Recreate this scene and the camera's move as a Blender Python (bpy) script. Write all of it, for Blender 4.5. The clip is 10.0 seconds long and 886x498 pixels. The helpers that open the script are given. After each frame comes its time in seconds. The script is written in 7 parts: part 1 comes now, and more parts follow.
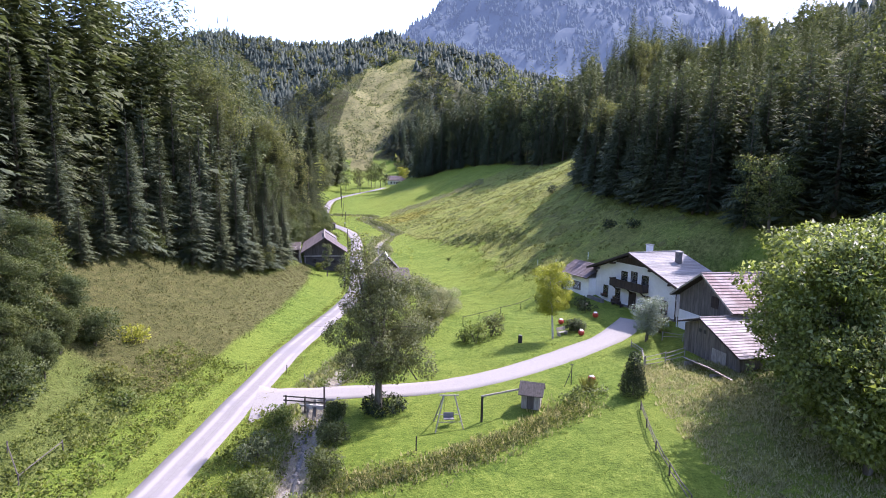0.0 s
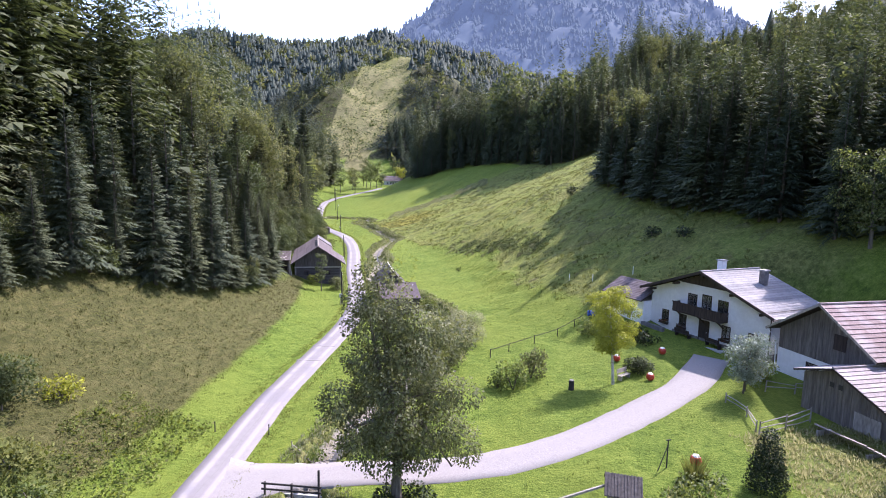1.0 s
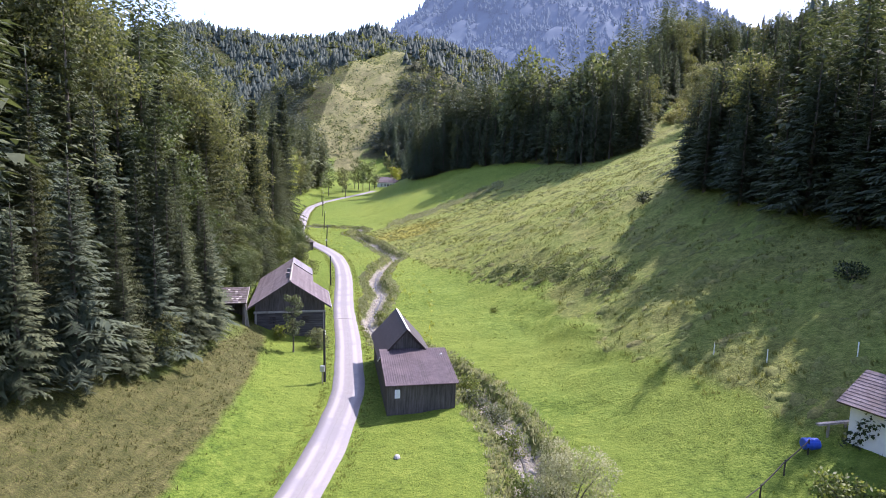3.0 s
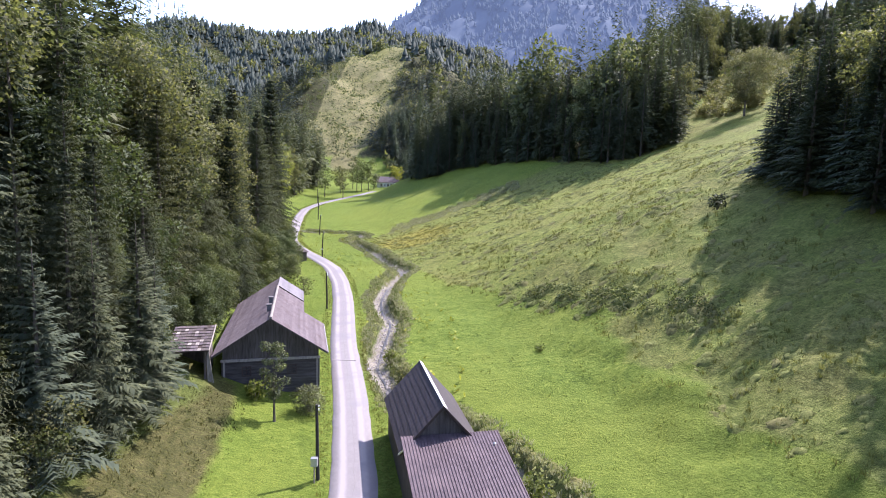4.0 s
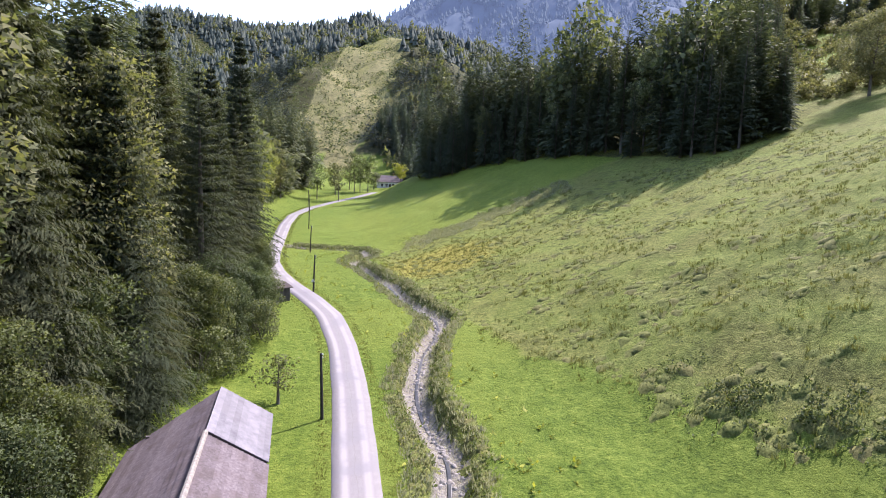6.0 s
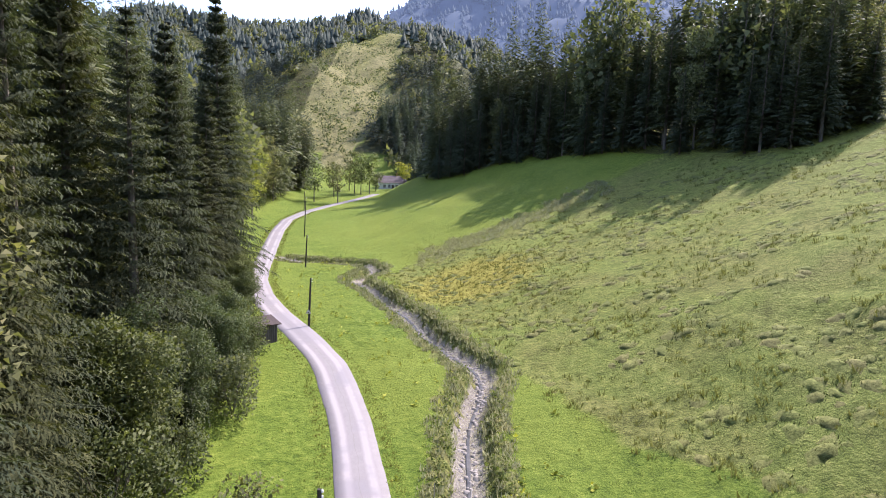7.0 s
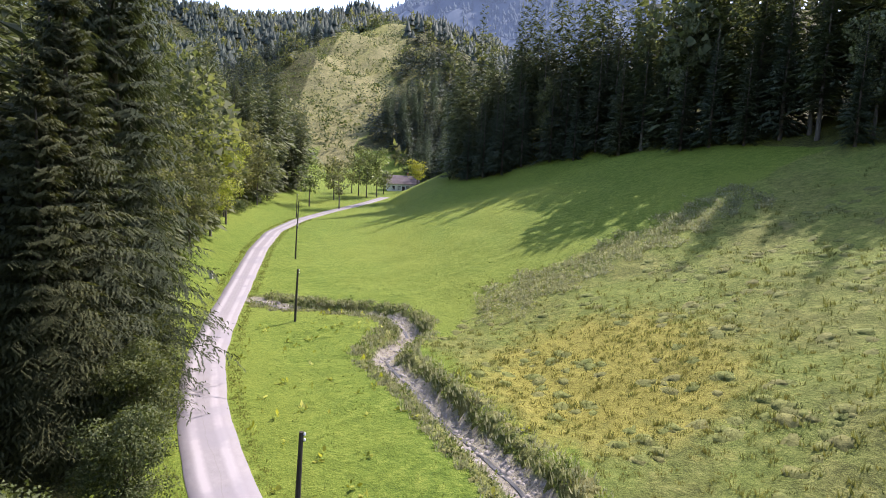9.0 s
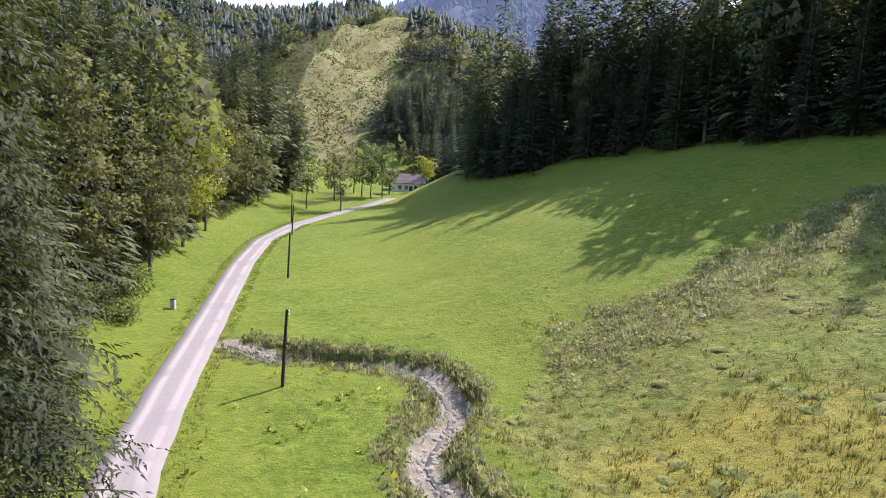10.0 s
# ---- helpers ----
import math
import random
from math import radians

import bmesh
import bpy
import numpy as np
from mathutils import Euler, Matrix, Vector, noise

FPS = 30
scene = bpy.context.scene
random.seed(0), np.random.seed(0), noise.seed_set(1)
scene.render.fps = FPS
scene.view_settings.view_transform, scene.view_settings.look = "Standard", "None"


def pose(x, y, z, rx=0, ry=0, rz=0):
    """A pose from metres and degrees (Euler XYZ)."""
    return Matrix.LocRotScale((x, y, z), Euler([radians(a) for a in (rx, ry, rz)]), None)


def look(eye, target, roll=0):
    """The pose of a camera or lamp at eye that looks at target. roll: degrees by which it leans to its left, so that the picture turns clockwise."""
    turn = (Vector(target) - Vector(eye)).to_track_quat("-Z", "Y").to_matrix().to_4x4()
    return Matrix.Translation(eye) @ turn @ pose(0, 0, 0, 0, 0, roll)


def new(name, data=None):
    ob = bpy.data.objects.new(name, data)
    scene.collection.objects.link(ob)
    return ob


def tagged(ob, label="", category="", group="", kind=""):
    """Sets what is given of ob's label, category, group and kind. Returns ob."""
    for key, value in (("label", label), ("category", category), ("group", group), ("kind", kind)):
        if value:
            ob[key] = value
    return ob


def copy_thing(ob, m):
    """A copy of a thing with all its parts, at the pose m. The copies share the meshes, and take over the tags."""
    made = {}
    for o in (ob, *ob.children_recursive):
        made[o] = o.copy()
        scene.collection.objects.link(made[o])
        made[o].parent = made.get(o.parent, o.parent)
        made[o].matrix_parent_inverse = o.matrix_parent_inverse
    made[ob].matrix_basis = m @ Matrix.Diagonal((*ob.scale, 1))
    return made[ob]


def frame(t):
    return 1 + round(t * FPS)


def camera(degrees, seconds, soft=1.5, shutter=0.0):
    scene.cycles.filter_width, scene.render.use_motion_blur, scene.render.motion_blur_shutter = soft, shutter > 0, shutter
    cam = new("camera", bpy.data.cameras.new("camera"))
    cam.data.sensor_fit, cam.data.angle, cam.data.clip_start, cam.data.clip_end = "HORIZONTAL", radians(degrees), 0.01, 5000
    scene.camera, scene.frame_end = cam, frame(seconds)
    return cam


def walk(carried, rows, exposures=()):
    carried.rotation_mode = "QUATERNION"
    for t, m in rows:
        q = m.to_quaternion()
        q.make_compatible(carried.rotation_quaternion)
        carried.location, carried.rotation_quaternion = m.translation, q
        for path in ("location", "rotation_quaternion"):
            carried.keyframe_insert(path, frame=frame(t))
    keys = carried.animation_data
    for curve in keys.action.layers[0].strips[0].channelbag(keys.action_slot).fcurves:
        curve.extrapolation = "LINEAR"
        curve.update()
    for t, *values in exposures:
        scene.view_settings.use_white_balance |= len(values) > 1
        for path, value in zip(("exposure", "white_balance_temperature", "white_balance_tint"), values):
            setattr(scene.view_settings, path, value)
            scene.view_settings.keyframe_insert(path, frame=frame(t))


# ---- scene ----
cam = camera(78.0, 10.0, 1.0)
PATH = [
    (0, (1.388, -0.909, 21.451), (1.308, 1.075, 21.21), 1.4),
    (0.5, (-0.553, 5.854, 21.454), (-0.624, 7.838, 21.214), 1.4),
    (1, (-2.363, 13.189, 21.419), (-2.419, 15.174, 21.18), 1.4),
    (1.5, (-3.941, 21.108, 21.419), (-3.987, 23.093, 21.181), 1.5),
    (2, (-5.492, 29.381, 21.446), (-5.527, 31.367, 21.21), 1.5),
    (2.5, (-7.16, 37.908, 21.522), (-7.187, 39.894, 21.29), 1.6),
    (3, (-8.929, 46.68, 21.428), (-8.949, 48.666, 21.197), 1.7),
    (4.5, (-14.822, 73.78, 21.42), (-14.825, 75.767, 21.189), 1.8),
    (5, (-16.828, 82.903, 21.38), (-16.826, 84.89, 21.149), 1.9),
    (5.5, (-18.935, 92.029, 21.479), (-18.923, 94.015, 21.247), 1.9),
    (7, (-24.955, 119.463, 21.454), (-24.926, 121.45, 21.225), 1.8),
    (7.5, (-26.953, 128.571, 21.353), (-26.92, 130.557, 21.126), 1.9),
    (8, (-29.091, 137.68, 21.271), (-29.054, 139.667, 21.044), 2.0),
    (8.5, (-31.197, 146.874, 21.298), (-31.155, 148.861, 21.073), 2.3),
    (9, (-33.273, 156.108, 21.33), (-33.224, 158.095, 21.108), 2.5),
    (9.5, (-35.241, 165.257, 21.249), (-35.189, 167.244, 21.028), 2.7),
    (10, (-37.153, 174.567, 21.209), (-37.097, 176.554, 20.986), 2.7),
]
walk(cam, [(t, look(eye, target, roll)) for t, eye, target, roll in PATH], [(0.0, 1.82, 6100, 30), (4.0, 1.8, 6150, 29), (10.0, 1.68, 6600, 25)])

# ---- light: sun ahead and to the side of the valley, pale late-summer sky ----
SUN_AZ, SUN_EL = 50.0, 51.0
world = bpy.data.worlds.new("sky")
scene.world = world
world.use_nodes = True
wn = world.node_tree.nodes
sky = wn.new("ShaderNodeTexSky")
sky.sky_type = "NISHITA"
sky.sun_disc = False
sky.sun_elevation, sky.sun_rotation = radians(SUN_EL), radians(SUN_AZ)
sky.air_density, sky.dust_density, sky.ozone_density = 1.0, 1.3, 1.6
wn["Background"].inputs["Strength"].default_value = 0.15
world.node_tree.links.new(sky.outputs[0], wn["Background"].inputs[0])
sun = new("sun", bpy.data.lights.new("sun", "SUN"))
sun.data.energy, sun.data.angle, sun.data.color = 3.25, radians(0.53), (1.0, 0.965, 0.9)
SUN_DIR = Vector((math.sin(radians(SUN_AZ)) * math.cos(radians(SUN_EL)), math.cos(radians(SUN_AZ)) * math.cos(radians(SUN_EL)), math.sin(radians(SUN_EL))))
sun.matrix_world = Matrix.Translation((60, 60, 120)) @ SUN_DIR.to_track_quat("Z", "Y").to_matrix().to_4x4()

# ---- materials ----


class Nodes:
    """A small wrapper round a material's node tree."""

    def __init__(self, name):
        self.m = bpy.data.materials.new(name)
        self.m.use_nodes = True
        self.t = self.m.node_tree
        self.b = self.t.nodes["Principled BSDF"]
        self.out = self.t.nodes["Material Output"]

    def n(self, kind, **inputs):
        node = self.t.nodes.new("ShaderNode" + kind)
        for k, v in inputs.items():
            node.inputs[k].default_value = v
        return node

    def link(self, a, b):
        self.t.links.new(a, b)

    def coords(self, scale=(1, 1, 1), kind="Object"):
        c, m = self.n("TexCoord"), self.n("Mapping")
        m.inputs["Scale"].default_value = scale
        self.link(c.outputs[kind], m.inputs["Vector"])
        return m.outputs["Vector"]

    def noise(self, vec, scale, detail=4.0, rough=0.55):
        t = self.n("TexNoise", Scale=scale, Detail=detail, Roughness=rough)
        self.link(vec, t.inputs["Vector"])
        return t.outputs["Fac"]

    def ramp(self, fac, *stops):
        r = self.n("ValToRGB")
        e = r.color_ramp.elements
        while len(e) < len(stops):
            e.new(0.5)
        for s, (p, c) in zip(e, stops):
            s.position = p
            s.color = (*c, 1) if len(c) == 3 else c
        self.link(fac, r.inputs["Fac"])
        return r.outputs["Color"]

    def mix(self, fac, a, b, mode="MIX"):
        x = self.t.nodes.new("ShaderNodeMix")
        x.data_type, x.blend_type = "RGBA", mode
        for v, i in ((fac, 0), (a, 6), (b, 7)):
            if isinstance(v, (int, float)):
                x.inputs[i].default_value = v
            elif isinstance(v, tuple):
                x.inputs[i].default_value = (*v, 1)
            else:
                self.link(v, x.inputs[i])
        return x.outputs[2]

    def math(self, op, a, b=0.0):
        x = self.n("Math")
        x.operation = op
        for v, i in ((a, 0), (b, 1)):
            if isinstance(v, (int, float)):
                x.inputs[i].default_value = v
            else:
                self.link(v, x.inputs[i])
        return x.outputs[0]

    def attr(self, name):
        a = self.n("Attribute")
        a.attribute_name = name
        return a.outputs["Fac"]

    def done(self, color, rough=0.8, bump=None, strength=0.3, distance=0.05, spec=0.3, metal=0.0):
        if isinstance(color, tuple):
            self.b.inputs["Base Color"].default_value = (*color, 1)
        else:
            self.link(color, self.b.inputs["Base Color"])
        if isinstance(rough, (int, float)):
            self.b.inputs["Roughness"].default_value = rough
        else:
            self.link(rough, self.b.inputs["Roughness"])
        self.b.inputs["Specular IOR Level"].default_value = spec
        self.b.inputs["Metallic"].default_value = metal
        if bump is not None:
            p = self.n("Bump", Strength=strength, Distance=distance)
            self.link(bump, p.inputs["Height"])
            self.link(p.outputs["Normal"], self.b.inputs["Normal"])
        return self.m


def surface(name, lo, hi, scale=4.0, rough=0.8, strength=0.3, distance=0.03, stretch=(1, 1, 1), spec=0.3, stain=None, metal=0.0):
    """A worn surface: fine grain between two colours, large soft stains, relief."""
    k = Nodes(name)
    v = k.coords(stretch)
    fine = k.noise(v, scale, 6, 0.65)
    broad = k.noise(k.coords(), scale * 0.12 + 0.15, 3)
    info = k.n("ObjectInfo")
    col = k.mix(k.ramp(fine, (0.3, (0, 0, 0)), (0.7, (1, 1, 1))), lo, hi)
    if stain:
        col = k.mix(k.ramp(broad, (0.45, (0, 0, 0)), (0.68, (0.75, 0.75, 0.75))), col, stain)
    dim = k.math("MULTIPLY_ADD", info.outputs["Random"], 0.3)
    dim.node.inputs[2].default_value = 0.85
    col = k.mix(1.0, col, dim, "MULTIPLY")
    return k.done(col, rough, fine, strength, distance, spec, metal)


def foliage(name, dark, light, tip, rough=0.55, trans=0.35, through_=(1.15, 1.2, 0.6)):
    """Leaves: colour varies from leaf to leaf and tree to tree; light comes through from behind."""
    k = Nodes(name)
    geo, info = k.n("NewGeometry"), k.n("ObjectInfo")
    patch = k.noise(k.coords(), 0.45, 2)
    f = k.math("MULTIPLY_ADD", geo.outputs["Random Per Island"], 0.6)
    k.link(k.math("MULTIPLY", patch, 0.5), f.node.inputs[2])
    col = k.ramp(f, (0.15, dark), (0.6, light), (0.95, tip))
    tint = k.ramp(info.outputs["Random"], (0.0, (0.82, 0.9, 0.94)), (0.5, (1, 1, 1)), (1.0, (1.12, 1.06, 0.88)))
    col = k.mix(1.0, col, tint, "MULTIPLY")
    m = k.done(col, rough, spec=0.18)
    tr = k.n("BsdfTranslucent")
    k.link(k.mix(1.0, col, through_, "MULTIPLY"), tr.inputs["Color"])
    mixer = k.n("MixShader")
    mixer.inputs[0].default_value = trans
    k.link(k.b.outputs[0], mixer.inputs[1])
    k.link(tr.outputs[0], mixer.inputs[2])
    k.link(mixer.outputs[0], k.out.inputs["Surface"])
    return m


def ground_material():
    """Meadow, dry slope, wild growth, shade-darkened forest floor and stony soil, by the masks of the ground's points.
    """
    k = Nodes("meadow")
    w = k.coords()
    n1, n2, n3 = k.noise(w, 0.06, 4), k.noise(w, 0.6, 5, 0.6), k.noise(w, 5.0, 5, 0.7)
    stripes = k.noise(k.coords((1, 0.25, 1)), 1.6, 5, 0.7)
    fine = k.mix(0.5, n2, n3)
    n4 = k.noise(w, 1.7, 6, 0.72)
    patch = k.noise(w, 0.13, 4, 0.6)
    coarse = k.mix(0.55, fine, n4)
    mown = k.ramp(coarse, (0.38, (0.03, 0.062, 0.007)), (0.5, (0.076, 0.122, 0.014)), (0.62, (0.155, 0.196, 0.033)))
    mown = k.mix(k.ramp(n1, (0.42, (0, 0, 0)), (0.62, (0.6, 0.6, 0.6))), mown, (0.12, 0.155, 0.023))
    rough = k.ramp(coarse, (0.38, (0.036, 0.044, 0.011)), (0.5, (0.096, 0.107, 0.028)), (0.62, (0.2, 0.2, 0.064)))
    rough = k.mix(k.ramp(patch, (0.4, (0, 0, 0)), (0.6, (0.65, 0.65, 0.65))), rough, k.ramp(coarse, (0.34, (0.045, 0.075, 0.013)), (0.5, (0.1, 0.14, 0.026)), (0.66, (0.19, 0.22, 0.054))))
    dry = k.ramp(k.mix(0.5, stripes, n4), (0.36, (0.026, 0.029, 0.008)), (0.5, (0.055, 0.055, 0.018)), (0.64, (0.1, 0.09, 0.034)))
    gold = k.ramp(k.mix(0.5, n2, n4), (0.32, (0.1, 0.096, 0.018)), (0.5, (0.175, 0.16, 0.032)), (0.68, (0.26, 0.235, 0.058)))
    wild = k.ramp(coarse, (0.3, (0.03, 0.043, 0.009)), (0.5, (0.068, 0.088, 0.02)), (0.7, (0.135, 0.15, 0.046)))
    # forest floor litter, darkened further to stand in for tree shade
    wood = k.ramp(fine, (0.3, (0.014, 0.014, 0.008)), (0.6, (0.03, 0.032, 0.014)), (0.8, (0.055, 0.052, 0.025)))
    soil = k.ramp(coarse, (0.36, (0.11, 0.097, 0.076)), (0.5, (0.19, 0.172, 0.143)), (0.64, (0.28, 0.26, 0.225)))
    cut = k.ramp(k.mix(0.5, n4, k.noise(w, 0.22, 5, 0.7)), (0.34, (0.05, 0.052, 0.02)), (0.5, (0.125, 0.115, 0.05)), (0.66, (0.22, 0.2, 0.1)))
    col = mown
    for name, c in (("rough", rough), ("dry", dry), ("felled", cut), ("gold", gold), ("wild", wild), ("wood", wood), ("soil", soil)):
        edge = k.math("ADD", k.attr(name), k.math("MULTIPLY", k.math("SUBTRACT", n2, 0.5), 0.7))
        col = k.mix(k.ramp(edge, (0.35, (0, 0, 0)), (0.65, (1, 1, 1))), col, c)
    k.b.inputs["Sheen Weight"].default_value, k.b.inputs["Sheen Roughness"].default_value = 0.22, 0.32
    k.b.inputs["Sheen Tint"].default_value = (0.9, 0.95, 0.12, 1)
    return k.done(col, 0.9, k.mix(0.3, k.mix(0.5, n2, n4), n3), 1.0, 0.5, 0.15)


def road_material():
    """A worn concrete lane: paler wheel tracks, patched slabs, dusty grass line."""
    k = Nodes("worn_lane")
    u = k.n("UVMap")
    sep = k.n("SeparateXYZ")
    k.link(u.outputs[0], sep.inputs[0])
    w = k.coords()
    n1, n2, n3 = k.noise(w, 0.25, 4), k.noise(w, 2.0, 5, 0.65), k.noise(w, 22.0, 4, 0.7)
    base = k.ramp(k.mix(0.5, n2, n3), (0.3, (0.158, 0.146, 0.144)), (0.7, (0.225, 0.21, 0.206)))
    across = k.math("ABSOLUTE", sep.outputs[0])
    track = k.math("ABSOLUTE", k.math("SUBTRACT", across, 0.72))
    pale = k.ramp(k.math("ADD", track, k.math("MULTIPLY", k.math("SUBTRACT", n2, 0.5), 0.3)), (0.12, (0.8, 0.8, 0.8)), (0.34, (0, 0, 0)))
    col = k.mix(pale, base, (0.275, 0.258, 0.254))
    col = k.mix(k.ramp(n1, (0.5, (0, 0, 0)), (0.6, (0.55, 0.55, 0.55))), col, (0.17, 0.16, 0.17))
    # thin dark line wandering along the middle of the lane
    dark_line = k.math("ABSOLUTE", k.math("ADD", sep.outputs[0], k.math("MULTIPLY", k.math("SUBTRACT", n1, 0.5), 0.9)))
    col = k.mix(k.ramp(dark_line, (0.012, (0.7, 0.7, 0.7)), (0.03, (0, 0, 0))), col, (0.16, 0.15, 0.14))
    edge = k.math("ADD", across, k.math("MULTIPLY", k.math("SUBTRACT", n2, 0.5), 0.5))
    col = k.mix(k.ramp(edge, (1.42, (0, 0, 0)), (1.62, (0.8, 0.8, 0.8))), col, (0.2, 0.19, 0.11))
    return k.done(col, 0.9, n3, 0.25, 0.02, 0.2)


M = {}
M["ground"] = ground_material()


def matted_material():
    """Long grass lying in cushions: combed streaks of green, straw and shade."""
    k = Nodes("matted_grass")
    w = k.coords()
    n1, n2 = k.noise(w, 0.35, 4), k.noise(k.coords((1, 1, 0.4)), 7.0, 6, 0.75)
    geo = k.n("NewGeometry")
    green = k.ramp(n2, (0.3, (0.038, 0.05, 0.011)), (0.5, (0.1, 0.118, 0.028)), (0.68, (0.19, 0.2, 0.058)))
    straw = k.ramp(n2, (0.3, (0.06, 0.06, 0.02)), (0.5, (0.115, 0.112, 0.036)), (0.68, (0.2, 0.188, 0.074)))
    f = k.math("ADD", k.math("MULTIPLY", geo.outputs["Random Per Island"], 0.35), k.math("MULTIPLY", n1, 0.7))
    col = k.mix(k.ramp(f, (0.45, (0, 0, 0)), (0.75, (1, 1, 1))), green, straw)
    return k.done(col, 0.9, n2, 0.45, 0.1, 0.15)


M["matted"] = matted_material()
M["road"] = road_material()
M["gravel"] = surface("pale_gravel", (0.16, 0.148, 0.142), (0.245, 0.228, 0.218), 9.0, 0.95, 0.4, 0.03, stain=(0.21, 0.195, 0.182))
M["stone"] = surface("creek_stone", (0.14, 0.127, 0.108), (0.29, 0.268, 0.238), 3.0, 0.85, 0.5, 0.04)
M["spruce"] = foliage("spruce_needles", (0.046, 0.06, 0.04), (0.073, 0.091, 0.055), (0.115, 0.13, 0.072), 0.8, 0.3, (1.0, 1.1, 0.6))
M["spruce_near"] = foliage("old_spruce_needles", (0.028, 0.036, 0.018), (0.048, 0.057, 0.028), (0.085, 0.092, 0.045), 0.85, 0.3, (1.1, 1.15, 0.5))
# pale leaves, lightened further to imitate the glow of backlit crowns
M["larch"] = foliage("larch_and_maple_leaves", (0.08, 0.095, 0.045), (0.165, 0.18, 0.09), (0.3, 0.31, 0.18), 0.6, 0.45)
M["beech"] = foliage("beech_leaves", (0.058, 0.07, 0.034), (0.115, 0.125, 0.058), (0.2, 0.195, 0.1), 0.7, 0.48)
M["willow"] = foliage("pale_leaves", (0.045, 0.062, 0.022), (0.11, 0.138, 0.05), (0.25, 0.275, 0.13), 0.55, 0.4)
M["whitebeam"] = foliage("whitebeam_leaves", (0.07, 0.09, 0.026), (0.19, 0.22, 0.066), (0.44, 0.45, 0.22), 0.42, 0.5)
M["silver"] = foliage("silvery_leaves", (0.15, 0.165, 0.12), (0.25, 0.27, 0.21), (0.4, 0.41, 0.36), 0.6, 0.35, (1.0, 1.1, 0.8))
M["straw_leaf"] = foliage("grey_autumn_leaves", (0.08, 0.085, 0.045), (0.15, 0.155, 0.085), (0.26, 0.26, 0.15), 0.7, 0.4)
M["birch_leaf"] = foliage("yellow_green_leaves", (0.14, 0.165, 0.025), (0.26, 0.28, 0.045), (0.4, 0.4, 0.085), 0.5, 0.45)
M["pear"] = foliage("orchard_leaves", (0.055, 0.065, 0.033), (0.115, 0.128, 0.064), (0.22, 0.23, 0.135), 0.6, 0.4)
M["herb"] = foliage("wild_herbs", (0.06, 0.085, 0.022), (0.115, 0.145, 0.042), (0.21, 0.225, 0.09), 0.7, 0.45)
# needle colour shifted to blue-grey to imitate haze over the far hills
M["distant"] = foliage("haze_tinted_needles", (0.03, 0.043, 0.037), (0.044, 0.06, 0.052), (0.062, 0.08, 0.066), 0.8, 0.15)
M["pale_herb"] = foliage("withered_herbs", (0.16, 0.165, 0.085), (0.27, 0.27, 0.155), (0.42, 0.41, 0.27), 0.8, 0.5, (1.15, 1.15, 0.85))
M["ochre"] = foliage("ochre_grass", (0.125, 0.115, 0.026), (0.17, 0.157, 0.04), (0.22, 0.2, 0.062), 0.8, 0.4, (1.1, 1.1, 0.8))
M["straw"] = foliage("bleached_grass", (0.15, 0.155, 0.085), (0.28, 0.275, 0.16), (0.44, 0.42, 0.28), 0.8, 0.5, (1.2, 1.2, 0.95))
M["grass"] = foliage("tall_grass", (0.1, 0.112, 0.03), (0.15, 0.16, 0.045), (0.21, 0.212, 0.072), 0.8, 0.4, (1.1, 1.1, 0.8))
M["dry_blade"] = foliage("dry_blades", (0.045, 0.049, 0.017), (0.065, 0.065, 0.025), (0.092, 0.085, 0.036), 0.8, 0.45)
M["thicket"] = foliage("dark_thicket_leaves", (0.035, 0.05, 0.02), (0.07, 0.09, 0.035), (0.13, 0.15, 0.065), 0.6, 0.4)
M["bark"] = surface("grey_bark", (0.05, 0.04, 0.03), (0.16, 0.14, 0.11), 5.0, 0.95, 0.6, 0.04, (1, 1, 0.25))
M["birch_bark"] = surface("birch_bark", (0.25, 0.23, 0.2), (0.6, 0.58, 0.54), 4.0, 0.8, 0.3, 0.02, (1, 1, 2))

# ---- mesh helpers ----


def quick(name, verts, tris, mats, index=None, smooth=False):
    """A mesh from arrays of points and triangles; points of six columns carry their normals in the last three."""
    me = bpy.data.meshes.new(name)
    verts, tris = np.asarray(verts, np.float32), np.asarray(tris, np.int32)
    verts, normals = verts[:, :3], verts[:, 3:]
    me.vertices.add(len(verts))
    me.vertices.foreach_set("co", np.ascontiguousarray(verts).ravel())
    me.loops.add(tris.size)
    me.loops.foreach_set("vertex_index", tris.ravel())
    me.polygons.add(len(tris))
    me.polygons.foreach_set("loop_start", np.arange(len(tris), dtype=np.int32) * 3)
    for m in mats if isinstance(mats, (list, tuple)) else [mats]:
        me.materials.append(m)
    if index is not None:
        me.polygons.foreach_set("material_index", np.asarray(index, np.int32))
    me.update(calc_edges=True)
    if smooth or normals.size:
        me.polygons.foreach_set("use_smooth", np.ones(len(tris), bool))
    if normals.size:
        me.attributes.new("custom_normal", "FLOAT_VECTOR", "POINT").data.foreach_set("vector", np.ascontiguousarray(normals).ravel())
    return me


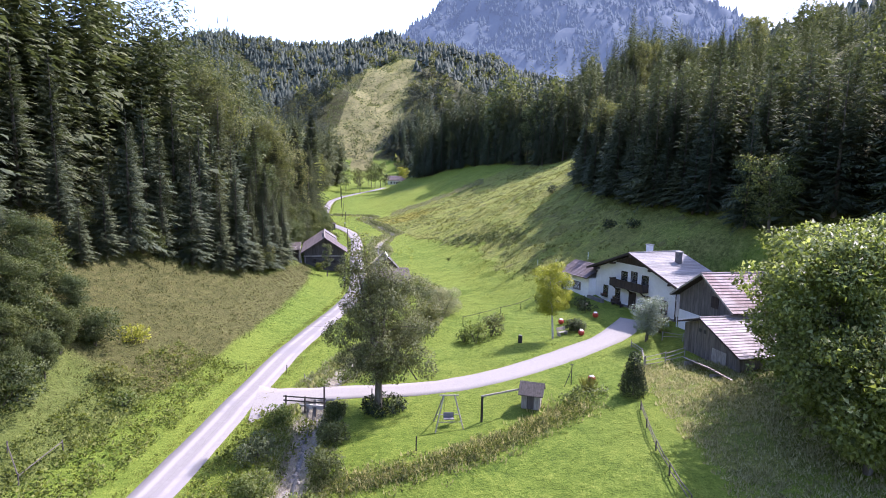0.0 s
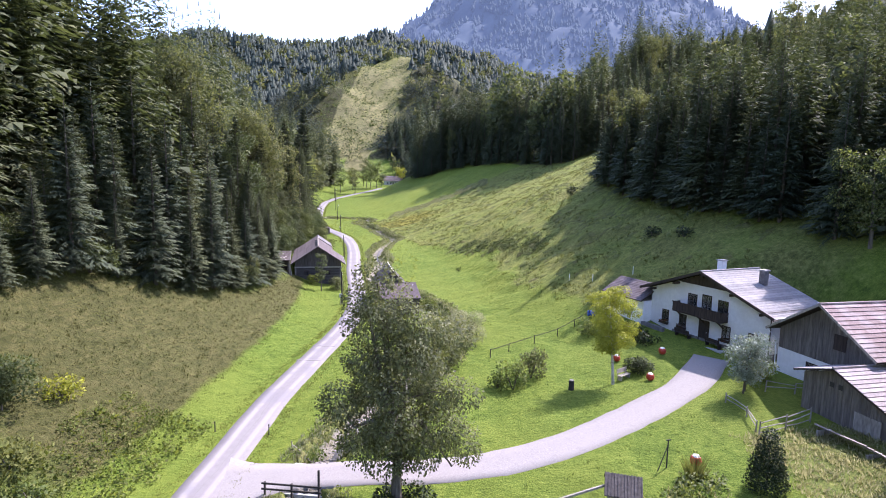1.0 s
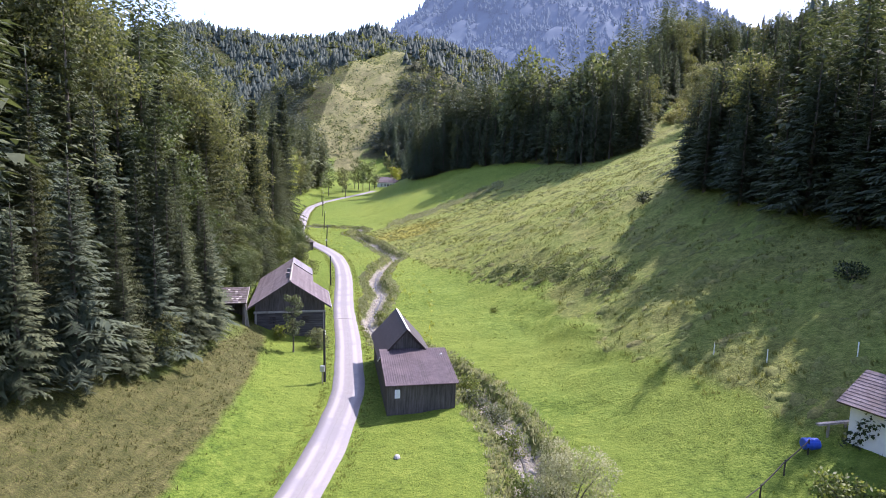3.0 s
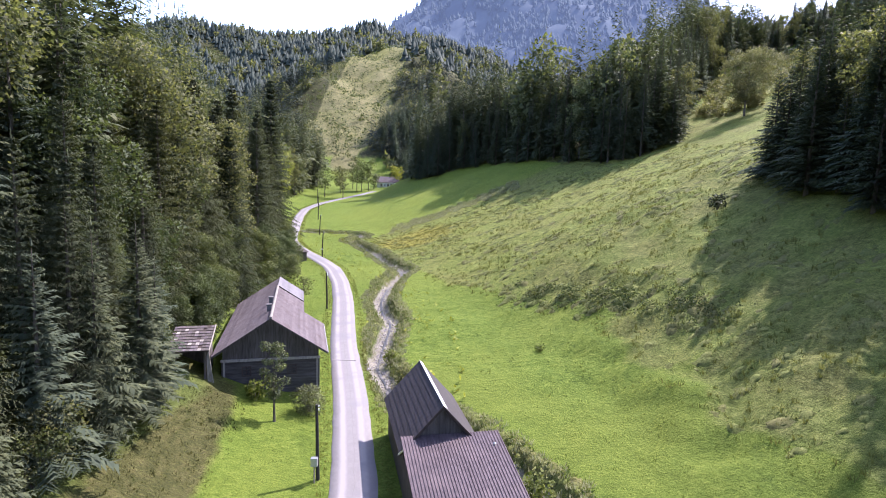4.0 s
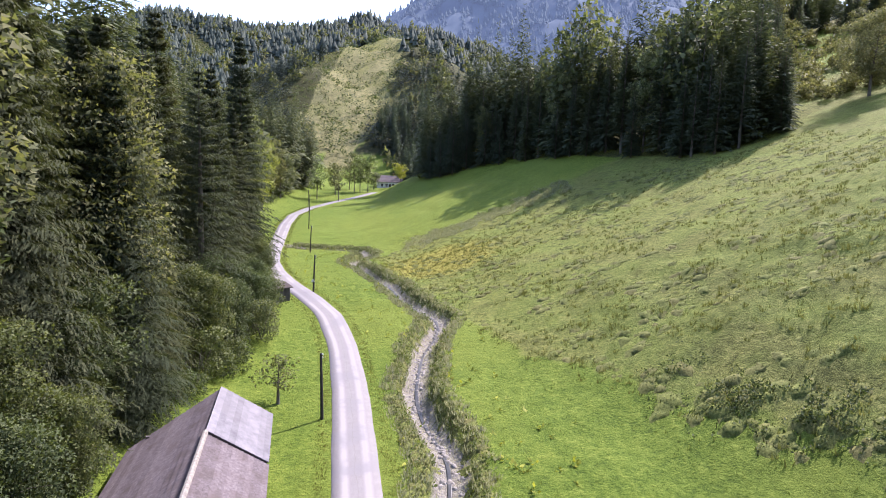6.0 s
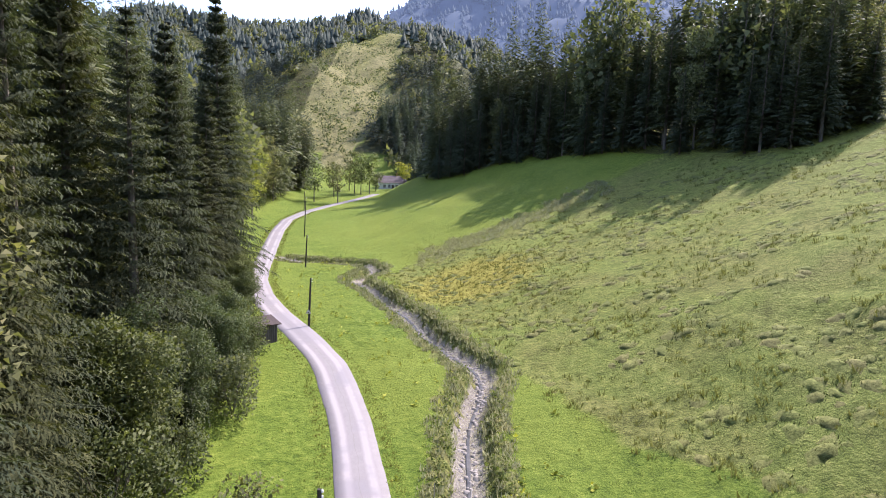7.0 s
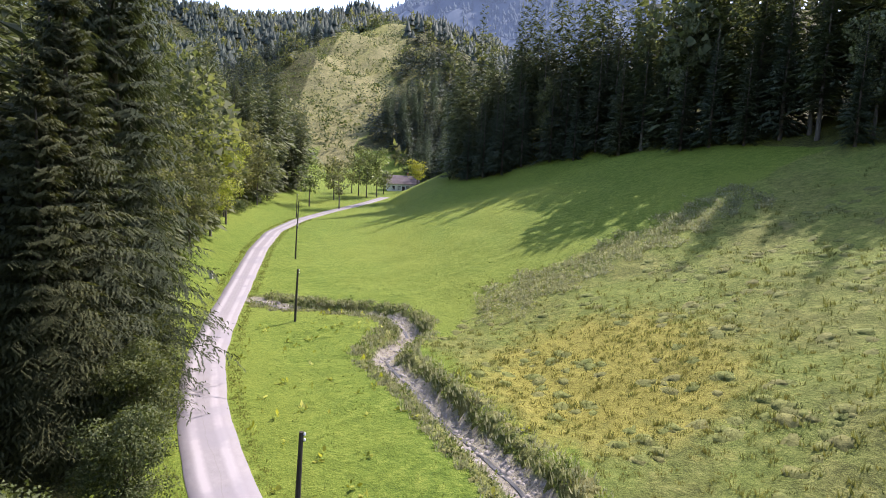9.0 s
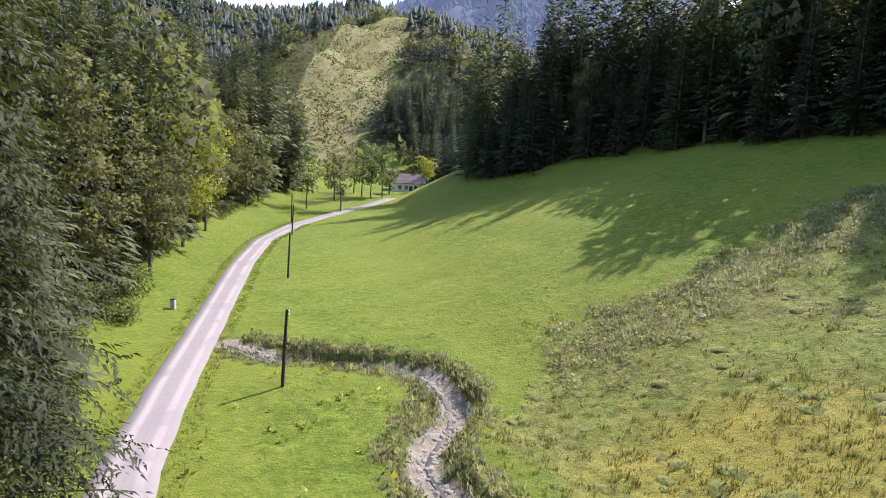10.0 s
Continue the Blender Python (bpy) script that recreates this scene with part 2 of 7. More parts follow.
def leafy(v, t, out, own=0.6):
    """Foliage triangles turned to face out of their crown, with normals between the leaf's own and the crown's."""
    v, t, out = np.asarray(v, float), np.array(t), np.asarray(out, float)
    face = np.cross(v[t[:, 1]] - v[t[:, 0]], v[t[:, 2]] - v[t[:, 0]])
    face /= np.linalg.norm(face, axis=1)[:, None] + 1e-9
    back = (face * out[t[:, 0]]).sum(1) < 0
    t[back] = t[back][:, ::-1]
    face[back] *= -1
    n = np.array(out)
    for c in range(3):
        n[t[:, c]] = out[t[:, c]] + face * own
    n /= np.linalg.norm(n, axis=1)[:, None] + 1e-9
    return np.column_stack([v, n]), t


def placed(v, c, n, s, k, x, y, z):
    """Points (and their normals) turned by cosine c and sine n, scaled by s, stretched by k, and moved."""
    cols = [(v[:, 0] * c - v[:, 1] * n) * s + x, (v[:, 0] * n + v[:, 1] * c) * s + y, v[:, 2] * s * k + z]
    if v.shape[1] == 6:
        cols += [v[:, 3] * c - v[:, 4] * n, v[:, 3] * n + v[:, 4] * c, v[:, 5]]
    return np.column_stack(cols)


class Shape:
    """Collects points and faces of one mesh."""

    def __init__(self):
        self.v, self.f = [], []

    def add(self, v, f):
        o = len(self.v)
        self.v += [tuple(p) for p in v]
        self.f += [tuple(i + o for i in q) for q in f]
        return self

    def box(self, x0, x1, y0, y1, z0, z1, c=0.0):
        """A box; c: chamfer of its upright edges."""
        if c:
            ring = [(x0 + c, y0), (x1 - c, y0), (x1, y0 + c), (x1, y1 - c), (x1 - c, y1), (x0 + c, y1), (x0, y1 - c), (x0, y0 + c)]
        else:
            ring = [(x0, y0), (x1, y0), (x1, y1), (x0, y1)]
        return self.prism(ring, z0, z1)

    def prism(self, ring, z0, z1):
        n = len(ring)
        v = [(x, y, z0) for x, y in ring] + [(x, y, z1) for x, y in ring]
        f = [tuple(range(n))[::-1], tuple(range(n, 2 * n))] + [(i, (i + 1) % n, n + (i + 1) % n, n + i) for i in range(n)]
        return self.add(v, f)

    def slab(self, ring, off):
        """A plate: a ring of 3D points, thickened by the vector off."""
        n = len(ring)
        v = [tuple(p) for p in ring] + [tuple(Vector(p) + Vector(off)) for p in ring]
        f = [tuple(range(n))[::-1], tuple(range(n, 2 * n))] + [(i, (i + 1) % n, n + (i + 1) % n, n + i) for i in range(n)]
        return self.add(v, f)

    def beam(self, p, q, w, h=None, up=(0, 0, 1)):
        """A squared timber from p to q."""
        h = h or w
        p, q = Vector(p), Vector(q)
        d = (q - p).normalized()
        s = d.cross(Vector(up))
        s = s.normalized() if s.length > 1e-4 else Vector((1, 0, 0))
        t = s.cross(d)
        ring = [p + s * a * w / 2 + t * b * h / 2 for a, b in ((-1, -1), (1, -1), (1, 1), (-1, 1))]
        return self.slab(ring, q - p)

    def tube(self, pts, radii, n=7):
        """A round limb through points, with a radius at each."""
        pts = [Vector(p) for p in pts]
        o, rings = len(self.v), []
        for i, p in enumerate(pts):
            d = (pts[min(i + 1, len(pts) - 1)] - pts[max(i - 1, 0)]).normalized()
            a = d.orthogonal().normalized() if abs(d.z) < 0.9 else (Vector((1, 0, 0)) - d * d.x).normalized()
            b = d.cross(a)
            self.v += [tuple(p + (a * math.cos(6.2832 * k / n) + b * math.sin(6.2832 * k / n)) * radii[i]) for k in range(n)]
            rings.append(o + i * n)
        for r0, r1 in zip(rings, rings[1:]):
            self.f += [(r0 + k, r0 + (k + 1) % n, r1 + (k + 1) % n, r1 + k) for k in range(n)]
        self.f += [tuple(range(rings[0], rings[0] + n))[::-1], tuple(range(rings[-1], rings[-1] + n))]
        return self

    def lathe(self, prof, n=12, at=(0, 0, 0)):
        """A turned form from (radius, height) pairs."""
        return self.tube([(at[0], at[1], at[2] + z) for r, z in prof], [r for r, z in prof], n)

    def mesh(self, name, mat, smooth=False):
        me = bpy.data.meshes.new(name)
        me.from_pydata(self.v, [], self.f)
        me.materials.append(mat)
        if smooth:
            me.polygons.foreach_set("use_smooth", np.ones(len(me.polygons), bool))
        me.update()
        return me


def part(name, shape, mat, parent, label=""):
    """One mesh object under a thing or under a part."""
    me = shape if isinstance(shape, bpy.types.Mesh) else shape.mesh(name, mat)
    ob = new(name, me)
    ob.parent = parent
    return tagged(ob, label)


def thing(name, at, turn=0.0, label="", category="", group=""):
    ob = new(name)
    ob.empty_display_size = 0.2
    ob.matrix_world = pose(*at, 0, 0, turn)
    return tagged(ob, label, category, group)


def solo(name, shape, mat, at, turn, label, category, group=""):
    """A thing that is one mesh."""
    me = shape if isinstance(shape, bpy.types.Mesh) else shape.mesh(name, mat)
    ob = new(name, me)
    ob.matrix_world = pose(*at, 0, 0, turn)
    return tagged(ob, label, category, group)


# ---- the lie of the land ----
# along the valley: y, floor, foot of the near slope and its two grades, cross fall, foot of the far slope and its two grades
STATIONS = np.array([
    (-150,-4.0,-27,.45,.75,.05, 60,.30,.40),
    (   0,-0.6,-27,.45,.75,.10, 50,.40,.50),
    (  40, 0.3,-25,.45,.80,.12, 32,.40,.55),
    (  60, 0.7,-24,.48,.90,.11, 23,.44,.55),
    (  80, 1.1,-24,.50,.95,.07,  8,.50,.57),
    ( 100, 1.7,-26,.48,.85,.05,  3,.56,.58),
    ( 125, 2.5,-32,.45,.75,.05, -1,.58,.64),
    ( 150, 3.9,-42,.50,.75,.05, -9.5,.53,.52),
    ( 180, 6.2,-52,.45,.75,.02,-20,.33,.41),
    ( 215, 7.0,-62,.40,.70,.01,-32,.29,.38),
    ( 260,10.5,-70,.35,.65,.03,-45,.33,.39),
    ( 310,15.5,-72,.35,.60,.05,-43,.28,.38),
    ( 370,21.5,-75,.35,.60,.04,-20,.36,.45),
    ( 470,27.0,-90,.35,.60,.04, 20,.36,.45)
], float)
LANE = np.array([(-40, -150), (-24, -20), (-20, 15), (-19, 32), (-19.2, 46), (-19.4, 62), (-18.6, 74), (-17.7, 86), (-18, 97), (-20.9, 112), (-24.4, 127), (-28, 146),
                 (-30.6, 157), (-34, 167), (-38.6, 175), (-43.2, 182), (-47.4, 190), (-51.3, 200), (-54.4, 212), (-58.3, 230), (-62.3, 249), (-64.6, 266), (-63.2, 281), (-58.6, 297), (-53, 312), (-48, 330)], float)
DRIVE = np.array([(-17.9, 47.4), (-14, 48.4), (-9, 48.2), (-4.6, 47.7), (0.6, 47.9), (5.9, 49.9), (11.9, 54.1), (17.7, 58.8), (21.5, 63.5)], float)
CREEK = np.array([(-12, -40), (-9.4, 10), (-9.6, 30), (-10.5, 37), (-11.5, 43), (-12.2, 49), (-11, 56), (-7, 65), (-3.6, 75), (-2.6, 85), (-3.8, 90), (-6, 98), (-11, 106), (-16.5, 113), (-19.8, 121), (-20.0, 129), (-19.6, 136),
                  (-22.6, 147), (-22.2, 158), (-20.2, 166), (-24.6, 174.5), (-28, 183.5), (-32.6, 194), (-36.8, 201.5), (-36.6, 205), (-34.6, 210), (-36.4, 214.5), (-40, 216.5), (-45.4, 217.6), (-49.2, 218), (-53.5, 219.6)], float)
LANE_X = LANE[np.argsort(LANE[:, 1])]


def along(y, column):
    return sum(np.interp(y + d, STATIONS[:, 0], STATIONS[:, column]) for d in (-9, -3, 3, 9)) / 4


def soft(d, k=2.0):
    return np.where(d > 8 * k, d, k * np.log1p(np.exp(np.minimum(d, 8 * k) / k)))


def step(a, b, v):
    t = np.clip((v - a) / (b - a), 0, 1)
    return t * t * (3 - 2 * t)


def waves(x, y, size, seed=0):
    """Cheap rolling noise, about -1 to 1."""
    r = np.random.RandomState(seed)
    out = 0
    for k in range(6):
        a, f, p = r.uniform(0, 6.28), (0.7 + 0.25 * k) * 6.28 / size, r.uniform(0, 6.28)
        out = out + np.sin((x * math.cos(a) + y * math.sin(a)) * f + p + 1.7 * np.sin((y * math.cos(a) - x * math.sin(a)) * f * 0.6 + k))
    return out / 3.2


def near_line(x, y, line):
    """Distance to a polyline, the way along it, and the signed side."""
    best, where = np.full(np.shape(x), 1e9), np.zeros(np.shape(x))
    run = 0.0
    for (ax, ay), (bx, by) in zip(line, line[1:]):
        dx, dy = bx - ax, by - ay
        ln = math.hypot(dx, dy)
        t = np.clip(((x - ax) * dx + (y - ay) * dy) / ln ** 2, 0, 1)
        d = np.hypot(x - ax - t * dx, y - ay - t * dy)
        where = np.where(d < best, run + t * ln, where)
        best = np.minimum(best, d)
        run += ln
    return best, where


def bare(x, y):
    """The valley without lane and creek."""
    floor, xl, l1, l2, g, xr, r1, r2 = [along(y, i) for i in range(1, 9)]
    rx = sum(np.interp(y + d, LANE_X[:, 1], LANE_X[:, 0]) for d in (-9, -3, 3, 9)) / 4
    z = floor + g * np.maximum(x - rx, 0) - g * np.maximum(x - xr, 0)
    right = r1 * soft(x - xr) + (r2 - r1) * soft(x - xr - 25, 4)
    left = l1 * soft(xl - x) + (l2 - l1) * soft(xl - x - 11, 3)
    right = right + 0.12 * soft(x - 74, 6) * step(150, 190, y)
    right = 130 * np.tanh(right / 130)
    left = 70 * np.tanh(left / 70)
    return z + right + left


def crest(x, y, line, grade):
    """A hill under a crest line of (x, y, height), falling off on both sides."""
    best = np.full(np.shape(x), -1e9)
    for (ax, ay, az), (bx, by, bz) in zip(line, line[1:]):
        dx, dy = bx - ax, by - ay
        t = np.clip(((x - ax) * dx + (y - ay) * dy) / (dx * dx + dy * dy), 0, 1)
        d = np.hypot(x - ax - t * dx, y - ay - t * dy)
        best = np.maximum(best, az + t * (bz - az) - grade * np.sqrt(d * d + 400) + grade * 20)
    return best


BACK = [(-1100, 900, 230), (-513, 950, 236), (-420, 950, 256), (-366, 950, 248), (-298, 950, 240), (-250, 950, 243), (-202, 950, 232), (-135, 950, 252), (-83, 950, 245), (-30, 950, 232), (120, 990, 200)]
KNOLL = [(-152, 705, 134), (-104, 688, 163), (-66, 686, 161), (-28, 690, 150), (14, 700, 132), (60, 730, 118), (170, 800, 112)]
KNOLL_BACK = [(-90, 690, 160), (-110, 800, 195), (-120, 950, 240)]
SIDE = [(60, 430, 66), (100, 350, 82), (165, 335, 100), (230, 320, 118), (330, 280, 145), (520, 200, 150)]
MOUNTAIN = [(-420, 1750, 330), (-157, 1700, 430), (-74, 1700, 520), (-42, 1700, 555), (105, 1720, 640), (270, 1700, 668), (433, 1700, 645), (634, 1700, 570), (733, 1700, 540), (785, 1700, 500), (900, 1650, 440), (1300, 1500, 380)]


def hills(x, y):
    """The wooded hills that close the valley."""
    z = np.maximum.reduce([crest(x, y, BACK, 0.46), crest(x, y, KNOLL, 0.5), crest(x, y, KNOLL_BACK, 0.5), crest(x, y, SIDE, 0.5)])
    return z + (waves(x, y, 150, 3) * 7 + waves(x, y, 55, 5) * 2.5) * step(20, 90, z)


def land(x, y):
    """Height of the ground, with lane, drive and creek cut in."""
    x, y = np.asarray(x, float), np.asarray(y, float)
    z = bare(x, y)
    z = z + (waves(x, y, 17, 1) * 0.16 + waves(x, y, 6, 2) * 0.06) * step(2, 8, near_line(x, y, LANE)[0])
    # broken bank across the far slope
    z = z + waves(x, y, 9, 7) * 0.35 * step(-6, 6, x) * step(75, 100, y) * (1 - step(150, 175, y))
    fade = 1 - step(380, 520, y)
    z = np.where(y > 380, z * fade + 24 * (1 - fade), z)
    h = hills(x, y)
    z = np.maximum(z, h + 0 * z) + 0.0
    # house terrace
    d = np.hypot((x - 26.0) / 11, (y - 66) / 11)
    z = z + (6.0 - z) * (1 - step(0.7, 1.2, d)) * 0.85
    d, s = near_line(x, y, LANE)
    sx, sy = np.interp(s, LANE_S, LANE[:, 0]), np.interp(s, LANE_S, LANE[:, 1])
    z = z + (bare(sx, sy) - z) * (1 - step(2.2, 5.0, d))
    d, s = near_line(x, y, DRIVE)
    sx, sy = np.interp(s, DRIVE_S, DRIVE[:, 0]), np.interp(s, DRIVE_S, DRIVE[:, 1])
    z = z + (bare(sx, sy) - z) * (1 - step(1.6, 3.6, d)) * 0.9
    d, s = near_line(x, y, CREEK)
    cut = (1 - step(0.75, 1.9, d)) * (1.25 + 0.35 * np.sin(s * 0.37)) * step(0, 12, CREEK_S[-1] - s + 4)
    over = np.minimum(near_line(x, y, LANE)[0] - 1.9, near_line(x, y, DRIVE)[0] - 1.6)
    return z - cut * step(0.0, 0.8, over)


def run_of(line):
    return np.concatenate([[0], np.cumsum(np.hypot(*np.diff(line, axis=0).T))])


LANE_S, DRIVE_S, CREEK_S = run_of(LANE), run_of(DRIVE), run_of(CREEK)


def at_ground(x, y, sink=0.0):
    return (x, y, float(land(x, y)) - sink)


# where woods begin
WOOD_LEFT = np.array([(-60, -46), (0, -45), (50, -43.5), (64, -42), (71, -39), (82, -34.5), (91, -33), (100, -34), (112, -37.5), (130, -38.5), (150, -38.5), (162, -39.5), (180, -45), (200, -56), (219, -65), (247, -71), (255, -73), (282, -76), (300, -75), (330, -72), (380, -80), (460, -110)], float)
WOOD_RIGHT = np.array([(-60, 62), (30, 56), (60, 46), (67, 42), (74, 38.5), (83, 35), (98, 31), (116, 28), (130, 27.5), (140, 30), (146, 40), (150, 80), (152, 300)], float)
WOOD_FAR = np.array([(-28, 300), (-24, 293), (-14, 284), (-5, 279), (2, 275), (8, 260), (13, 248), (17, 241), (20.5, 232), (26, 222), (32, 209), (36, 204), (42, 203), (46, 207), (55, 222), (63, 240), (80, 270), (200, 400)], float)


def in_wood(x, y):
    left = np.interp(y, WOOD_LEFT[:, 0], WOOD_LEFT[:, 1]) - x
    right = np.where(y < 150, x - np.interp(y, WOOD_RIGHT[:, 0], WOOD_RIGHT[:, 1]), -9)
    up = np.where((y > 150) & (y < 340), x - np.interp(y, [150, 165, 190, 215, 240], [62, 70, 84, 98, 116]), -9)
    far = np.where(x > -28, y - np.interp(x, WOOD_FAR[:, 0], WOOD_FAR[:, 1]), -9)
    return np.maximum(np.maximum(left, right), np.maximum(far * 0.8, up))


# ---- ground: one sheet out to the horizon ----


def spread(lo, hi, cell, low_end, high_end, near=16.0, reach=750.0, ratio=1.1):
    mid = list(np.arange(lo, hi + cell / 2, cell))
    s, a, b = cell, lo, hi
    while a > low_end:
        s *= ratio
        a -= min(s, near if lo - a < reach * 0.6 else 60)
        mid.insert(0, a)
    s = cell
    while b < high_end:
        s *= ratio
        b += min(s, near if b - hi < reach else 60)
        mid.append(b)
    return np.array(mid)


gx, gy = spread(-66, 40, 0.8, -2600, 2600), spread(22, 232, 0.8, -2200, 3000)
GX, GY = np.meshgrid(gx, gy)
GZ = land(GX, GY)
nx, ny = len(gx), len(gy)
ids = np.arange(nx * ny).reshape(ny, nx)
a, b, c, d = ids[:-1, :-1].ravel(), ids[:-1, 1:].ravel(), ids[1:, 1:].ravel(), ids[1:, :-1].ravel()
ground_mesh = quick("ground", np.stack([GX, GY, GZ], -1).reshape(-1, 3), np.concatenate([np.stack([a, b, c], 1), np.stack([a, c, d], 1)]), M["ground"], smooth=True)
ground = tagged(new("ground", ground_mesh), "grassy alpine valley floor and slopes, partly mown", "ground", kind="structure")


def mask(name, values):
    at = ground_mesh.attributes.new(name, "FLOAT", "POINT")
    at.data.foreach_set("value", np.ascontiguousarray(values, np.float32).ravel())


lane_d, drive_d, creek_d = near_line(GX, GY, LANE)[0], near_line(GX, GY, DRIVE)[0], near_line(GX, GY, CREEK)[0]
right_foot, left_foot = along(GY, 6), along(GY, 2)
wood_in = in_wood(GX, GY)
hill = hills(GX, GY)


def clearing(x, y):
    """Felled patch on the knoll at the valley's end, and a small one on the ridge beside it."""
    lo = np.interp(y, [400, 430, 451, 490, 520, 600, 626, 690], [-82, -97, -108, -129, -128, -124, -119, -113])
    hi = np.interp(y, [400, 418, 447, 496, 584, 646, 690], [-72, -70, -67, -63, -58, -59, -62])
    big = np.minimum(np.minimum(x - lo, hi - x) / 10, np.minimum(y - 400, 688 - y) / 14) + waves(x, y, 40, 8) * 0.25
    u, w = ((x + 316) * 0.85 + (y - 788) * 0.52) / 14, ((x + 316) * 0.52 - (y - 788) * 0.85) / 75
    return np.minimum(np.maximum(big, 1 - (u * u + w * w)), 1)


def uncut(x, y):
    """How far a place lies inside the uncut grass of the far slope."""
    edge = np.interp(y, [60, 80, 100, 125, 138, 148, 158, 168, 183, 194, 205, 214], [34, 14, 7, 3.5, -2, -10, -16, -19.5, -26, -30, -33.5, -30])
    return (x - edge + waves(x, y, 14, 13) * 1.5) * (1 - step(208, 222, y + waves(x, y, 18, 14) * 3 - (x + 20) * 0.3))


felled = np.where(GX < -95, step(-2.5, -1.2, clearing(GX, GY)), step(-0.3, 0.2, clearing(GX, GY)))
rough_m = step(-1.5, 4, uncut(GX, GY)) * step(60, 80, GY) * 0.95
dry_m = step(-0.8, 2.2, left_foot - 1 - GX) * step(38, 50, GY) * (1 - step(106, 118, GY))
gold_m = 0.95 * np.exp(-((GX + 20) / 11) ** 2 - ((GY - 195) / 12) ** 2)
rough_m = np.maximum(rough_m, step(17, 18.5, GX) * step(28, 33, GY) * (1 - step(48, 52, GY)) * (1 - step(30, 34, GX)))
wild_and_shade_m = (1 - step(1.3, 3.2, creek_d)) * 0.75
# dark growth colour painted here in place of shade on the bank's tan grass
wild_and_shade_m = np.maximum(wild_and_shade_m, (1 - step(-33.5, -30.5, GX)) * step(84, 92, GY) * (1 - step(106, 112, GY)))
wild_and_shade_m = np.maximum(wild_and_shade_m, step(2, 7, left_foot + 3 - GX) * (1 - step(40, 52, GY)))
rough_m = np.maximum(rough_m, 0.8 * np.exp(-((GY - 217 - (GX + 20) * 0.35) / 5.0) ** 2) * step(-34, -24, GX) * (1 - step(5, 14, GX)))
# forest floor, with the woods' shade in its dark colour
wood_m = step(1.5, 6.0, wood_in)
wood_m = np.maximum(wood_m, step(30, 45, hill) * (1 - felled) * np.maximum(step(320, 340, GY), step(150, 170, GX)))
soil_m = (1 - step(0.8, 1.6, creek_d)) * 1.0
mask("rough", rough_m)
mask("dry", dry_m)
mask("felled", felled)
mask("gold", gold_m)
mask("wild", wild_and_shade_m)
mask("wood", wood_m)
mask("soil", soil_m)


def ribbon(line, half, lift, cell=1.0, cross=5, wobble=0.0, flare=0.0):
    """A strip laid on the land along a line, with rounded edges."""
    run = run_of(line)
    s = np.arange(0, run[-1] + cell, cell)
    c = np.stack([np.interp(s, run, line[:, 0]), np.interp(s, run, line[:, 1])], 1)
    for _ in range(6):
        c[1:-1] = (c[:-2] + 2 * c[1:-1] + c[2:]) / 4
    t = np.gradient(c, axis=0)
    t /= np.linalg.norm(t, axis=1)[:, None]
    nrm = np.stack([t[:, 1], -t[:, 0]], 1)
    us = np.concatenate([[-1.06], np.linspace(-1, 1, cross), [1.06]])
    wob = (1 + wobble * waves(c[:, 0], c[:, 1], 7, 11)) * (1 + flare * (1 - step(-1.0, 7.0, s)) ** 2.2)
    P, UV = [], []
    for u in us:
        p = c + nrm * (u * half * wob)[:, None]
        z = land(p[:, 0], p[:, 1]) + (lift if abs(u) <= 1 else -0.25)
        P.append(np.column_stack([p, z]))
        UV.append(np.column_stack([np.full(len(s), u * half), s]))
    m, n = len(us), len(s)
    idx = np.arange(m * n).reshape(m, n)
    a, b, c2, d = idx[:-1, :-1].ravel(), idx[1:, :-1].ravel(), idx[1:, 1:].ravel(), idx[:-1, 1:].ravel()
    return np.concatenate(P), np.concatenate([np.stack([a, b, c2], 1), np.stack([a, c2, d], 1)]), np.concatenate(UV)


def strip(name, line, half, lift, mat, label, category, wobble=0.0, flare=0.0):
    v, f, uv = ribbon(line, half, lift, wobble=wobble, flare=flare)
    me = quick(name, v, f, mat, smooth=True)
    lay = me.uv_layers.new(name="UVMap")
    lay.data.foreach_set("uv", uv[f.ravel()].astype(np.float32).ravel())
    return tagged(new(name, me), label, category, kind="structure")


strip("road", LANE, 1.52, 0.05, M["road"], "narrow worn pale concrete lane winding up the valley", "road", 0.03)
strip("driveway", DRIVE, 1.55, 0.075, M["gravel"], "pale gravel drive leading from the lane to the farmhouse", "driveway", 0.06, 1.9)

# ---- trees ----


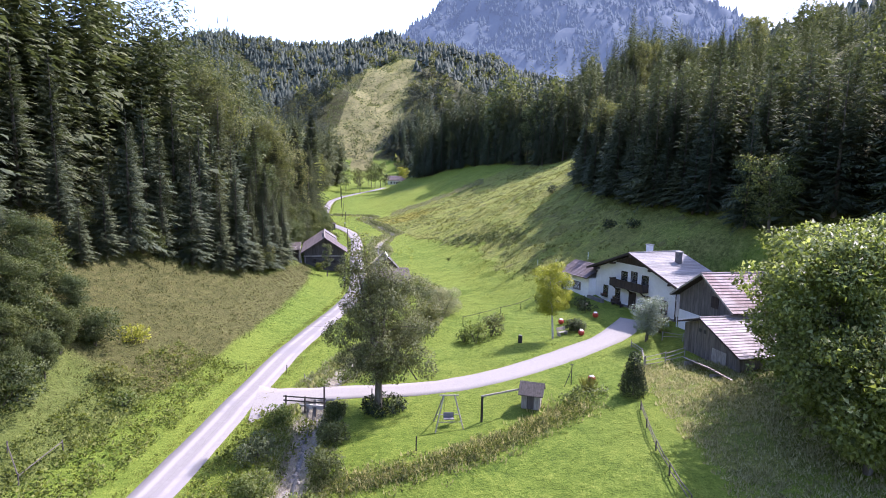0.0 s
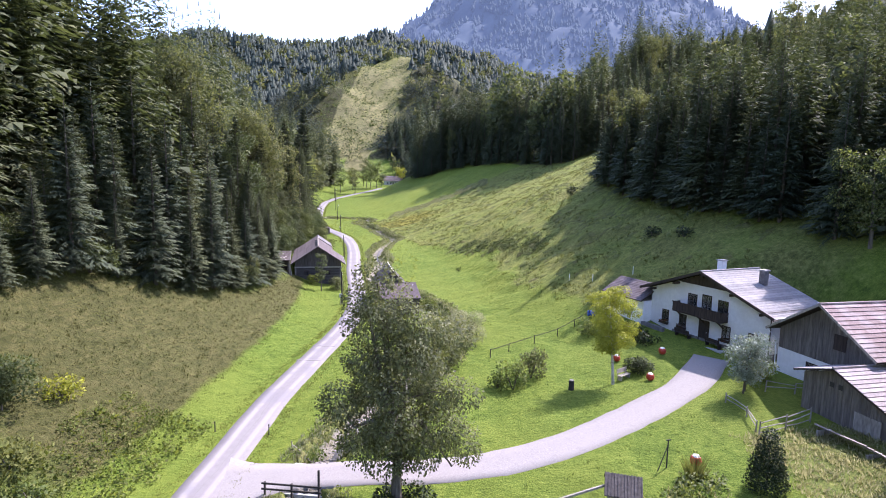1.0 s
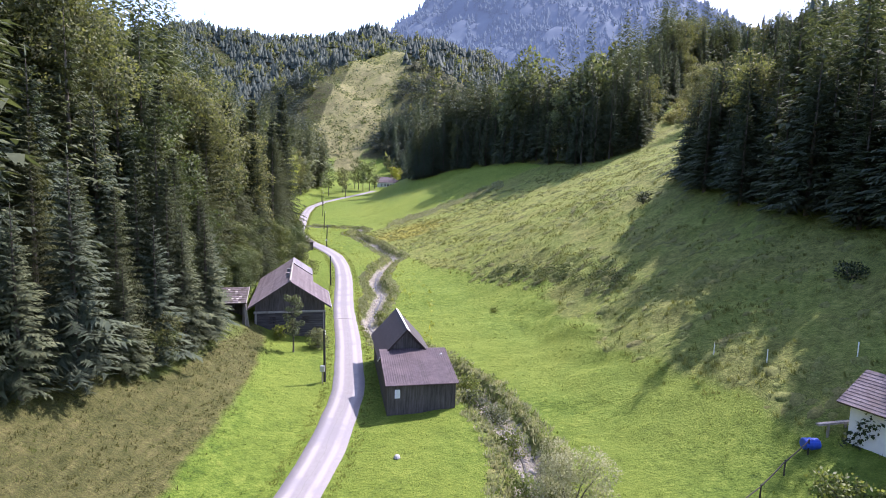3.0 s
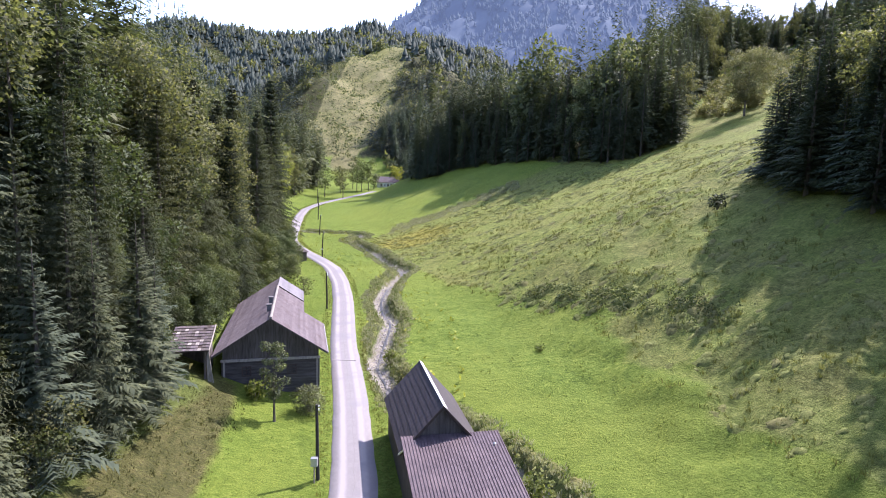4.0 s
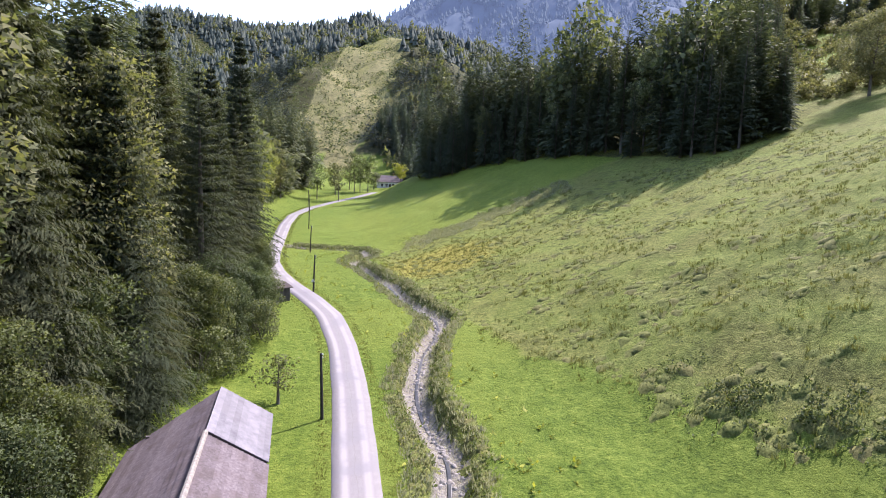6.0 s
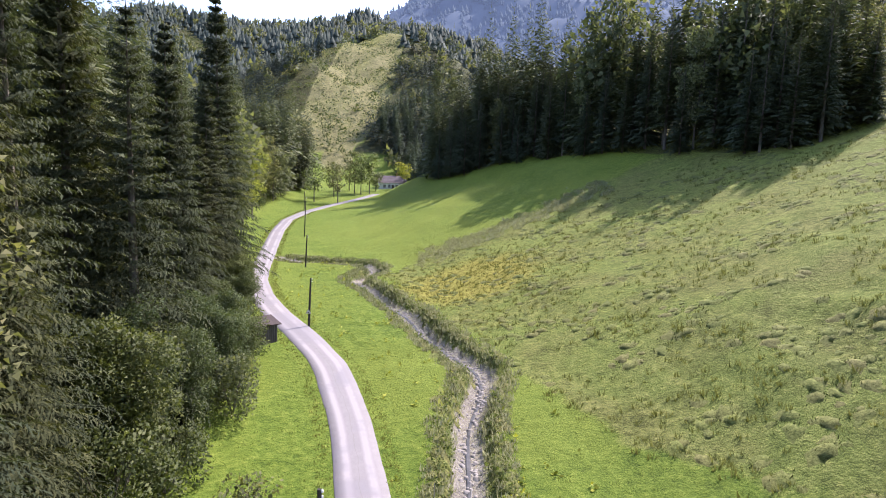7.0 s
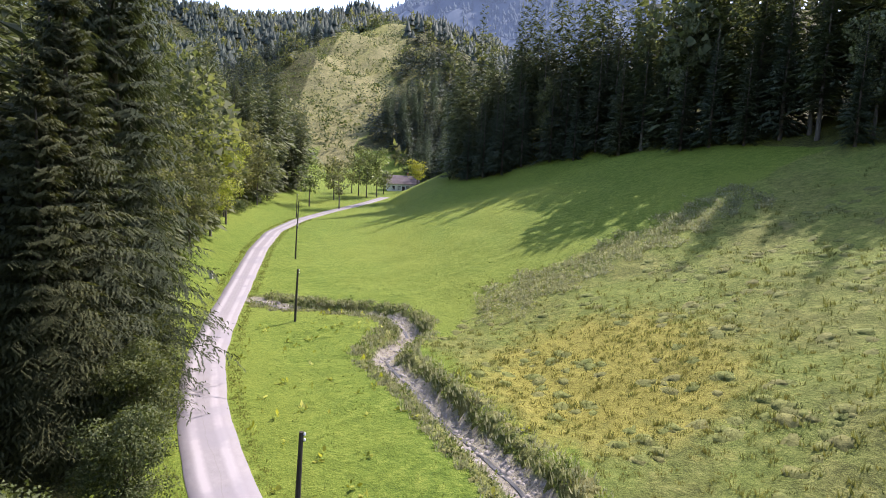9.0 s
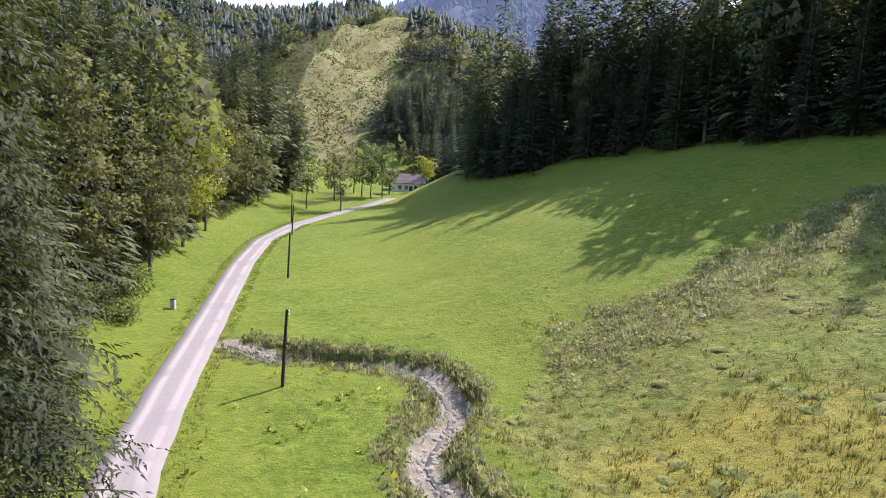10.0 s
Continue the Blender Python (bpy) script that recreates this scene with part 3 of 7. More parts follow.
def spruce_mesh(seed, h, r, whorls, per, twigs, low=0.03, taper=1.0, slim=0.34, fringe=0.56):
    """A spruce's crown: boughs all round the stem, drooping below and rising at the top, fringed with hanging twigs."""
    rs = np.random.RandomState(seed)
    V, T = [], []
    count_ = int(whorls * per * 0.8)
    lean_, phase = rs.uniform(0, 6.28, 2)
    up = np.array([0, 0, 1.0])
    q4 = np.array((0.0, 0.35, 0.7, 1.0))
    for i in range(count_):
        u = (i + rs.uniform(0, 1)) / count_
        f = low + (1 - low) * min(0.6 * (1 - math.sqrt(1 - u * 0.99)) + 0.4 * u, 0.985)
        a = i * 2.39996 + rs.uniform(-0.5, 0.5)
        shape = (1 - f) ** taper * (1 + 0.13 * math.sin(2 * a + lean_) + 0.13 * math.sin(f * 25 + a + phase))
        L = r * shape * (rs.uniform(0.55, 1.0) if rs.rand() < 0.8 else rs.uniform(1.0, 1.25)) + 0.16
        d, s = np.array([math.cos(a), math.sin(a), 0.0]), np.array([-math.sin(a), math.cos(a), 0.0])
        droop = (0.42 - 0.85 * f) * L * rs.uniform(0.5, 1.4)
        pts = up * h * f + d * (L * q4)[:, None] + up * (0.18 * L * np.sin(1.9 * q4) - droop * q4 ** 1.6)[:, None]
        o, w = len(V), 0.035 * L + 0.03
        V += [pts[0] + s * w, pts[0] - s * w, pts[3]]
        T += [(o, o + 1, o + 2)]
        for j in range(twigs):
            q = 0.14 + 0.88 * (j + rs.uniform(0, 0.9)) / twigs
            p = np.array([np.interp(q, q4, pts[:, c]) for c in range(3)])
            tl = L * (fringe - 0.53 * fringe * q) * rs.uniform(0.7, 1.25) + 0.2
            for side in (-1, 1):
                e = p + s * side * tl * rs.uniform(0.4, 0.9) + d * tl * rs.uniform(0.35, 0.95) - up * tl * rs.uniform(0.05, 0.6)
                o = len(V)
                V += [p - d * tl * slim * 0.5, p + d * tl * slim * 0.5, e]
                T += [(o, o + 1, o + 2)]
    tip = len(V)
    V += [np.array([0.09, 0, h * 0.97]), np.array([-0.05, 0.08, h * 0.97]), np.array([-0.05, -0.08, h * 0.97]), np.array([0, 0, h * 1.015])]
    T += [(tip, tip + 1, tip + 3), (tip + 1, tip + 2, tip + 3), (tip + 2, tip, tip + 3)]
    return leafy(V, T, round_the_stem(np.array(V)), 0.6)


def round_the_stem(v):
    """Outward directions of a conifer's crown."""
    q = np.hypot(v[:, 0], v[:, 1]) + 1e-6
    return np.column_stack([v[:, 0] / q * 0.85, v[:, 1] / q * 0.85, np.full(len(v), 0.45)])


def leaf_cloud(rs, centres, count, size, droop=0.3, wide=0.34, single=False):
    """Many small leaf sprays round limb ends: (centre, radius) pairs give the clumps."""
    V, T, N = [], [], []
    weights = np.array([r ** 2 for c, r in centres])
    weights = weights / weights.sum()
    pick = rs.choice(len(centres), count, p=weights)
    for i in pick:
        c, r = centres[i]
        d = rs.normal(size=3)
        d /= np.linalg.norm(d)
        rad = r * (0.45 + 0.6 * rs.rand() ** 0.6)
        p = np.array(c) + d * rad * np.array([1, 1, 0.8])
        out = d * 0.7 + rs.normal(size=3) * 0.5 + np.array([0, 0, -droop])
        out /= np.linalg.norm(out)
        side = np.cross(out, rs.normal(size=3))
        side /= np.linalg.norm(side) + 1e-6
        s = size * rs.uniform(0.6, 1.35)
        o = len(V)
        N += [d * 0.8 + np.array([0, 0, 0.3])] * (3 if single else 4)
        if single:
            V += [p - side * s * 0.42, p + side * s * 0.42, p + out * s * 1.05]
            T += [(o, o + 1, o + 2)]
            continue
        V += [p, p + out * s * 0.55 + side * s * wide, p + out * s * 1.1, p + out * s * 0.5 - side * s * wide]
        T += [(o, o + 1, o + 2), (o, o + 2, o + 3)]
    return leafy(V, T, N, 0.6)


def broad_parts(seed, h, r, leaves, size, trunk=0.16, stems=1, low=0.28, tall=1.0, lean=0.0, tiers=9, droop=0.3, lobes=(), single=False, clump=1.0):
    """Trunk with limbs, and a crown of leaf clumps at the limb ends."""
    rs = np.random.RandomState(seed)
    wood, clumps = Shape(), []
    for sidx in range(stems):
        off = rs.uniform(-0.35, 0.35, 2) * (stems > 1)
        sway = rs.uniform(-0.06, 0.06, 2) * h
        top = Vector((off[0] * 2.5 + sway[0] + lean * h * 0.2, off[1] * 2.5 + sway[1], h * 0.86))
        pts = [Vector((off[0], off[1], -0.4)), Vector((off[0] * 1.3 + lean * h * 0.05, off[1] * 1.3, h * 0.2)), Vector((top.x * 0.55, top.y * 0.55, h * 0.52)), top]
        wood.tube(pts, [trunk * 1.35, trunk, trunk * 0.6, trunk * 0.12], 8)
        clumps.append((top + Vector((0, 0, h * 0.03)), r * 0.34))
        for k in range(tiers):
            f = low + (0.9 - low) * (k + rs.uniform(0, 0.6)) / tiers
            a = k * 2.4 + rs.uniform(-0.5, 0.5)
            p0 = pts[1].lerp(pts[2], min(max((f - 0.2) / 0.32, 0), 1)) if f < 0.52 else pts[2].lerp(top, (f - 0.52) / 0.34)
            spread_ = r * (math.sin(math.pi * min(max((f - low * 0.6) / (1.05 - low * 0.6), 0.05), 0.98)) ** 0.7) * rs.uniform(0.62, 1.0) / (1.0 if stems == 1 else 1.25)
            end = p0 + Vector((math.cos(a) * spread_, math.sin(a) * spread_, h * rs.uniform(0.02, 0.14) * tall))
            mid = p0.lerp(end, 0.5) + Vector((0, 0, h * 0.03))
            wood.tube([p0, mid, end], [trunk * 0.42 * (1.1 - f), trunk * 0.25 * (1.1 - f), 0.012], 5)
            cr = r * rs.uniform(0.26, 0.42) * clump
            clumps += [(end, cr), (mid + Vector(rs.uniform(-0.1, 0.1, 3)) * r, cr * 0.85)]
    for x, y, z, q in lobes:
        wood.tube([(x * 0.3, y * 0.3, h * 0.5), (x * 0.8, y * 0.8, z - q), (x, y, z)], [trunk * 0.4, trunk * 0.25, 0.02], 5)
        clumps.append((Vector((x, y, z)), q))
    return wood, leaf_cloud(rs, [(tuple(c), q) for c, q in clumps], leaves, size, droop, single=single)


def spruce_tree(seed, h, r, whorls, per, twigs, label, low=0.03):
    t = thing("spruce_tree", (0, 0, 0), 0, label, "conifer tree", "valley spruces")
    v, f = spruce_mesh(seed, h, r, whorls, per, twigs, low, slim=0.36, fringe=0.36)
    part("crown", quick("crown", v, f, M["spruce"]), None, t)
    trunk = Shape().tube([(0, 0, -1.2), (0.05, 0, h * 0.3), (0, 0, h * 0.96)], [h * 0.013 + 0.06, h * 0.011, 0.02], 7)
    part("trunk", trunk, M["bark"], t)
    return t


def broad_tree(name, seed, h, r, leaves, size, mat, bark, label, category, group="", **kw):
    t = thing(name, (0, 0, 0), 0, label, category, group)
    wood, (v, f) = broad_parts(seed, h, r, leaves, size, **kw)
    part("trunk", wood, bark, t)
    part("crown", quick("crown", v, f, mat), None, t)
    return t


def put(t, x, y, scale=1.0, turn=0.0, sink=0.0, tall=1.0):
    t.matrix_world = Matrix.Translation(at_ground(x, y, sink)) @ pose(0, 0, 0, 0, 0, turn) @ Matrix.Diagonal((scale, scale, scale * tall, 1))
    return t


def copy_at(src, x, y, scale=1.0, turn=0.0, tall=1.0):
    t = copy_thing(src, Matrix.Identity(4))
    return put(t, x, y, scale, turn, 0.0, tall)


EYES = [Vector(row[1]) for row in PATH]


def clear_of_flight(x, y, keep):
    for p, q in zip(EYES, EYES[1:]):
        d = q - p
        t = min(max(((x - p.x) * d.x + (y - p.y) * d.y) / (d.x ** 2 + d.y ** 2), 0), 1)
        if math.hypot(x - p.x - t * d.x, y - p.y - t * d.y) < keep:
            return False
    return True


def near_spruce_mesh(seed, h, r, whorls, per, combs, sprays):
    """A large spruce seen close by: boughs with side twigs, and needle sprays hanging from them."""
    rs = np.random.RandomState(seed)
    V, T = [], []
    up = np.array([0, 0, 1.0])
    for i in range(whorls):
        f = min(max((i + rs.uniform(-0.4, 0.4)) / whorls, 0.0), 0.985)
        z0 = h * (0.02 + 0.98 * f ** 0.95)
        ln = r * (1 - f) ** 0.85 * min(1.0, 0.85 + f * 2.0)
        n = max(5, int(per * (1 - 0.45 * f)))
        a0 = rs.uniform(0, 6.28)
        for k in range(n):
            a = a0 + 6.2832 * k / n + rs.uniform(-0.35, 0.35)
            L = ln * rs.uniform(0.5, 1.18) + 0.15
            d, s = np.array([math.cos(a), math.sin(a), 0.0]), np.array([-math.sin(a), math.cos(a), 0.0])
            droop = (0.42 - 0.8 * f) * L * rs.uniform(0.7, 1.3)
            q = np.concatenate([[0.0, 0.8, 1.0], 0.12 + 0.88 * (np.arange(combs) + rs.uniform(0, 0.9, combs)) / combs])
            pts = np.array([0, 0, z0]) + d * (L * q)[:, None] + up * (0.14 * L * np.sin(2.2 * q) - droop * q ** 1.7)[:, None]
            o, w = len(V), 0.014 * L + 0.012
            V += [pts[0] + s * w, pts[0] - s * w, pts[1] + s * w * 0.5, pts[1] - s * w * 0.5, pts[2]]
            T += [(o, o + 1, o + 3), (o, o + 3, o + 2), (o + 2, o + 3, o + 4)]
            for p, u in zip(pts[3:], q[3:]):
                tl = (L * (0.44 - 0.27 * u) + 0.22) * rs.uniform(0.7, 1.25)
                for side in (-1, 1):
                    g = s * side * 0.78 + d * rs.uniform(0.2, 0.7) - up * rs.uniform(0.15, 0.6)
                    n_ = np.cross(g, up)
                    n_ /= np.linalg.norm(n_) + 1e-6
                    for j in range(sprays):
                        c = p + g * tl * (j + rs.uniform(0.0, 0.8)) / sprays
                        ln2 = 0.14 + 0.11 * tl
                        e = g * rs.uniform(0.4, 1.0) + d * rs.uniform(-0.6, 0.6) - up * rs.uniform(0.0, 0.7)
                        wd = (0.045 + 0.16 * ln2) * rs.choice([-1, 1])
                        o = len(V)
                        V += [c - e * ln2 * 0.2 + n_ * wd * 0.5, c + e * ln2 * 0.9, c - n_ * wd * 0.6 - up * wd * rs.uniform(-0.3, 0.8)]
                        T += [(o, o + 1, o + 2)]
    tip = len(V)
    V += [np.array([0.1, 0, h * 0.94]), np.array([-0.06, 0.1, h * 0.94]), np.array([-0.06, -0.1, h * 0.94]), np.array([0, 0, h * 1.02])]
    T += [(tip, tip + 1, tip + 3), (tip + 1, tip + 2, tip + 3), (tip + 2, tip, tip + 3)]
    return leafy(V, T, round_the_stem(np.array(V)), 0.7)


def near_spruce(seed, h, r, whorls, per, combs, sprays, label):
    t = thing("spruce_tree", (0, 0, 0), 0, label, "conifer tree", "valley spruces")
    v, f = near_spruce_mesh(seed, h, r, whorls, per, combs, sprays)
    part("crown", quick("crown", v, f, M["spruce_near"]), None, t)
    trunk = Shape().tube([(0, 0, -1.2), (0.05, 0, h * 0.3), (0, 0, h * 0.96)], [h * 0.013 + 0.06, h * 0.011, 0.02], 8)
    part("trunk", trunk, M["bark"], t)
    return t


rng = np.random.RandomState(7)
HEIGHTS = (24, 27, 21, 18, 29, 25, 22)
SPRUCES = [spruce_tree(s, h, r, w, p, 13, lab) for s, h, r, w, p, lab in (
    (1, 24, 4.6, 36, 9, "tall dark green spruce in a dense mountain forest"),
    (2, 27, 4.9, 38, 9, "tall dark green spruce in a dense mountain forest"),
    (3, 21, 4.1, 32, 9, "slender dark green spruce at the forest edge"),
    (4, 18, 4.0, 30, 9, "younger green spruce at the forest edge"),
    (5, 29, 5.0, 38, 9, "very tall old spruce with drooping boughs"))]
for s, h, r, w in ((6, 25, 4.0, 26), (7, 22, 3.7, 25)):
    SPRUCES.append(spruce_tree(s, h, r, w, 9, 12, "tall spruce with a bare lower trunk at the wood's edge", 0.16))
NEAR_H = (30, 27, 24)
NEAR = [near_spruce(s, h, r, w, 12, 9, 4, "tall spruce with hanging boughs beside the lane") for s, h, r, w in ((8, 30, 5.0, 46), (9, 27, 4.5, 42), (10, 24, 4.2, 38))]
FINE = [near_spruce(s, h, r, w, 14, 14, 6, "huge spruce with hanging boughs beside the lane") for s, h, r, w in ((18, 30, 5.2, 46), (19, 27, 4.6, 42))]
BEECH_H = (24, 20, 27)
BEECHES = [broad_tree("beech_tree", s, h, r, n, 0.4, M["beech"], M["bark"], "spreading olive-green beech at the forest edge", "deciduous tree", "valley beeches", tiers=22, low=0.1, trunk=0.22, single=True) for s, h, r, n in (
    (11, 24, 5.6, 6500), (12, 20, 5.2, 5500), (13, 27, 5.4, 6500))]
GLOWS = [broad_tree("maple_tree", s, h, r, n, 0.42, M["larch"], M["bark"], "pale sunlit broadleaf tree among dark spruces", "deciduous tree", "pale trees of the valley side", tiers=20, low=0.12, trunk=0.2, single=True) for s, h, r, n in (
    (16, 22, 4.4, 5000), (17, 25, 4.2, 5000))]


def grown(x, y, dep):
    """Height of the trees in each of the woods."""
    if x < -28 and y < 420:
        edge = np.interp(y, [90, 125], [12, 20])
        return float(np.interp(dep, [0, 5, 12, 22], [edge, edge + 6, 27, 32])) if y < 240 else float(np.interp(y, [240, 265, 290, 320], [29, 24, 26, 30]))
    if x > 20 and y < 152:
        return float(np.interp(dep, [0, 3, 10, 20, 35, 60], [15, 19, 20, 17, 13, 10]))
    if x > 60 and y < 340 and y < np.interp(x, WOOD_FAR[:, 0], WOOD_FAR[:, 1]):
        return 18.0
    return float(np.interp(dep, [0, 5, 12, 20], [17, 23, 30, 33]))


def wood_sites(cell, box, depth_from, depth_to, jitter=0.42, seed=1):
    """Scattered sites inside the woods, at a depth from their edge."""
    rs = np.random.RandomState(seed)
    xs, ys = np.meshgrid(np.arange(box[0], box[1], cell), np.arange(box[2], box[3], cell))
    xs, ys = xs.ravel() + rs.uniform(-jitter, jitter, xs.size) * cell, ys.ravel() + rs.uniform(-jitter, jitter, ys.size) * cell
    dep = in_wood(xs, ys)
    ok = (dep > depth_from) & (dep < depth_to) & (near_line(xs, ys, LANE)[0] > 4)
    return np.stack([xs[ok], ys[ok], dep[ok]], 1)


sites = wood_sites(4.6, (-150, 130, -30, 345), 0.6, 62, seed=2)
front = [s for s in sites if s[2] < 15 and (s[1] < 300) and (s[1] > 34 or s[0] < -30) and (s[1] > 24)]
rng.shuffle(front)
front = sorted([s for s in front if s[0] > -28], key=lambda s: s[2])[:230] + sorted([s for s in front if s[0] <= -28 and s[2] < 9], key=lambda s: s[2])[:170]
used = {}
planted = []
count = {"s": 0, "b": 0, "g": 0, "n": 0, "f": 0}


def plant(key, src, h0, x, y, dep, H):
    """Set a tree, the first time the model itself, then copies of it."""
    z = H * rng.uniform(0.84, 1.12) / h0
    wide = z ** 0.85 * rng.uniform(0.9, 1.12) * (0.85 if x > -28 and y > 150 else 1.0)
    turn = rng.uniform(0, 360)
    planted.append((round(x, 3), round(y, 3)))
    if used.get(key):
        copy_at(src, x, y, wide, turn, z / wide)
    else:
        used[key] = True
        put(src, x, y, wide, turn, 0, z / wide)


for x, y, dep in front:
    if not clear_of_flight(x, y, 10.0) or (x < -28 and 226 < y < 305 and dep < 7):
        continue
    H, kind = grown(x, y, dep), rng.rand()
    beechy = 0.2 if x < -20 and 85 < y < 190 else 0.08
    glow = 0.0 if x < 0 or dep < 2 else 0.05
    if x > 20 and y < 150:
        beechy, glow = (0.05, 0.03) if y > 112 and dep < 8 else (0.03, 0.05)
        if dep < 3:
            glow = 0.03
    if x < 0 and not clear_of_flight(x, y, 36):
        beechy = 0.0
    if dep < 3.2 and x > 0:
        beechy = glow = 0.0
    if kind < beechy and count["b"] < 34:
        i, count["b"] = rng.randint(3), count["b"] + 1
        plant(("b", i), BEECHES[i], BEECH_H[i], x, y, dep, H * 0.92)
    elif kind < beechy + glow and count["g"] < 36:
        i, count["g"] = rng.randint(2), count["g"] + 1
        plant(("g", i), GLOWS[i], (22, 25)[i], x, y, dep, H * 0.95)
    elif x < -28 and 125 < y < 200 and dep < 9 and not clear_of_flight(x, y, 22) and count["f"] < 7:
        i, count["f"] = rng.randint(2), count["f"] + 1
        plant(("f", i), FINE[i], (30, 27)[i], x, y, dep, H)
    elif x < -28 and 52 < y < 205 and dep < 9 and not clear_of_flight(x, y, 30) and count["n"] < 14:
        i, count["n"] = rng.randint(3), count["n"] + 1
        plant(("n", i), NEAR[i], NEAR_H[i], x, y, dep, H)
    elif count["s"] < 285 and (x > 0 or clear_of_flight(x, y, 20)):
        i = rng.choice(7, p=[0.3, 0.25, 0.2, 0.15, 0.1, 0, 0] if x < -28 or y < 150 else [0.22, 0.22, 0.15, 0.06, 0.15, 0.1, 0.1] if dep < 6 else [0.12, 0.12, 0.12, 0.06, 0.08, 0.28, 0.22])
        count["s"] += 1
        plant(("s", i), SPRUCES[i], HEIGHTS[i], x, y, dep, H)
# broadleaf trees with bare trunks before the spruces at the head of the meadow
for i, (x, y, h) in enumerate(((-68.4, 236.5, 15), (-70.8, 241.5, 19), (-72.6, 247.5, 17), (-73.8, 257.5, 19), (-75.0, 262.5, 16), (-75.6, 269, 19), (-76.8, 276, 17), (-77.5, 284, 18), (-77, 292, 16), (-76, 300, 17))):
    j = i % 2
    if i % 3 == 2:
        plant(("g", j), GLOWS[j], (22, 25)[j], x, y, 0.0, h)
    else:
        plant(("b", i % 3), BEECHES[i % 3], BEECH_H[i % 3], x, y, 0.0, h)
# younger spruces before the tall ones at the foot of the wooded side
for i, y in enumerate(np.arange(58, 106, 4.2)):
    x = float(np.interp(y, WOOD_LEFT[:, 0], WOOD_LEFT[:, 1])) + rng.uniform(-1.0, 1.6)
    plant(("s", i % 3), SPRUCES[i % 3], HEIGHTS[i % 3], x, y, 0.0, rng.uniform(8, 17))
# dark skirted trees closing the edge of the wood above the farm
for i, y in enumerate(np.arange(84, 137, 3.4)):
    x = float(np.interp(y, WOOD_RIGHT[:, 0], WOOD_RIGHT[:, 1])) + 1.0 + rng.uniform(-0.5, 1.4)
    plant(("s", i % 4), SPRUCES[i % 4], HEIGHTS[i % 4], x, y, 0.0, rng.uniform(12, 18))
plant(("s", 3), SPRUCES[3], HEIGHTS[3], 29.6, 137.5, 0.0, 15)
# spruces crowding round the log barn and its shelter
for x, y, h in ((-38.6, 111.5, 15), (-37.4, 103.6, 11), (-40.2, 107.0, 19), (-40.8, 117.5, 16), (-40.2, 124.5, 12), (-42.5, 113.0, 22), (-43.8, 121.0, 24), (-36.6, 98.4, 9)):
    i = int(rng.randint(3))
    plant(("n", i), NEAR[i], NEAR_H[i], x, y, 0.0, h)
taken = set(planted)


def forest(name, places, variants, mats, label, seed=0, smallest=0.72, largest=1.22, tall=0.0):
    """Woodland that nobody could count: many trees in one mesh."""
    rs = np.random.RandomState(seed)
    Vs, Ts, base = [], [], 0
    zs = land(np.array([p[0] for p in places]), np.array([p[1] for p in places]))
    for (x, y), z in zip(places, zs):
        v, t = variants[rs.randint(len(variants))]
        a, s, k = rs.uniform(0, 6.28), rs.uniform(smallest, largest), rs.uniform(0.9, 1.15)
        if tall:
            s *= grown(x, y, float(in_wood(np.array([x]), np.array([y]))[0])) / tall
        Vs.append(placed(v, math.cos(a), math.sin(a), s, k, x, y, z - 0.4))
        Ts.append(t + base)
        base += len(v)
    me = quick(name, np.concatenate(Vs), np.concatenate(Ts), mats)
    return tagged(new(name, me), label, "forest", kind="stuff")


MID = [spruce_mesh(20 + i, h, r * 1.25, 18, 6, 3, low=(0.05, 0.3, 0.25, 0.05)[i], slim=0.56) for i, (h, r) in enumerate(((24, 3.7), (27, 4.0), (22, 3.6), (18, 3.4)))]


def far_spruce(seed, h, r):
    """A distant conifer: three ragged skirts round a leader."""
    rs = np.random.RandomState(seed)
    V, T = [], []
    for f0, f1, q in ((0.02, 0.68, 1.0), (0.4, 1.03, 0.66)):
        o, n = len(V), 6
        V.append((0, 0, h * f1))
        for k in range(n):
            a = 6.2832 * k / n + rs.uniform(-0.3, 0.3)
            q2 = r * q * rs.uniform(0.7, 1.2)
            V.append((math.cos(a) * q2, math.sin(a) * q2, h * (f0 + rs.uniform(-0.03, 0.05))))
        T += [(o, o + 1 + k, o + 1 + (k + 1) % n) for k in range(n)]
    v = np.array(V, float)
    return leafy(v, T, round_the_stem(v), 0.35)


FAR = [far_spruce(30 + i, h, r) for i, (h, r) in enumerate(((12, 4.4), (14, 4.6), (10.5, 4.2), (9, 4.0)))]


def crown_low(seed, h, r, n=60):
    """A rounded broadleaf crown for distant woods."""
    rs = np.random.RandomState(seed)
    return leaf_cloud(rs, [((rs.uniform(-0.4, 0.4) * r, rs.uniform(-0.4, 0.4) * r, h * f), r * q) for f, q in ((0.4, 0.6), (0.55, 0.75), (0.72, 0.6), (0.88, 0.4))], n, r * 0.5 * (60 / n) ** 0.5, 0.1, single=True)


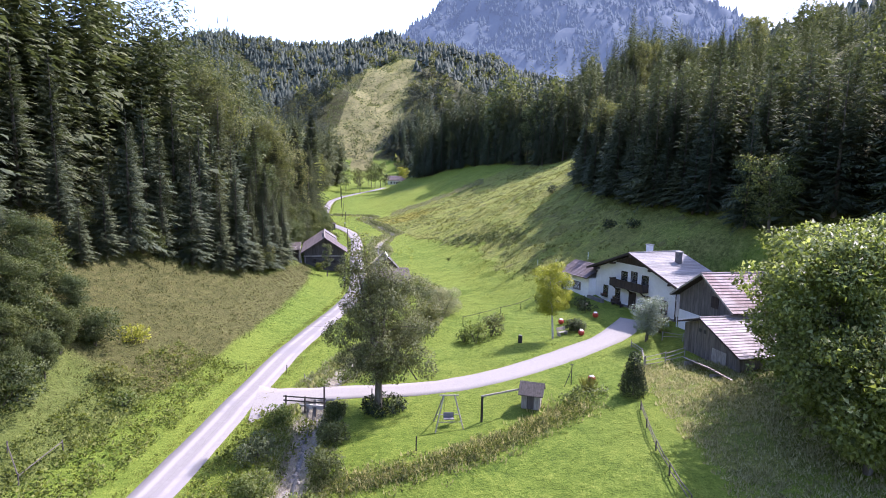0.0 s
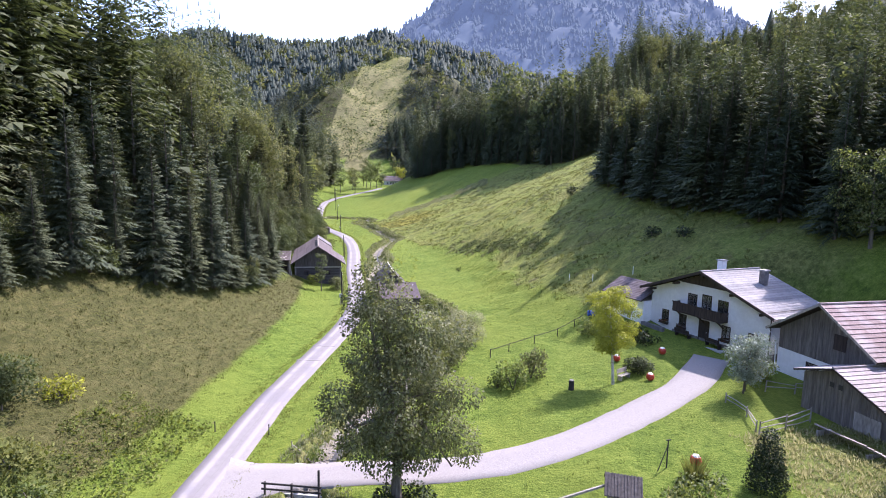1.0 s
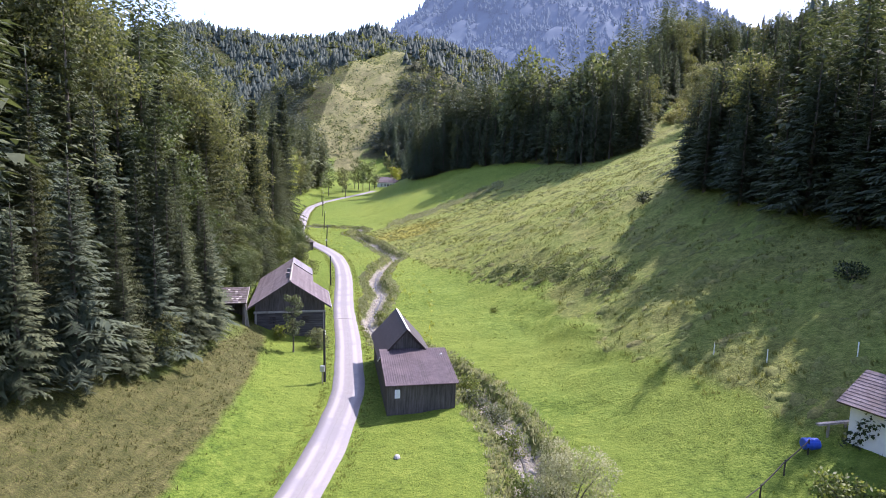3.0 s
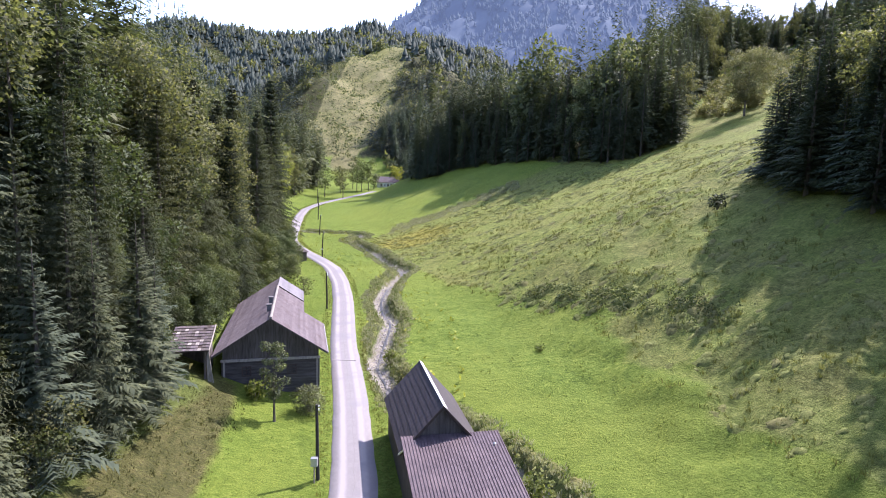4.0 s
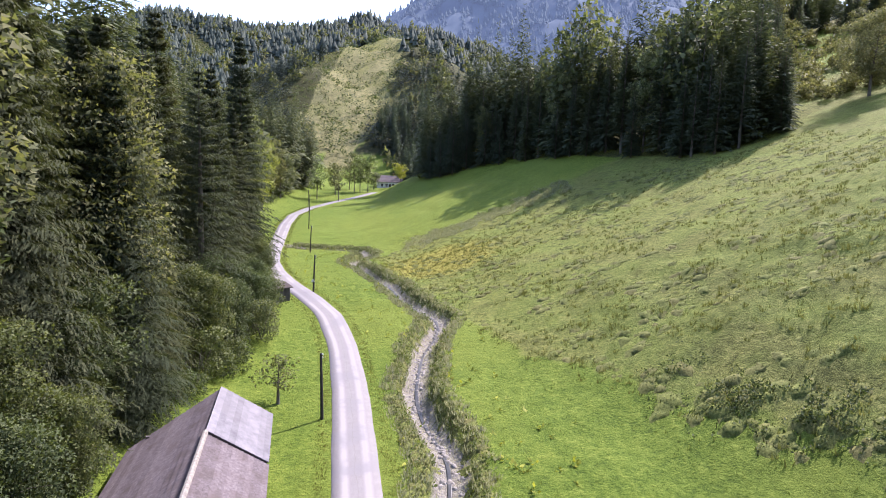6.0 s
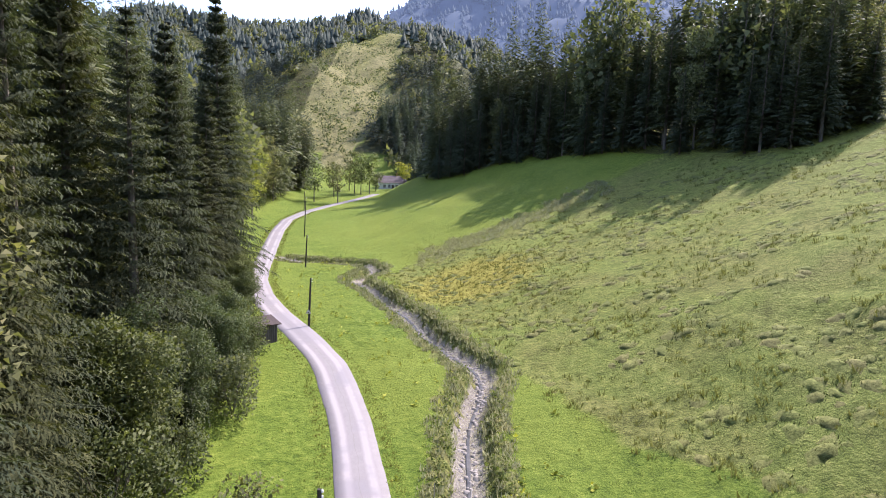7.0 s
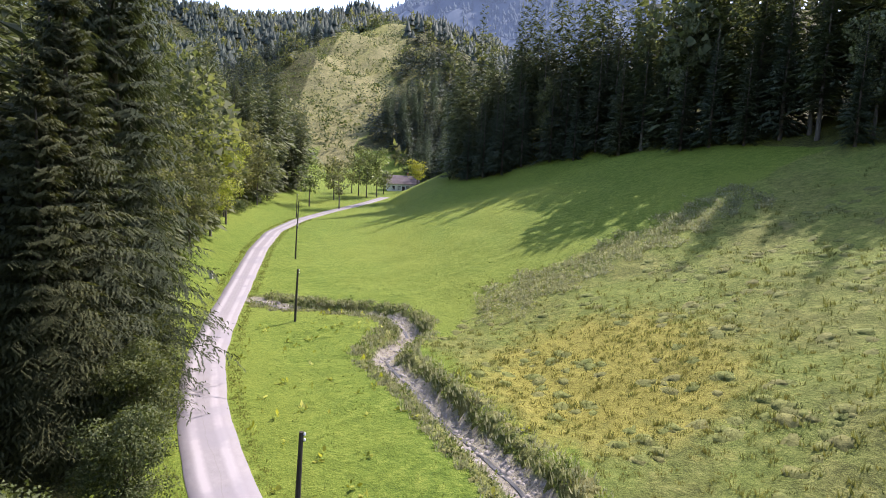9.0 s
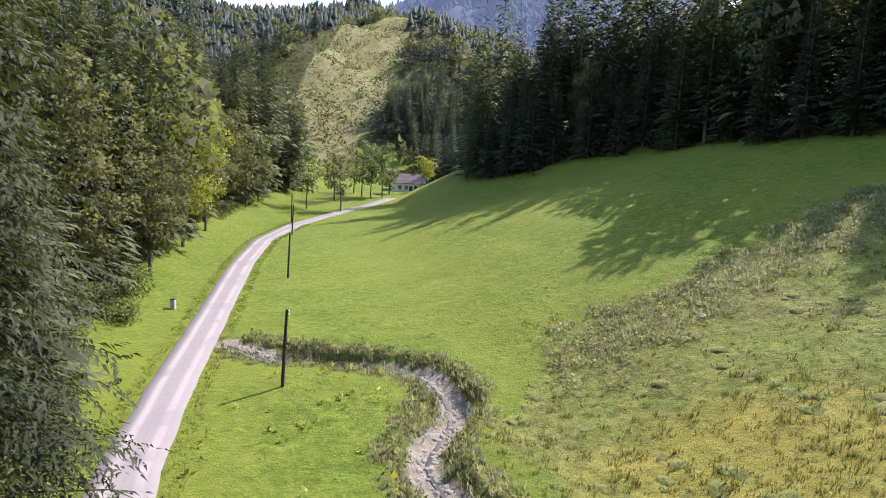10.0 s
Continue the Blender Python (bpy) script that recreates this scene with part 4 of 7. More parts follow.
MID_B = [crown_low(40 + i, 17, 5.0, 900) for i in range(3)]
dense = wood_sites(5.2, (25, 80, 55, 152), 1.5, 26, seed=9)
more = wood_sites(5.6, (-30, 62, 188, 310), 3.0, 26, seed=11)
backing = wood_sites(6.0, (-95, -36, 40, 135), 5.0, 32, seed=13)
rest = [(s[0], s[1]) for s in backing if s[0] < -36] + [(s[0], s[1]) for s in more if s[0] < 45] + [(s[0], s[1]) for s in dense if s[0] > 25 and s[1] < 152] + [(s[0], s[1]) for s in sites if (round(s[0], 3), round(s[1], 3)) not in taken and (s[1] > 40 or abs(s[0]) > 45) and (s[2] < 34 or (s[0] > 30 and 60 < s[1] < 152)) and clear_of_flight(s[0], s[1], 24)]
mixed = {p for i, p in enumerate(rest) if i % 26 == 0 and clear_of_flight(p[0], p[1], 60)}
forest("forest", [p for p in rest if p not in mixed], MID, M["spruce"], "dense dark spruce forest on the steep valley sides", 1, tall=23.0)
forest("mixed_forest", [p for p in rest if p in mixed], MID_B, M["beech"], "broadleaf trees among the spruces of the valley sides", 2, tall=18.0)

# woods on the far hills, and on the mountain behind them
rs = np.random.RandomState(5)
px, py = rs.uniform(-560, 420, 42000), rs.uniform(150, 1060, 42000)
ok = (clearing(px, py) < -0.05) & (np.abs(px + 30) < 0.62 * py + 60) & (((hills(px, py) > 26) & (py > 335)) | (in_wood(px, py) > 55) | ((px > 150) & (py > 190) & (px < 320))) & ~((px > -112) & (px < -55) & (py < 420) & (py > 335))
far_sites = list(zip(px[ok], py[ok]))
NEXT = [spruce_mesh(60 + i, h, r * 1.2, 7, 6, 2, low=0.06, slim=0.75) for i, (h, r) in enumerate(((15, 3.2), (17, 3.5), (13, 3.0)))]
front_hill = [p for p in far_sites[:18000] if p[1] < 620 and -190 < p[0] < 60]
chosen = set(front_hill[:1700])
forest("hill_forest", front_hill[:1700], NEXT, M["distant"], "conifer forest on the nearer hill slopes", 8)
far_sites = [p for p in far_sites[:18000] if p not in chosen] + far_sites[18000:]
gx_, gy_ = np.meshgrid(np.arange(-66, 30, 5.2), np.arange(362, 470, 5.2))
rs2 = np.random.RandomState(15)
gx_, gy_ = gx_.ravel() + rs2.uniform(-2, 2, gx_.size), gy_.ravel() + rs2.uniform(-2, 2, gy_.size)
ok = (gx_ > np.interp(gy_, [362, 400, 430, 470], [-36, -42, -58, -66])) & (clearing(gx_, gy_) < -0.05)
forest("hollow_forest", list(zip(gx_[ok], gy_[ok])), MID, M["spruce"], "dark spruce wood behind the cottage", 18, 0.6, 0.95)
far_sites = [p for p in far_sites if p[1] > 472 or p[0] > 30 or p[0] < np.interp(p[1], [362, 400, 430, 470], [-38, -44, -60, -68])]
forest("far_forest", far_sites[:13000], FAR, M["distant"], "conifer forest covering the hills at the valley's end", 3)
forest("far_mixed_forest", far_sites[-1100:], [crown_low(50, 15, 5, 50), crown_low(51, 13, 4.6, 50)], M["beech"], "broadleaf trees in the hill forest", 4)


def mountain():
    """The wooded, rocky mountain far behind the valley, its haze painted into colour and glow."""
    k = Nodes("haze_tinted_mountain")
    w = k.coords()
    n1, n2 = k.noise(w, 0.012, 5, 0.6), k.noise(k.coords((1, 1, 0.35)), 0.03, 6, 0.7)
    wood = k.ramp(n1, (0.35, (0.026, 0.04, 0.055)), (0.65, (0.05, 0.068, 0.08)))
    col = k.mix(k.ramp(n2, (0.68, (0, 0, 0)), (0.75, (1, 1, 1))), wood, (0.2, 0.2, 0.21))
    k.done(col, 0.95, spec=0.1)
    # faint blue emission stands in for the haze before the mountain
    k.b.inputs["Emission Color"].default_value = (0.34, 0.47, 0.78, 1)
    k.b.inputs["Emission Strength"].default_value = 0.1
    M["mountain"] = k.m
    k = Nodes("haze_tinted_conifers")
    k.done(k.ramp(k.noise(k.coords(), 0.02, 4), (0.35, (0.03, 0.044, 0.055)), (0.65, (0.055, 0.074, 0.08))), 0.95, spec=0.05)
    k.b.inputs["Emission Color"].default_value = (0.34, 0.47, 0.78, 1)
    # same painted haze on the trees: bluish base, faint blue glow
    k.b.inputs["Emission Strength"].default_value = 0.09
    M["haze_tinted_conifers"] = k.m
    xs, ys = np.arange(-900, 1500, 16.0), np.arange(1080, 1900, 16.0)
    X, Y = np.meshgrid(xs, ys)
    Z = crest(X, Y, MOUNTAIN, 0.85) + waves(X, Y, 260, 21) * 22 + waves(X, Y, 90, 22) * 9
    Z = np.maximum(Z, -5)
    idx = np.arange(X.size).reshape(X.shape)
    a, b, c, d = idx[:-1, :-1].ravel(), idx[:-1, 1:].ravel(), idx[1:, 1:].ravel(), idx[1:, :-1].ravel()
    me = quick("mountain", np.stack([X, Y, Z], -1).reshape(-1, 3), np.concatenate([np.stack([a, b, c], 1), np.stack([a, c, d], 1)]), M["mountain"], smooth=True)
    tagged(new("backdrop", me), "wooded mountain with rock faces, tinted and glowing blue for haze", "mountain", kind="structure")
    rs = np.random.RandomState(6)
    tx, ty = rs.uniform(-300, 1100, 9000), rs.uniform(1250, 1740, 9000)
    tz = crest(tx, ty, MOUNTAIN, 0.85) + waves(tx, ty, 260, 21) * 22 + waves(tx, ty, 90, 22) * 9
    keep = (tz > 120) & (waves(tx, ty, 120, 31) > -0.45)
    Vs, Ts, base = [], [], 0
    for x, y, z in list(zip(tx[keep], ty[keep], tz[keep]))[:5200]:
        v, t = FAR[rs.randint(4)]
        s = rs.uniform(0.9, 1.5)
        Vs.append(placed(v, 1.0, 0.0, s, 1.0, x, y, z - 2))
        Ts.append(t + base)
        base += len(v)
    tagged(new("mountain_forest", quick("mountain_forest", np.concatenate(Vs), np.concatenate(Ts), M["haze_tinted_conifers"])), "conifers on the mountain, tinted and glowing blue for haze", "forest", kind="stuff")


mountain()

# ---- building materials ----
M["render"] = surface("white_render", (0.70, 0.69, 0.68), (0.82, 0.81, 0.80), 3.0, 0.9, 0.15, 0.01, stain=(0.66, 0.64, 0.61))
M["slate"] = surface("pale_fibre_slate", (0.17, 0.165, 0.165), (0.29, 0.28, 0.28), 5.0, 0.95, 0.3, 0.02, spec=0.1, stain=(0.29, 0.27, 0.26))
M["tile_red"] = surface("weathered_red_tile", (0.19, 0.14, 0.132), (0.31, 0.245, 0.236), 5.0, 0.95, 0.4, 0.03, spec=0.12, stain=(0.38, 0.34, 0.33))
M["tile_pale"] = surface("pale_weathered_tile", (0.22, 0.19, 0.188), (0.35, 0.31, 0.308), 5.0, 0.95, 0.4, 0.03, spec=0.12, stain=(0.44, 0.4, 0.4))
M["tile_old"] = surface("old_brown_tile", (0.08, 0.066, 0.068), (0.17, 0.145, 0.15), 7.0, 0.95, 0.5, 0.03, spec=0.12, stain=(0.09, 0.072, 0.068))
M["board"] = surface("grey_brown_boards", (0.045, 0.037, 0.033), (0.125, 0.108, 0.098), 7.0, 0.9, 0.5, 0.03, (1, 1, 0.1))
M["shed_board"] = surface("grey_shed_boards", (0.085, 0.074, 0.064), (0.21, 0.185, 0.165), 7.0, 0.9, 0.5, 0.03, (1, 1, 0.1))
M["dark_board"] = surface("dark_stained_wood", (0.025, 0.018, 0.016), (0.07, 0.05, 0.042), 7.0, 0.75, 0.4, 0.02, (1, 1, 0.15))
M["log"] = surface("grey_squared_logs", (0.036, 0.031, 0.03), (0.1, 0.09, 0.088), 6.0, 0.9, 0.5, 0.03, (0.12, 1, 1))
M["dark_roof"] = surface("dark_sheet_roof", (0.035, 0.03, 0.034), (0.075, 0.065, 0.07), 4.0, 0.55, 0.25, 0.02)
M["sheet"] = surface("purple_brown_sheet", (0.055, 0.04, 0.044), (0.105, 0.08, 0.085), 3.0, 0.75, 0.2, 0.02, stain=(0.12, 0.09, 0.09))
M["light_sheet"] = surface("light_grey_sheet", (0.12, 0.115, 0.125), (0.2, 0.19, 0.2), 2.0, 0.95, 0.2, 0.02, stain=(0.15, 0.14, 0.145), spec=0.1)
M["plinth"] = surface("rough_stone_plinth", (0.09, 0.085, 0.085), (0.2, 0.19, 0.185), 3.0, 0.9, 0.5, 0.04)
M["concrete"] = surface("grey_concrete", (0.3, 0.29, 0.28), (0.44, 0.43, 0.41), 4.0, 0.9, 0.3, 0.02)
M["brick"] = surface("red_clay", (0.22, 0.09, 0.06), (0.36, 0.17, 0.12), 6.0, 0.85, 0.3, 0.02)
M["white_paint"] = surface("white_paint", (0.72, 0.72, 0.71), (0.82, 0.82, 0.81), 6.0, 0.6, 0.1, 0.01)
M["zinc"] = surface("grey_zinc", (0.3, 0.31, 0.32), (0.42, 0.43, 0.44), 4.0, 0.45, 0.1, 0.01, metal=0.6)
M["iron"] = surface("dark_iron", (0.02, 0.02, 0.02), (0.05, 0.048, 0.046), 8.0, 0.6, 0.2, 0.01)
M["weathered"] = surface("weathered_timber", (0.16, 0.14, 0.12), (0.36, 0.33, 0.29), 7.0, 0.9, 0.4, 0.02, (1, 1, 0.2))
M["pole"] = surface("tarred_pole", (0.02, 0.018, 0.016), (0.06, 0.052, 0.045), 6.0, 0.85, 0.4, 0.02, (1, 1, 0.2))
M["red"] = surface("red_glaze", (0.28, 0.03, 0.02), (0.45, 0.06, 0.04), 6.0, 0.4, 0.1, 0.01)
M["blue"] = surface("blue_plastic", (0.02, 0.06, 0.35), (0.03, 0.09, 0.45), 4.0, 0.4, 0.1, 0.01)
M["flowers"] = foliage("window_box_plants", (0.05, 0.03, 0.02), (0.1, 0.08, 0.03), (0.3, 0.05, 0.05), 0.6, 0.3)
M["ivy"] = foliage("dark_ivy", (0.015, 0.022, 0.01), (0.03, 0.045, 0.018), (0.06, 0.075, 0.03), 0.5, 0.2)
k = Nodes("window_glass")
k.b.inputs["Base Color"].default_value = (0.03, 0.035, 0.04, 1)
M["glass"] = k.done((0.02, 0.024, 0.028), 0.06, spec=0.6)


# ---- building parts ----


def wall_with_gable(w, y0, y1, base, eave, ridge, peak=None, eave2=None):
    """A gable wall slab between y0 and y1."""
    peak, eave2 = w / 2 if peak is None else peak, eave if eave2 is None else eave2
    return Shape().slab([(0, y0, base), (w, y0, base), (w, y0, eave2), (peak, y0, ridge), (0, y0, eave)], (0, y1 - y0, 0))


def roof_plane(parent, a, b, c, d, courses, mat, thick=0.06, name="roof_plane", label="", piece="tile_course", lap=0.03):
    """A pitched plane from ridge (a, b) to eave (d, c): a deck, with overlapping courses on it as pieces."""
    a, b, c, d = (Vector(p) for p in (a, b, c, d))
    n = (b - a).cross(d - a).normalized()
    if n.z < 0:
        n = -n
    deck = part(name, Shape().slab([a, b, c, d], -n * 0.12), M["dark_board"], parent, label)
    for i in range(courses):
        f0, f1 = i / courses, (i + 1.0) / courses
        p, q, r, s = a.lerp(d, f0), b.lerp(c, f0), b.lerp(c, f1), a.lerp(d, f1)
        down = (d - a).normalized() * lap
        sh = Shape().add([p + n * 0.012, q + n * 0.012, r + down + n * (thick), s + down + n * (thick), p - n * 0.004, q - n * 0.004, r + down + n * (thick - 0.05), s + down + n * (thick - 0.05)],
                         [(0, 1, 2, 3), (7, 6, 5, 4), (3, 2, 6, 7), (0, 3, 7, 4), (1, 5, 6, 2)])
        part(piece, sh, mat, deck)
    return deck


def window(parent, x, y, z, w, h, out=(0, -1), bars=2, box=False, sill=True):
    """A casement window with frame, panes and sill in a wall whose outer face looks along out."""
    ox, oy = out
    sx, sy = -oy, ox
    win = new("window")
    win.parent = parent
    win.matrix_basis = Matrix(((sx, -ox, 0, x), (sy, -oy, 0, y), (0, 0, 1, z), (0, 0, 0, 1)))
    # local frame: x along the wall, -y outwards
    fr = Shape()
    t = 0.09
    fr.box(-w / 2, w / 2, -0.035, 0.08, 0, t).box(-w / 2, w / 2, -0.035, 0.08, h - t, h).box(-w / 2, -w / 2 + t, -0.03, 0.08, 0.0, h).box(w / 2 - t, w / 2, -0.03, 0.08, 0.0, h)
    for i in range(1, bars):
        xx = -w / 2 + w * i / bars
        fr.box(xx - 0.035, xx + 0.035, -0.025, 0.07, t, h - t)
    fr.box(-w / 2 + t, w / 2 - t, -0.02, 0.06, h * 0.62, h * 0.62 + 0.05)
    part("window_frame", fr, M["dark_board"], win)
    for i in range(bars):
        x0 = -w / 2 + w * i / bars
        part("pane", Shape().box(x0 + 0.03, x0 + w / bars - 0.03, 0.0, 0.02, t * 0.7, h - t * 0.7), M["glass"], win)
    if sill:
        part("window_sill", Shape().box(-w / 2 - 0.08, w / 2 + 0.08, -0.14, 0.02, -0.07, -0.01), M["concrete"], win)
    if box:
        part("flower_box", Shape().box(-w / 2 - 0.1, w / 2 + 0.1, -0.34, -0.06, -0.26, -0.02, 0.03), M["dark_board"], win)
        rs = np.random.RandomState(int(abs(x * 31 + z * 7)) + 3)
        v, f = leaf_cloud(rs, [((-w * 0.3 + w * 0.3 * i, -0.24, 0.04), 0.24) for i in range(3)], 90, 0.14, 0.4)
        part("flowers", quick("flowers", v, f, M["flowers"]), None, win)
    return win


def boards(parent, x0, x1, y, outline_low, outline_high, width, mat, seed=1, out=-0.03, name="board"):
    """Upright boards on a wall at y, from a lower to an upper outline."""
    rs = np.random.RandomState(seed)
    n = max(1, int(round((x1 - x0) / width)))
    for i in range(n):
        a, b = x0 + (x1 - x0) * i / n, x0 + (x1 - x0) * (i + 1) / n
        g, d = rs.uniform(0.006, 0.016), rs.uniform(0.6, 1.15) * out
        zl, za, zb = outline_low((a + b) / 2), outline_high(a + g), outline_high(b - g)
        if min(za, zb) - zl < 0.05:
            continue
        sh = Shape().add([(a + g, y, zl), (b - g, y, zl), (b - g, y, zb), (a + g, y, za), (a + g, y + d, zl), (b - g, y + d, zl), (b - g, y + d, zb), (a + g, y + d, za)],
                         [(4, 5, 6, 7), (0, 1, 5, 4), (1, 2, 6, 5), (2, 3, 7, 6), (3, 0, 4, 7)] if out < 0 else [(7, 6, 5, 4), (4, 5, 1, 0), (5, 6, 2, 1), (6, 7, 3, 2), (7, 4, 0, 3)])
        part(name, sh, mat, parent)


def chimney(parent, x, y, z0, z1, w, mat, cap=True, name="chimney"):
    c = part(name, Shape().box(x - w / 2, x + w / 2, y - w / 2, y + w / 2, z0, z1, 0.02), mat, parent)
    if cap:
        part("chimney_cap", Shape().box(x - w / 2 - 0.09, x + w / 2 + 0.09, y - w / 2 - 0.09, y + w / 2 + 0.09, z1, z1 + 0.1, 0.03), M["concrete"], c)
    return c


# ---- farmhouse ----


def farmhouse():
    t = thing("farmhouse", (19.64, 74.54, 6.0), -64.3, "white rendered alpine farmhouse with grey slate gable roof and dark balcony", "house")
    w, dep, eave, ridge, g = 14.1, 7.2, 4.45, 7.05, 0.37
    part("wall", wall_with_gable(w, 0, 0.4, -1.2, eave, ridge), M["render"], t)
    part("wall", wall_with_gable(w, dep - 0.4, dep, -1.2, eave, ridge), M["render"], t)
    part("wall", Shape().box(w - 0.4, w, 0.4, dep - 0.4, -1.2, eave - 0.05), M["render"], t)
    part("wall", Shape().box(0, 0.4, 0.4, dep - 0.4, -1.2, eave - 0.05), M["render"], t)
    part("plinth", Shape().box(3.2, w + 0.05, -0.05, 0.02, -1.2, 0.42).box(w - 0.02, w + 0.05, -0.05, dep, -1.2, 0.75), M["plinth"], t, "dark grey stone base course")
    zr, zl = ridge + 0.25, eave + 0.25 - 0.9 * g
    mid = w / 2
    roof_plane(t, (mid, -1.0, zr), (mid, dep + 0.4, zr), (w + 0.9, dep + 0.4, zl), (w + 0.9, -1.0, zl), 22, M["slate"], 0.035, label="pale grey slate roof side")
    roof_plane(t, (mid, dep + 0.4, zr), (mid, -1.0, zr), (-0.9, -1.0, zl), (-0.9, dep + 0.4, zl), 22, M["slate"], 0.035, label="pale grey slate roof side")
    part("ridge_cap", Shape().box(mid - 0.14, mid + 0.14, -1.0, dep + 0.4, zr + 0.0, zr + 0.09), M["slate"], t)
    for s in (-1, 1):
        x1 = mid + s * (mid + 0.92)
        part("bargeboard", Shape().slab([(mid, -1.06, zr + 0.06), (x1, -1.06, zl + 0.06), (x1, -1.06, zl - 0.22), (mid, -1.06, zr - 0.22)], (0, 0.06, 0)), M["dark_board"], t, "dark brown bargeboard")
    # boarded gable top
    part("gable_boarding", Shape().slab([(mid, -0.04, ridge - 0.02), (mid - 3.4, -0.04, ridge - 0.02 - 3.4 * g), (mid - 3.0, -0.04, ridge - 1.35), (mid + 3.0, -0.04, ridge - 1.35), (mid + 3.4, -0.04, ridge - 0.02 - 3.4 * g)], (0, 0.06, 0)), M["dark_board"], t, "dark boarded gable top")
    # purlin ends
    for x in (0.5, mid - 3.4, mid, mid + 3.4, w - 0.5):
        z = ridge - abs(x - mid) * g - 0.12
        part("purlin", Shape().box(x - 0.1, x + 0.1, -0.9, 0.0, z - 0.24, z), M["dark_board"], t)
    # balcony
    b0, b1, bz = 3.9, 9.8, 2.72
    bal = part("balcony", Shape().box(b0, b1, -1.0, -0.01, bz, bz + 0.14), M["dark_board"], t, "dark brown wooden balcony")
    n = 34
    for i in range(n):
        x = b0 + (b1 - b0) * (i + 0.5) / n
        part("board", Shape().box(x - 0.08, x + 0.08, -1.03, -0.99, bz - 0.06, bz + 0.92), M["dark_board"], bal)
    part("handrail", Shape().box(b0 - 0.05, b1 + 0.05, -1.08, -0.94, bz + 0.92, bz + 1.0), M["dark_board"], bal)
    for x in (b0, b1 - 0.08):
        part("side_panel", Shape().box(x, x + 0.08, -1.0, -0.02, bz - 0.06, bz + 0.95), M["dark_board"], bal)
    for x in (b0 + 0.5, mid, b1 - 0.5):
        part("bracket", Shape().beam((x, -0.9, bz - 0.02), (x, 0.0, bz - 0.7), 0.14), M["dark_board"], bal)
    # openings
    for x in (5.5, 9.15):
        window(t, x, 0.0, 3.35, 1.15, 1.35)
    window(t, 7.25, 0.0, 2.9, 1.15, 2.0, sill=False)
    for x in (2.1, 4.45, 9.7, 12.5):
        window(t, x, 0.0, 1.0, 0.95, 1.3, box=True)
    door = part("door", Shape().box(6.65, 7.65, -0.04, 0.06, 0.12, 2.15), M["dark_board"], t, "dark wooden front door")
    part("door_frame", Shape().box(6.53, 6.65, -0.06, 0.06, 0.1, 2.28).box(7.65, 7.77, -0.06, 0.06, 0.1, 2.28).box(6.65, 7.65, -0.06, 0.06, 2.15, 2.28), M["dark_board"], door)
    part("door_handle", Shape().box(7.5, 7.54, -0.1, -0.03, 1.05, 1.15), M["zinc"], door)
    window(t, w, 2.2, 1.0, 0.8, 1.1, out=(1, 0))
    # drainpipe and gutter
    part("drainpipe", Shape().tube([(w + 0.08, -0.1, 4.1), (w + 0.08, -0.1, 0.3), (w + 0.2, -0.25, 0.1)], [0.05, 0.05, 0.05], 8), M["dark_board"], t)
    part("gutter", Shape().tube([(w + 0.98, -1.0, zl - 0.02), (w + 0.98, dep + 0.4, zl - 0.06)], [0.075, 0.075], 8), M["zinc"], t)
    chimney(t, 5.4, 4.0, 5.4, 8.0, 0.65, M["render"])
    chimney(t, 9.9, 4.4, 5.2, 7.6, 0.6, M["plinth"])
    # snow guard along the lower roof edge
    part("snow_guard", Shape().tube([(w + 0.3, -0.9, zl + 0.4), (w + 0.3, dep + 0.3, zl + 0.4)], [0.035, 0.035], 6), M["iron"], t)
    # steps and terrace
    for i in range(3):
        part("step", Shape().box(5.6 - 0.25 * i, 9.0 + 0.25 * i, -1.2 - 0.34 * (i + 1), -1.2 - 0.34 * i, -0.6, -0.02 - 0.14 * (i + 1) + 0.0), M["concrete"], t)
    part("terrace", Shape().box(3.0, 10.2, -1.2, 0.0, -0.7, 0.0, 0.05), M["concrete"], t)
    part("terrace_wall", Shape().box(-0.2, 3.0, -1.3, -0.9, -0.9, 0.55, 0.05), M["plinth"], t)
    part("dish", Shape().lathe([(0.05, 0), (0.3, 0.05), (0.42, 0.14), (0.40, 0.15), (0.05, 0.06)], 14, (w + 0.1, dep - 0.3, 4.9)), M["white_paint"], t)
    # side wing with its own lower roof
    wing = part("wing", Shape().box(-5.8, 0.0, -1.2, 4.0, -1.2, 2.85), M["render"], t, "low white wing with brown tile roof")
    part("gable", Shape().slab([(-5.8, -1.2, 2.85), (-5.8, 4.0, 2.85), (-5.8, 1.2, 4.25)], (0.3, 0, 0)), M["render"], wing)
    roof_plane(t, (-6.3, 1.1, 4.6), (0.2, 1.1, 4.6), (0.2, -1.8, 2.95), (-6.3, -1.8, 2.95), 12, M["tile_old"], 0.04, label="brown tiled wing roof")
    roof_plane(t, (0.2, 1.1, 4.6), (-6.3, 1.1, 4.6), (-6.3, 4.5, 2.8), (0.2, 4.5, 2.8), 12, M["tile_old"], 0.04, label="brown tiled wing roof")
    win = window(t, -2.6, -1.2, 0.9, 1.3, 1.15, bars=3)
    for x in (-0.78, 0.78):
        part("shutter", Shape().box(x - 0.12, x + 0.12, -0.06, -0.01, 0, 1.15), M["weathered"], win)
    rs = np.random.RandomState(4)
    v, f = leaf_cloud(rs, [((-5.6 + 0.3 * i, -1.25, 0.3 + 0.5 * i % 2.2), 0.55) for i in range(5)], 260, 0.22, 0.5)
    part("ivy", quick("ivy", v, f, M["ivy"]), None, t, "dark ivy climbing the wing's corner")
    return t


farmhouse()


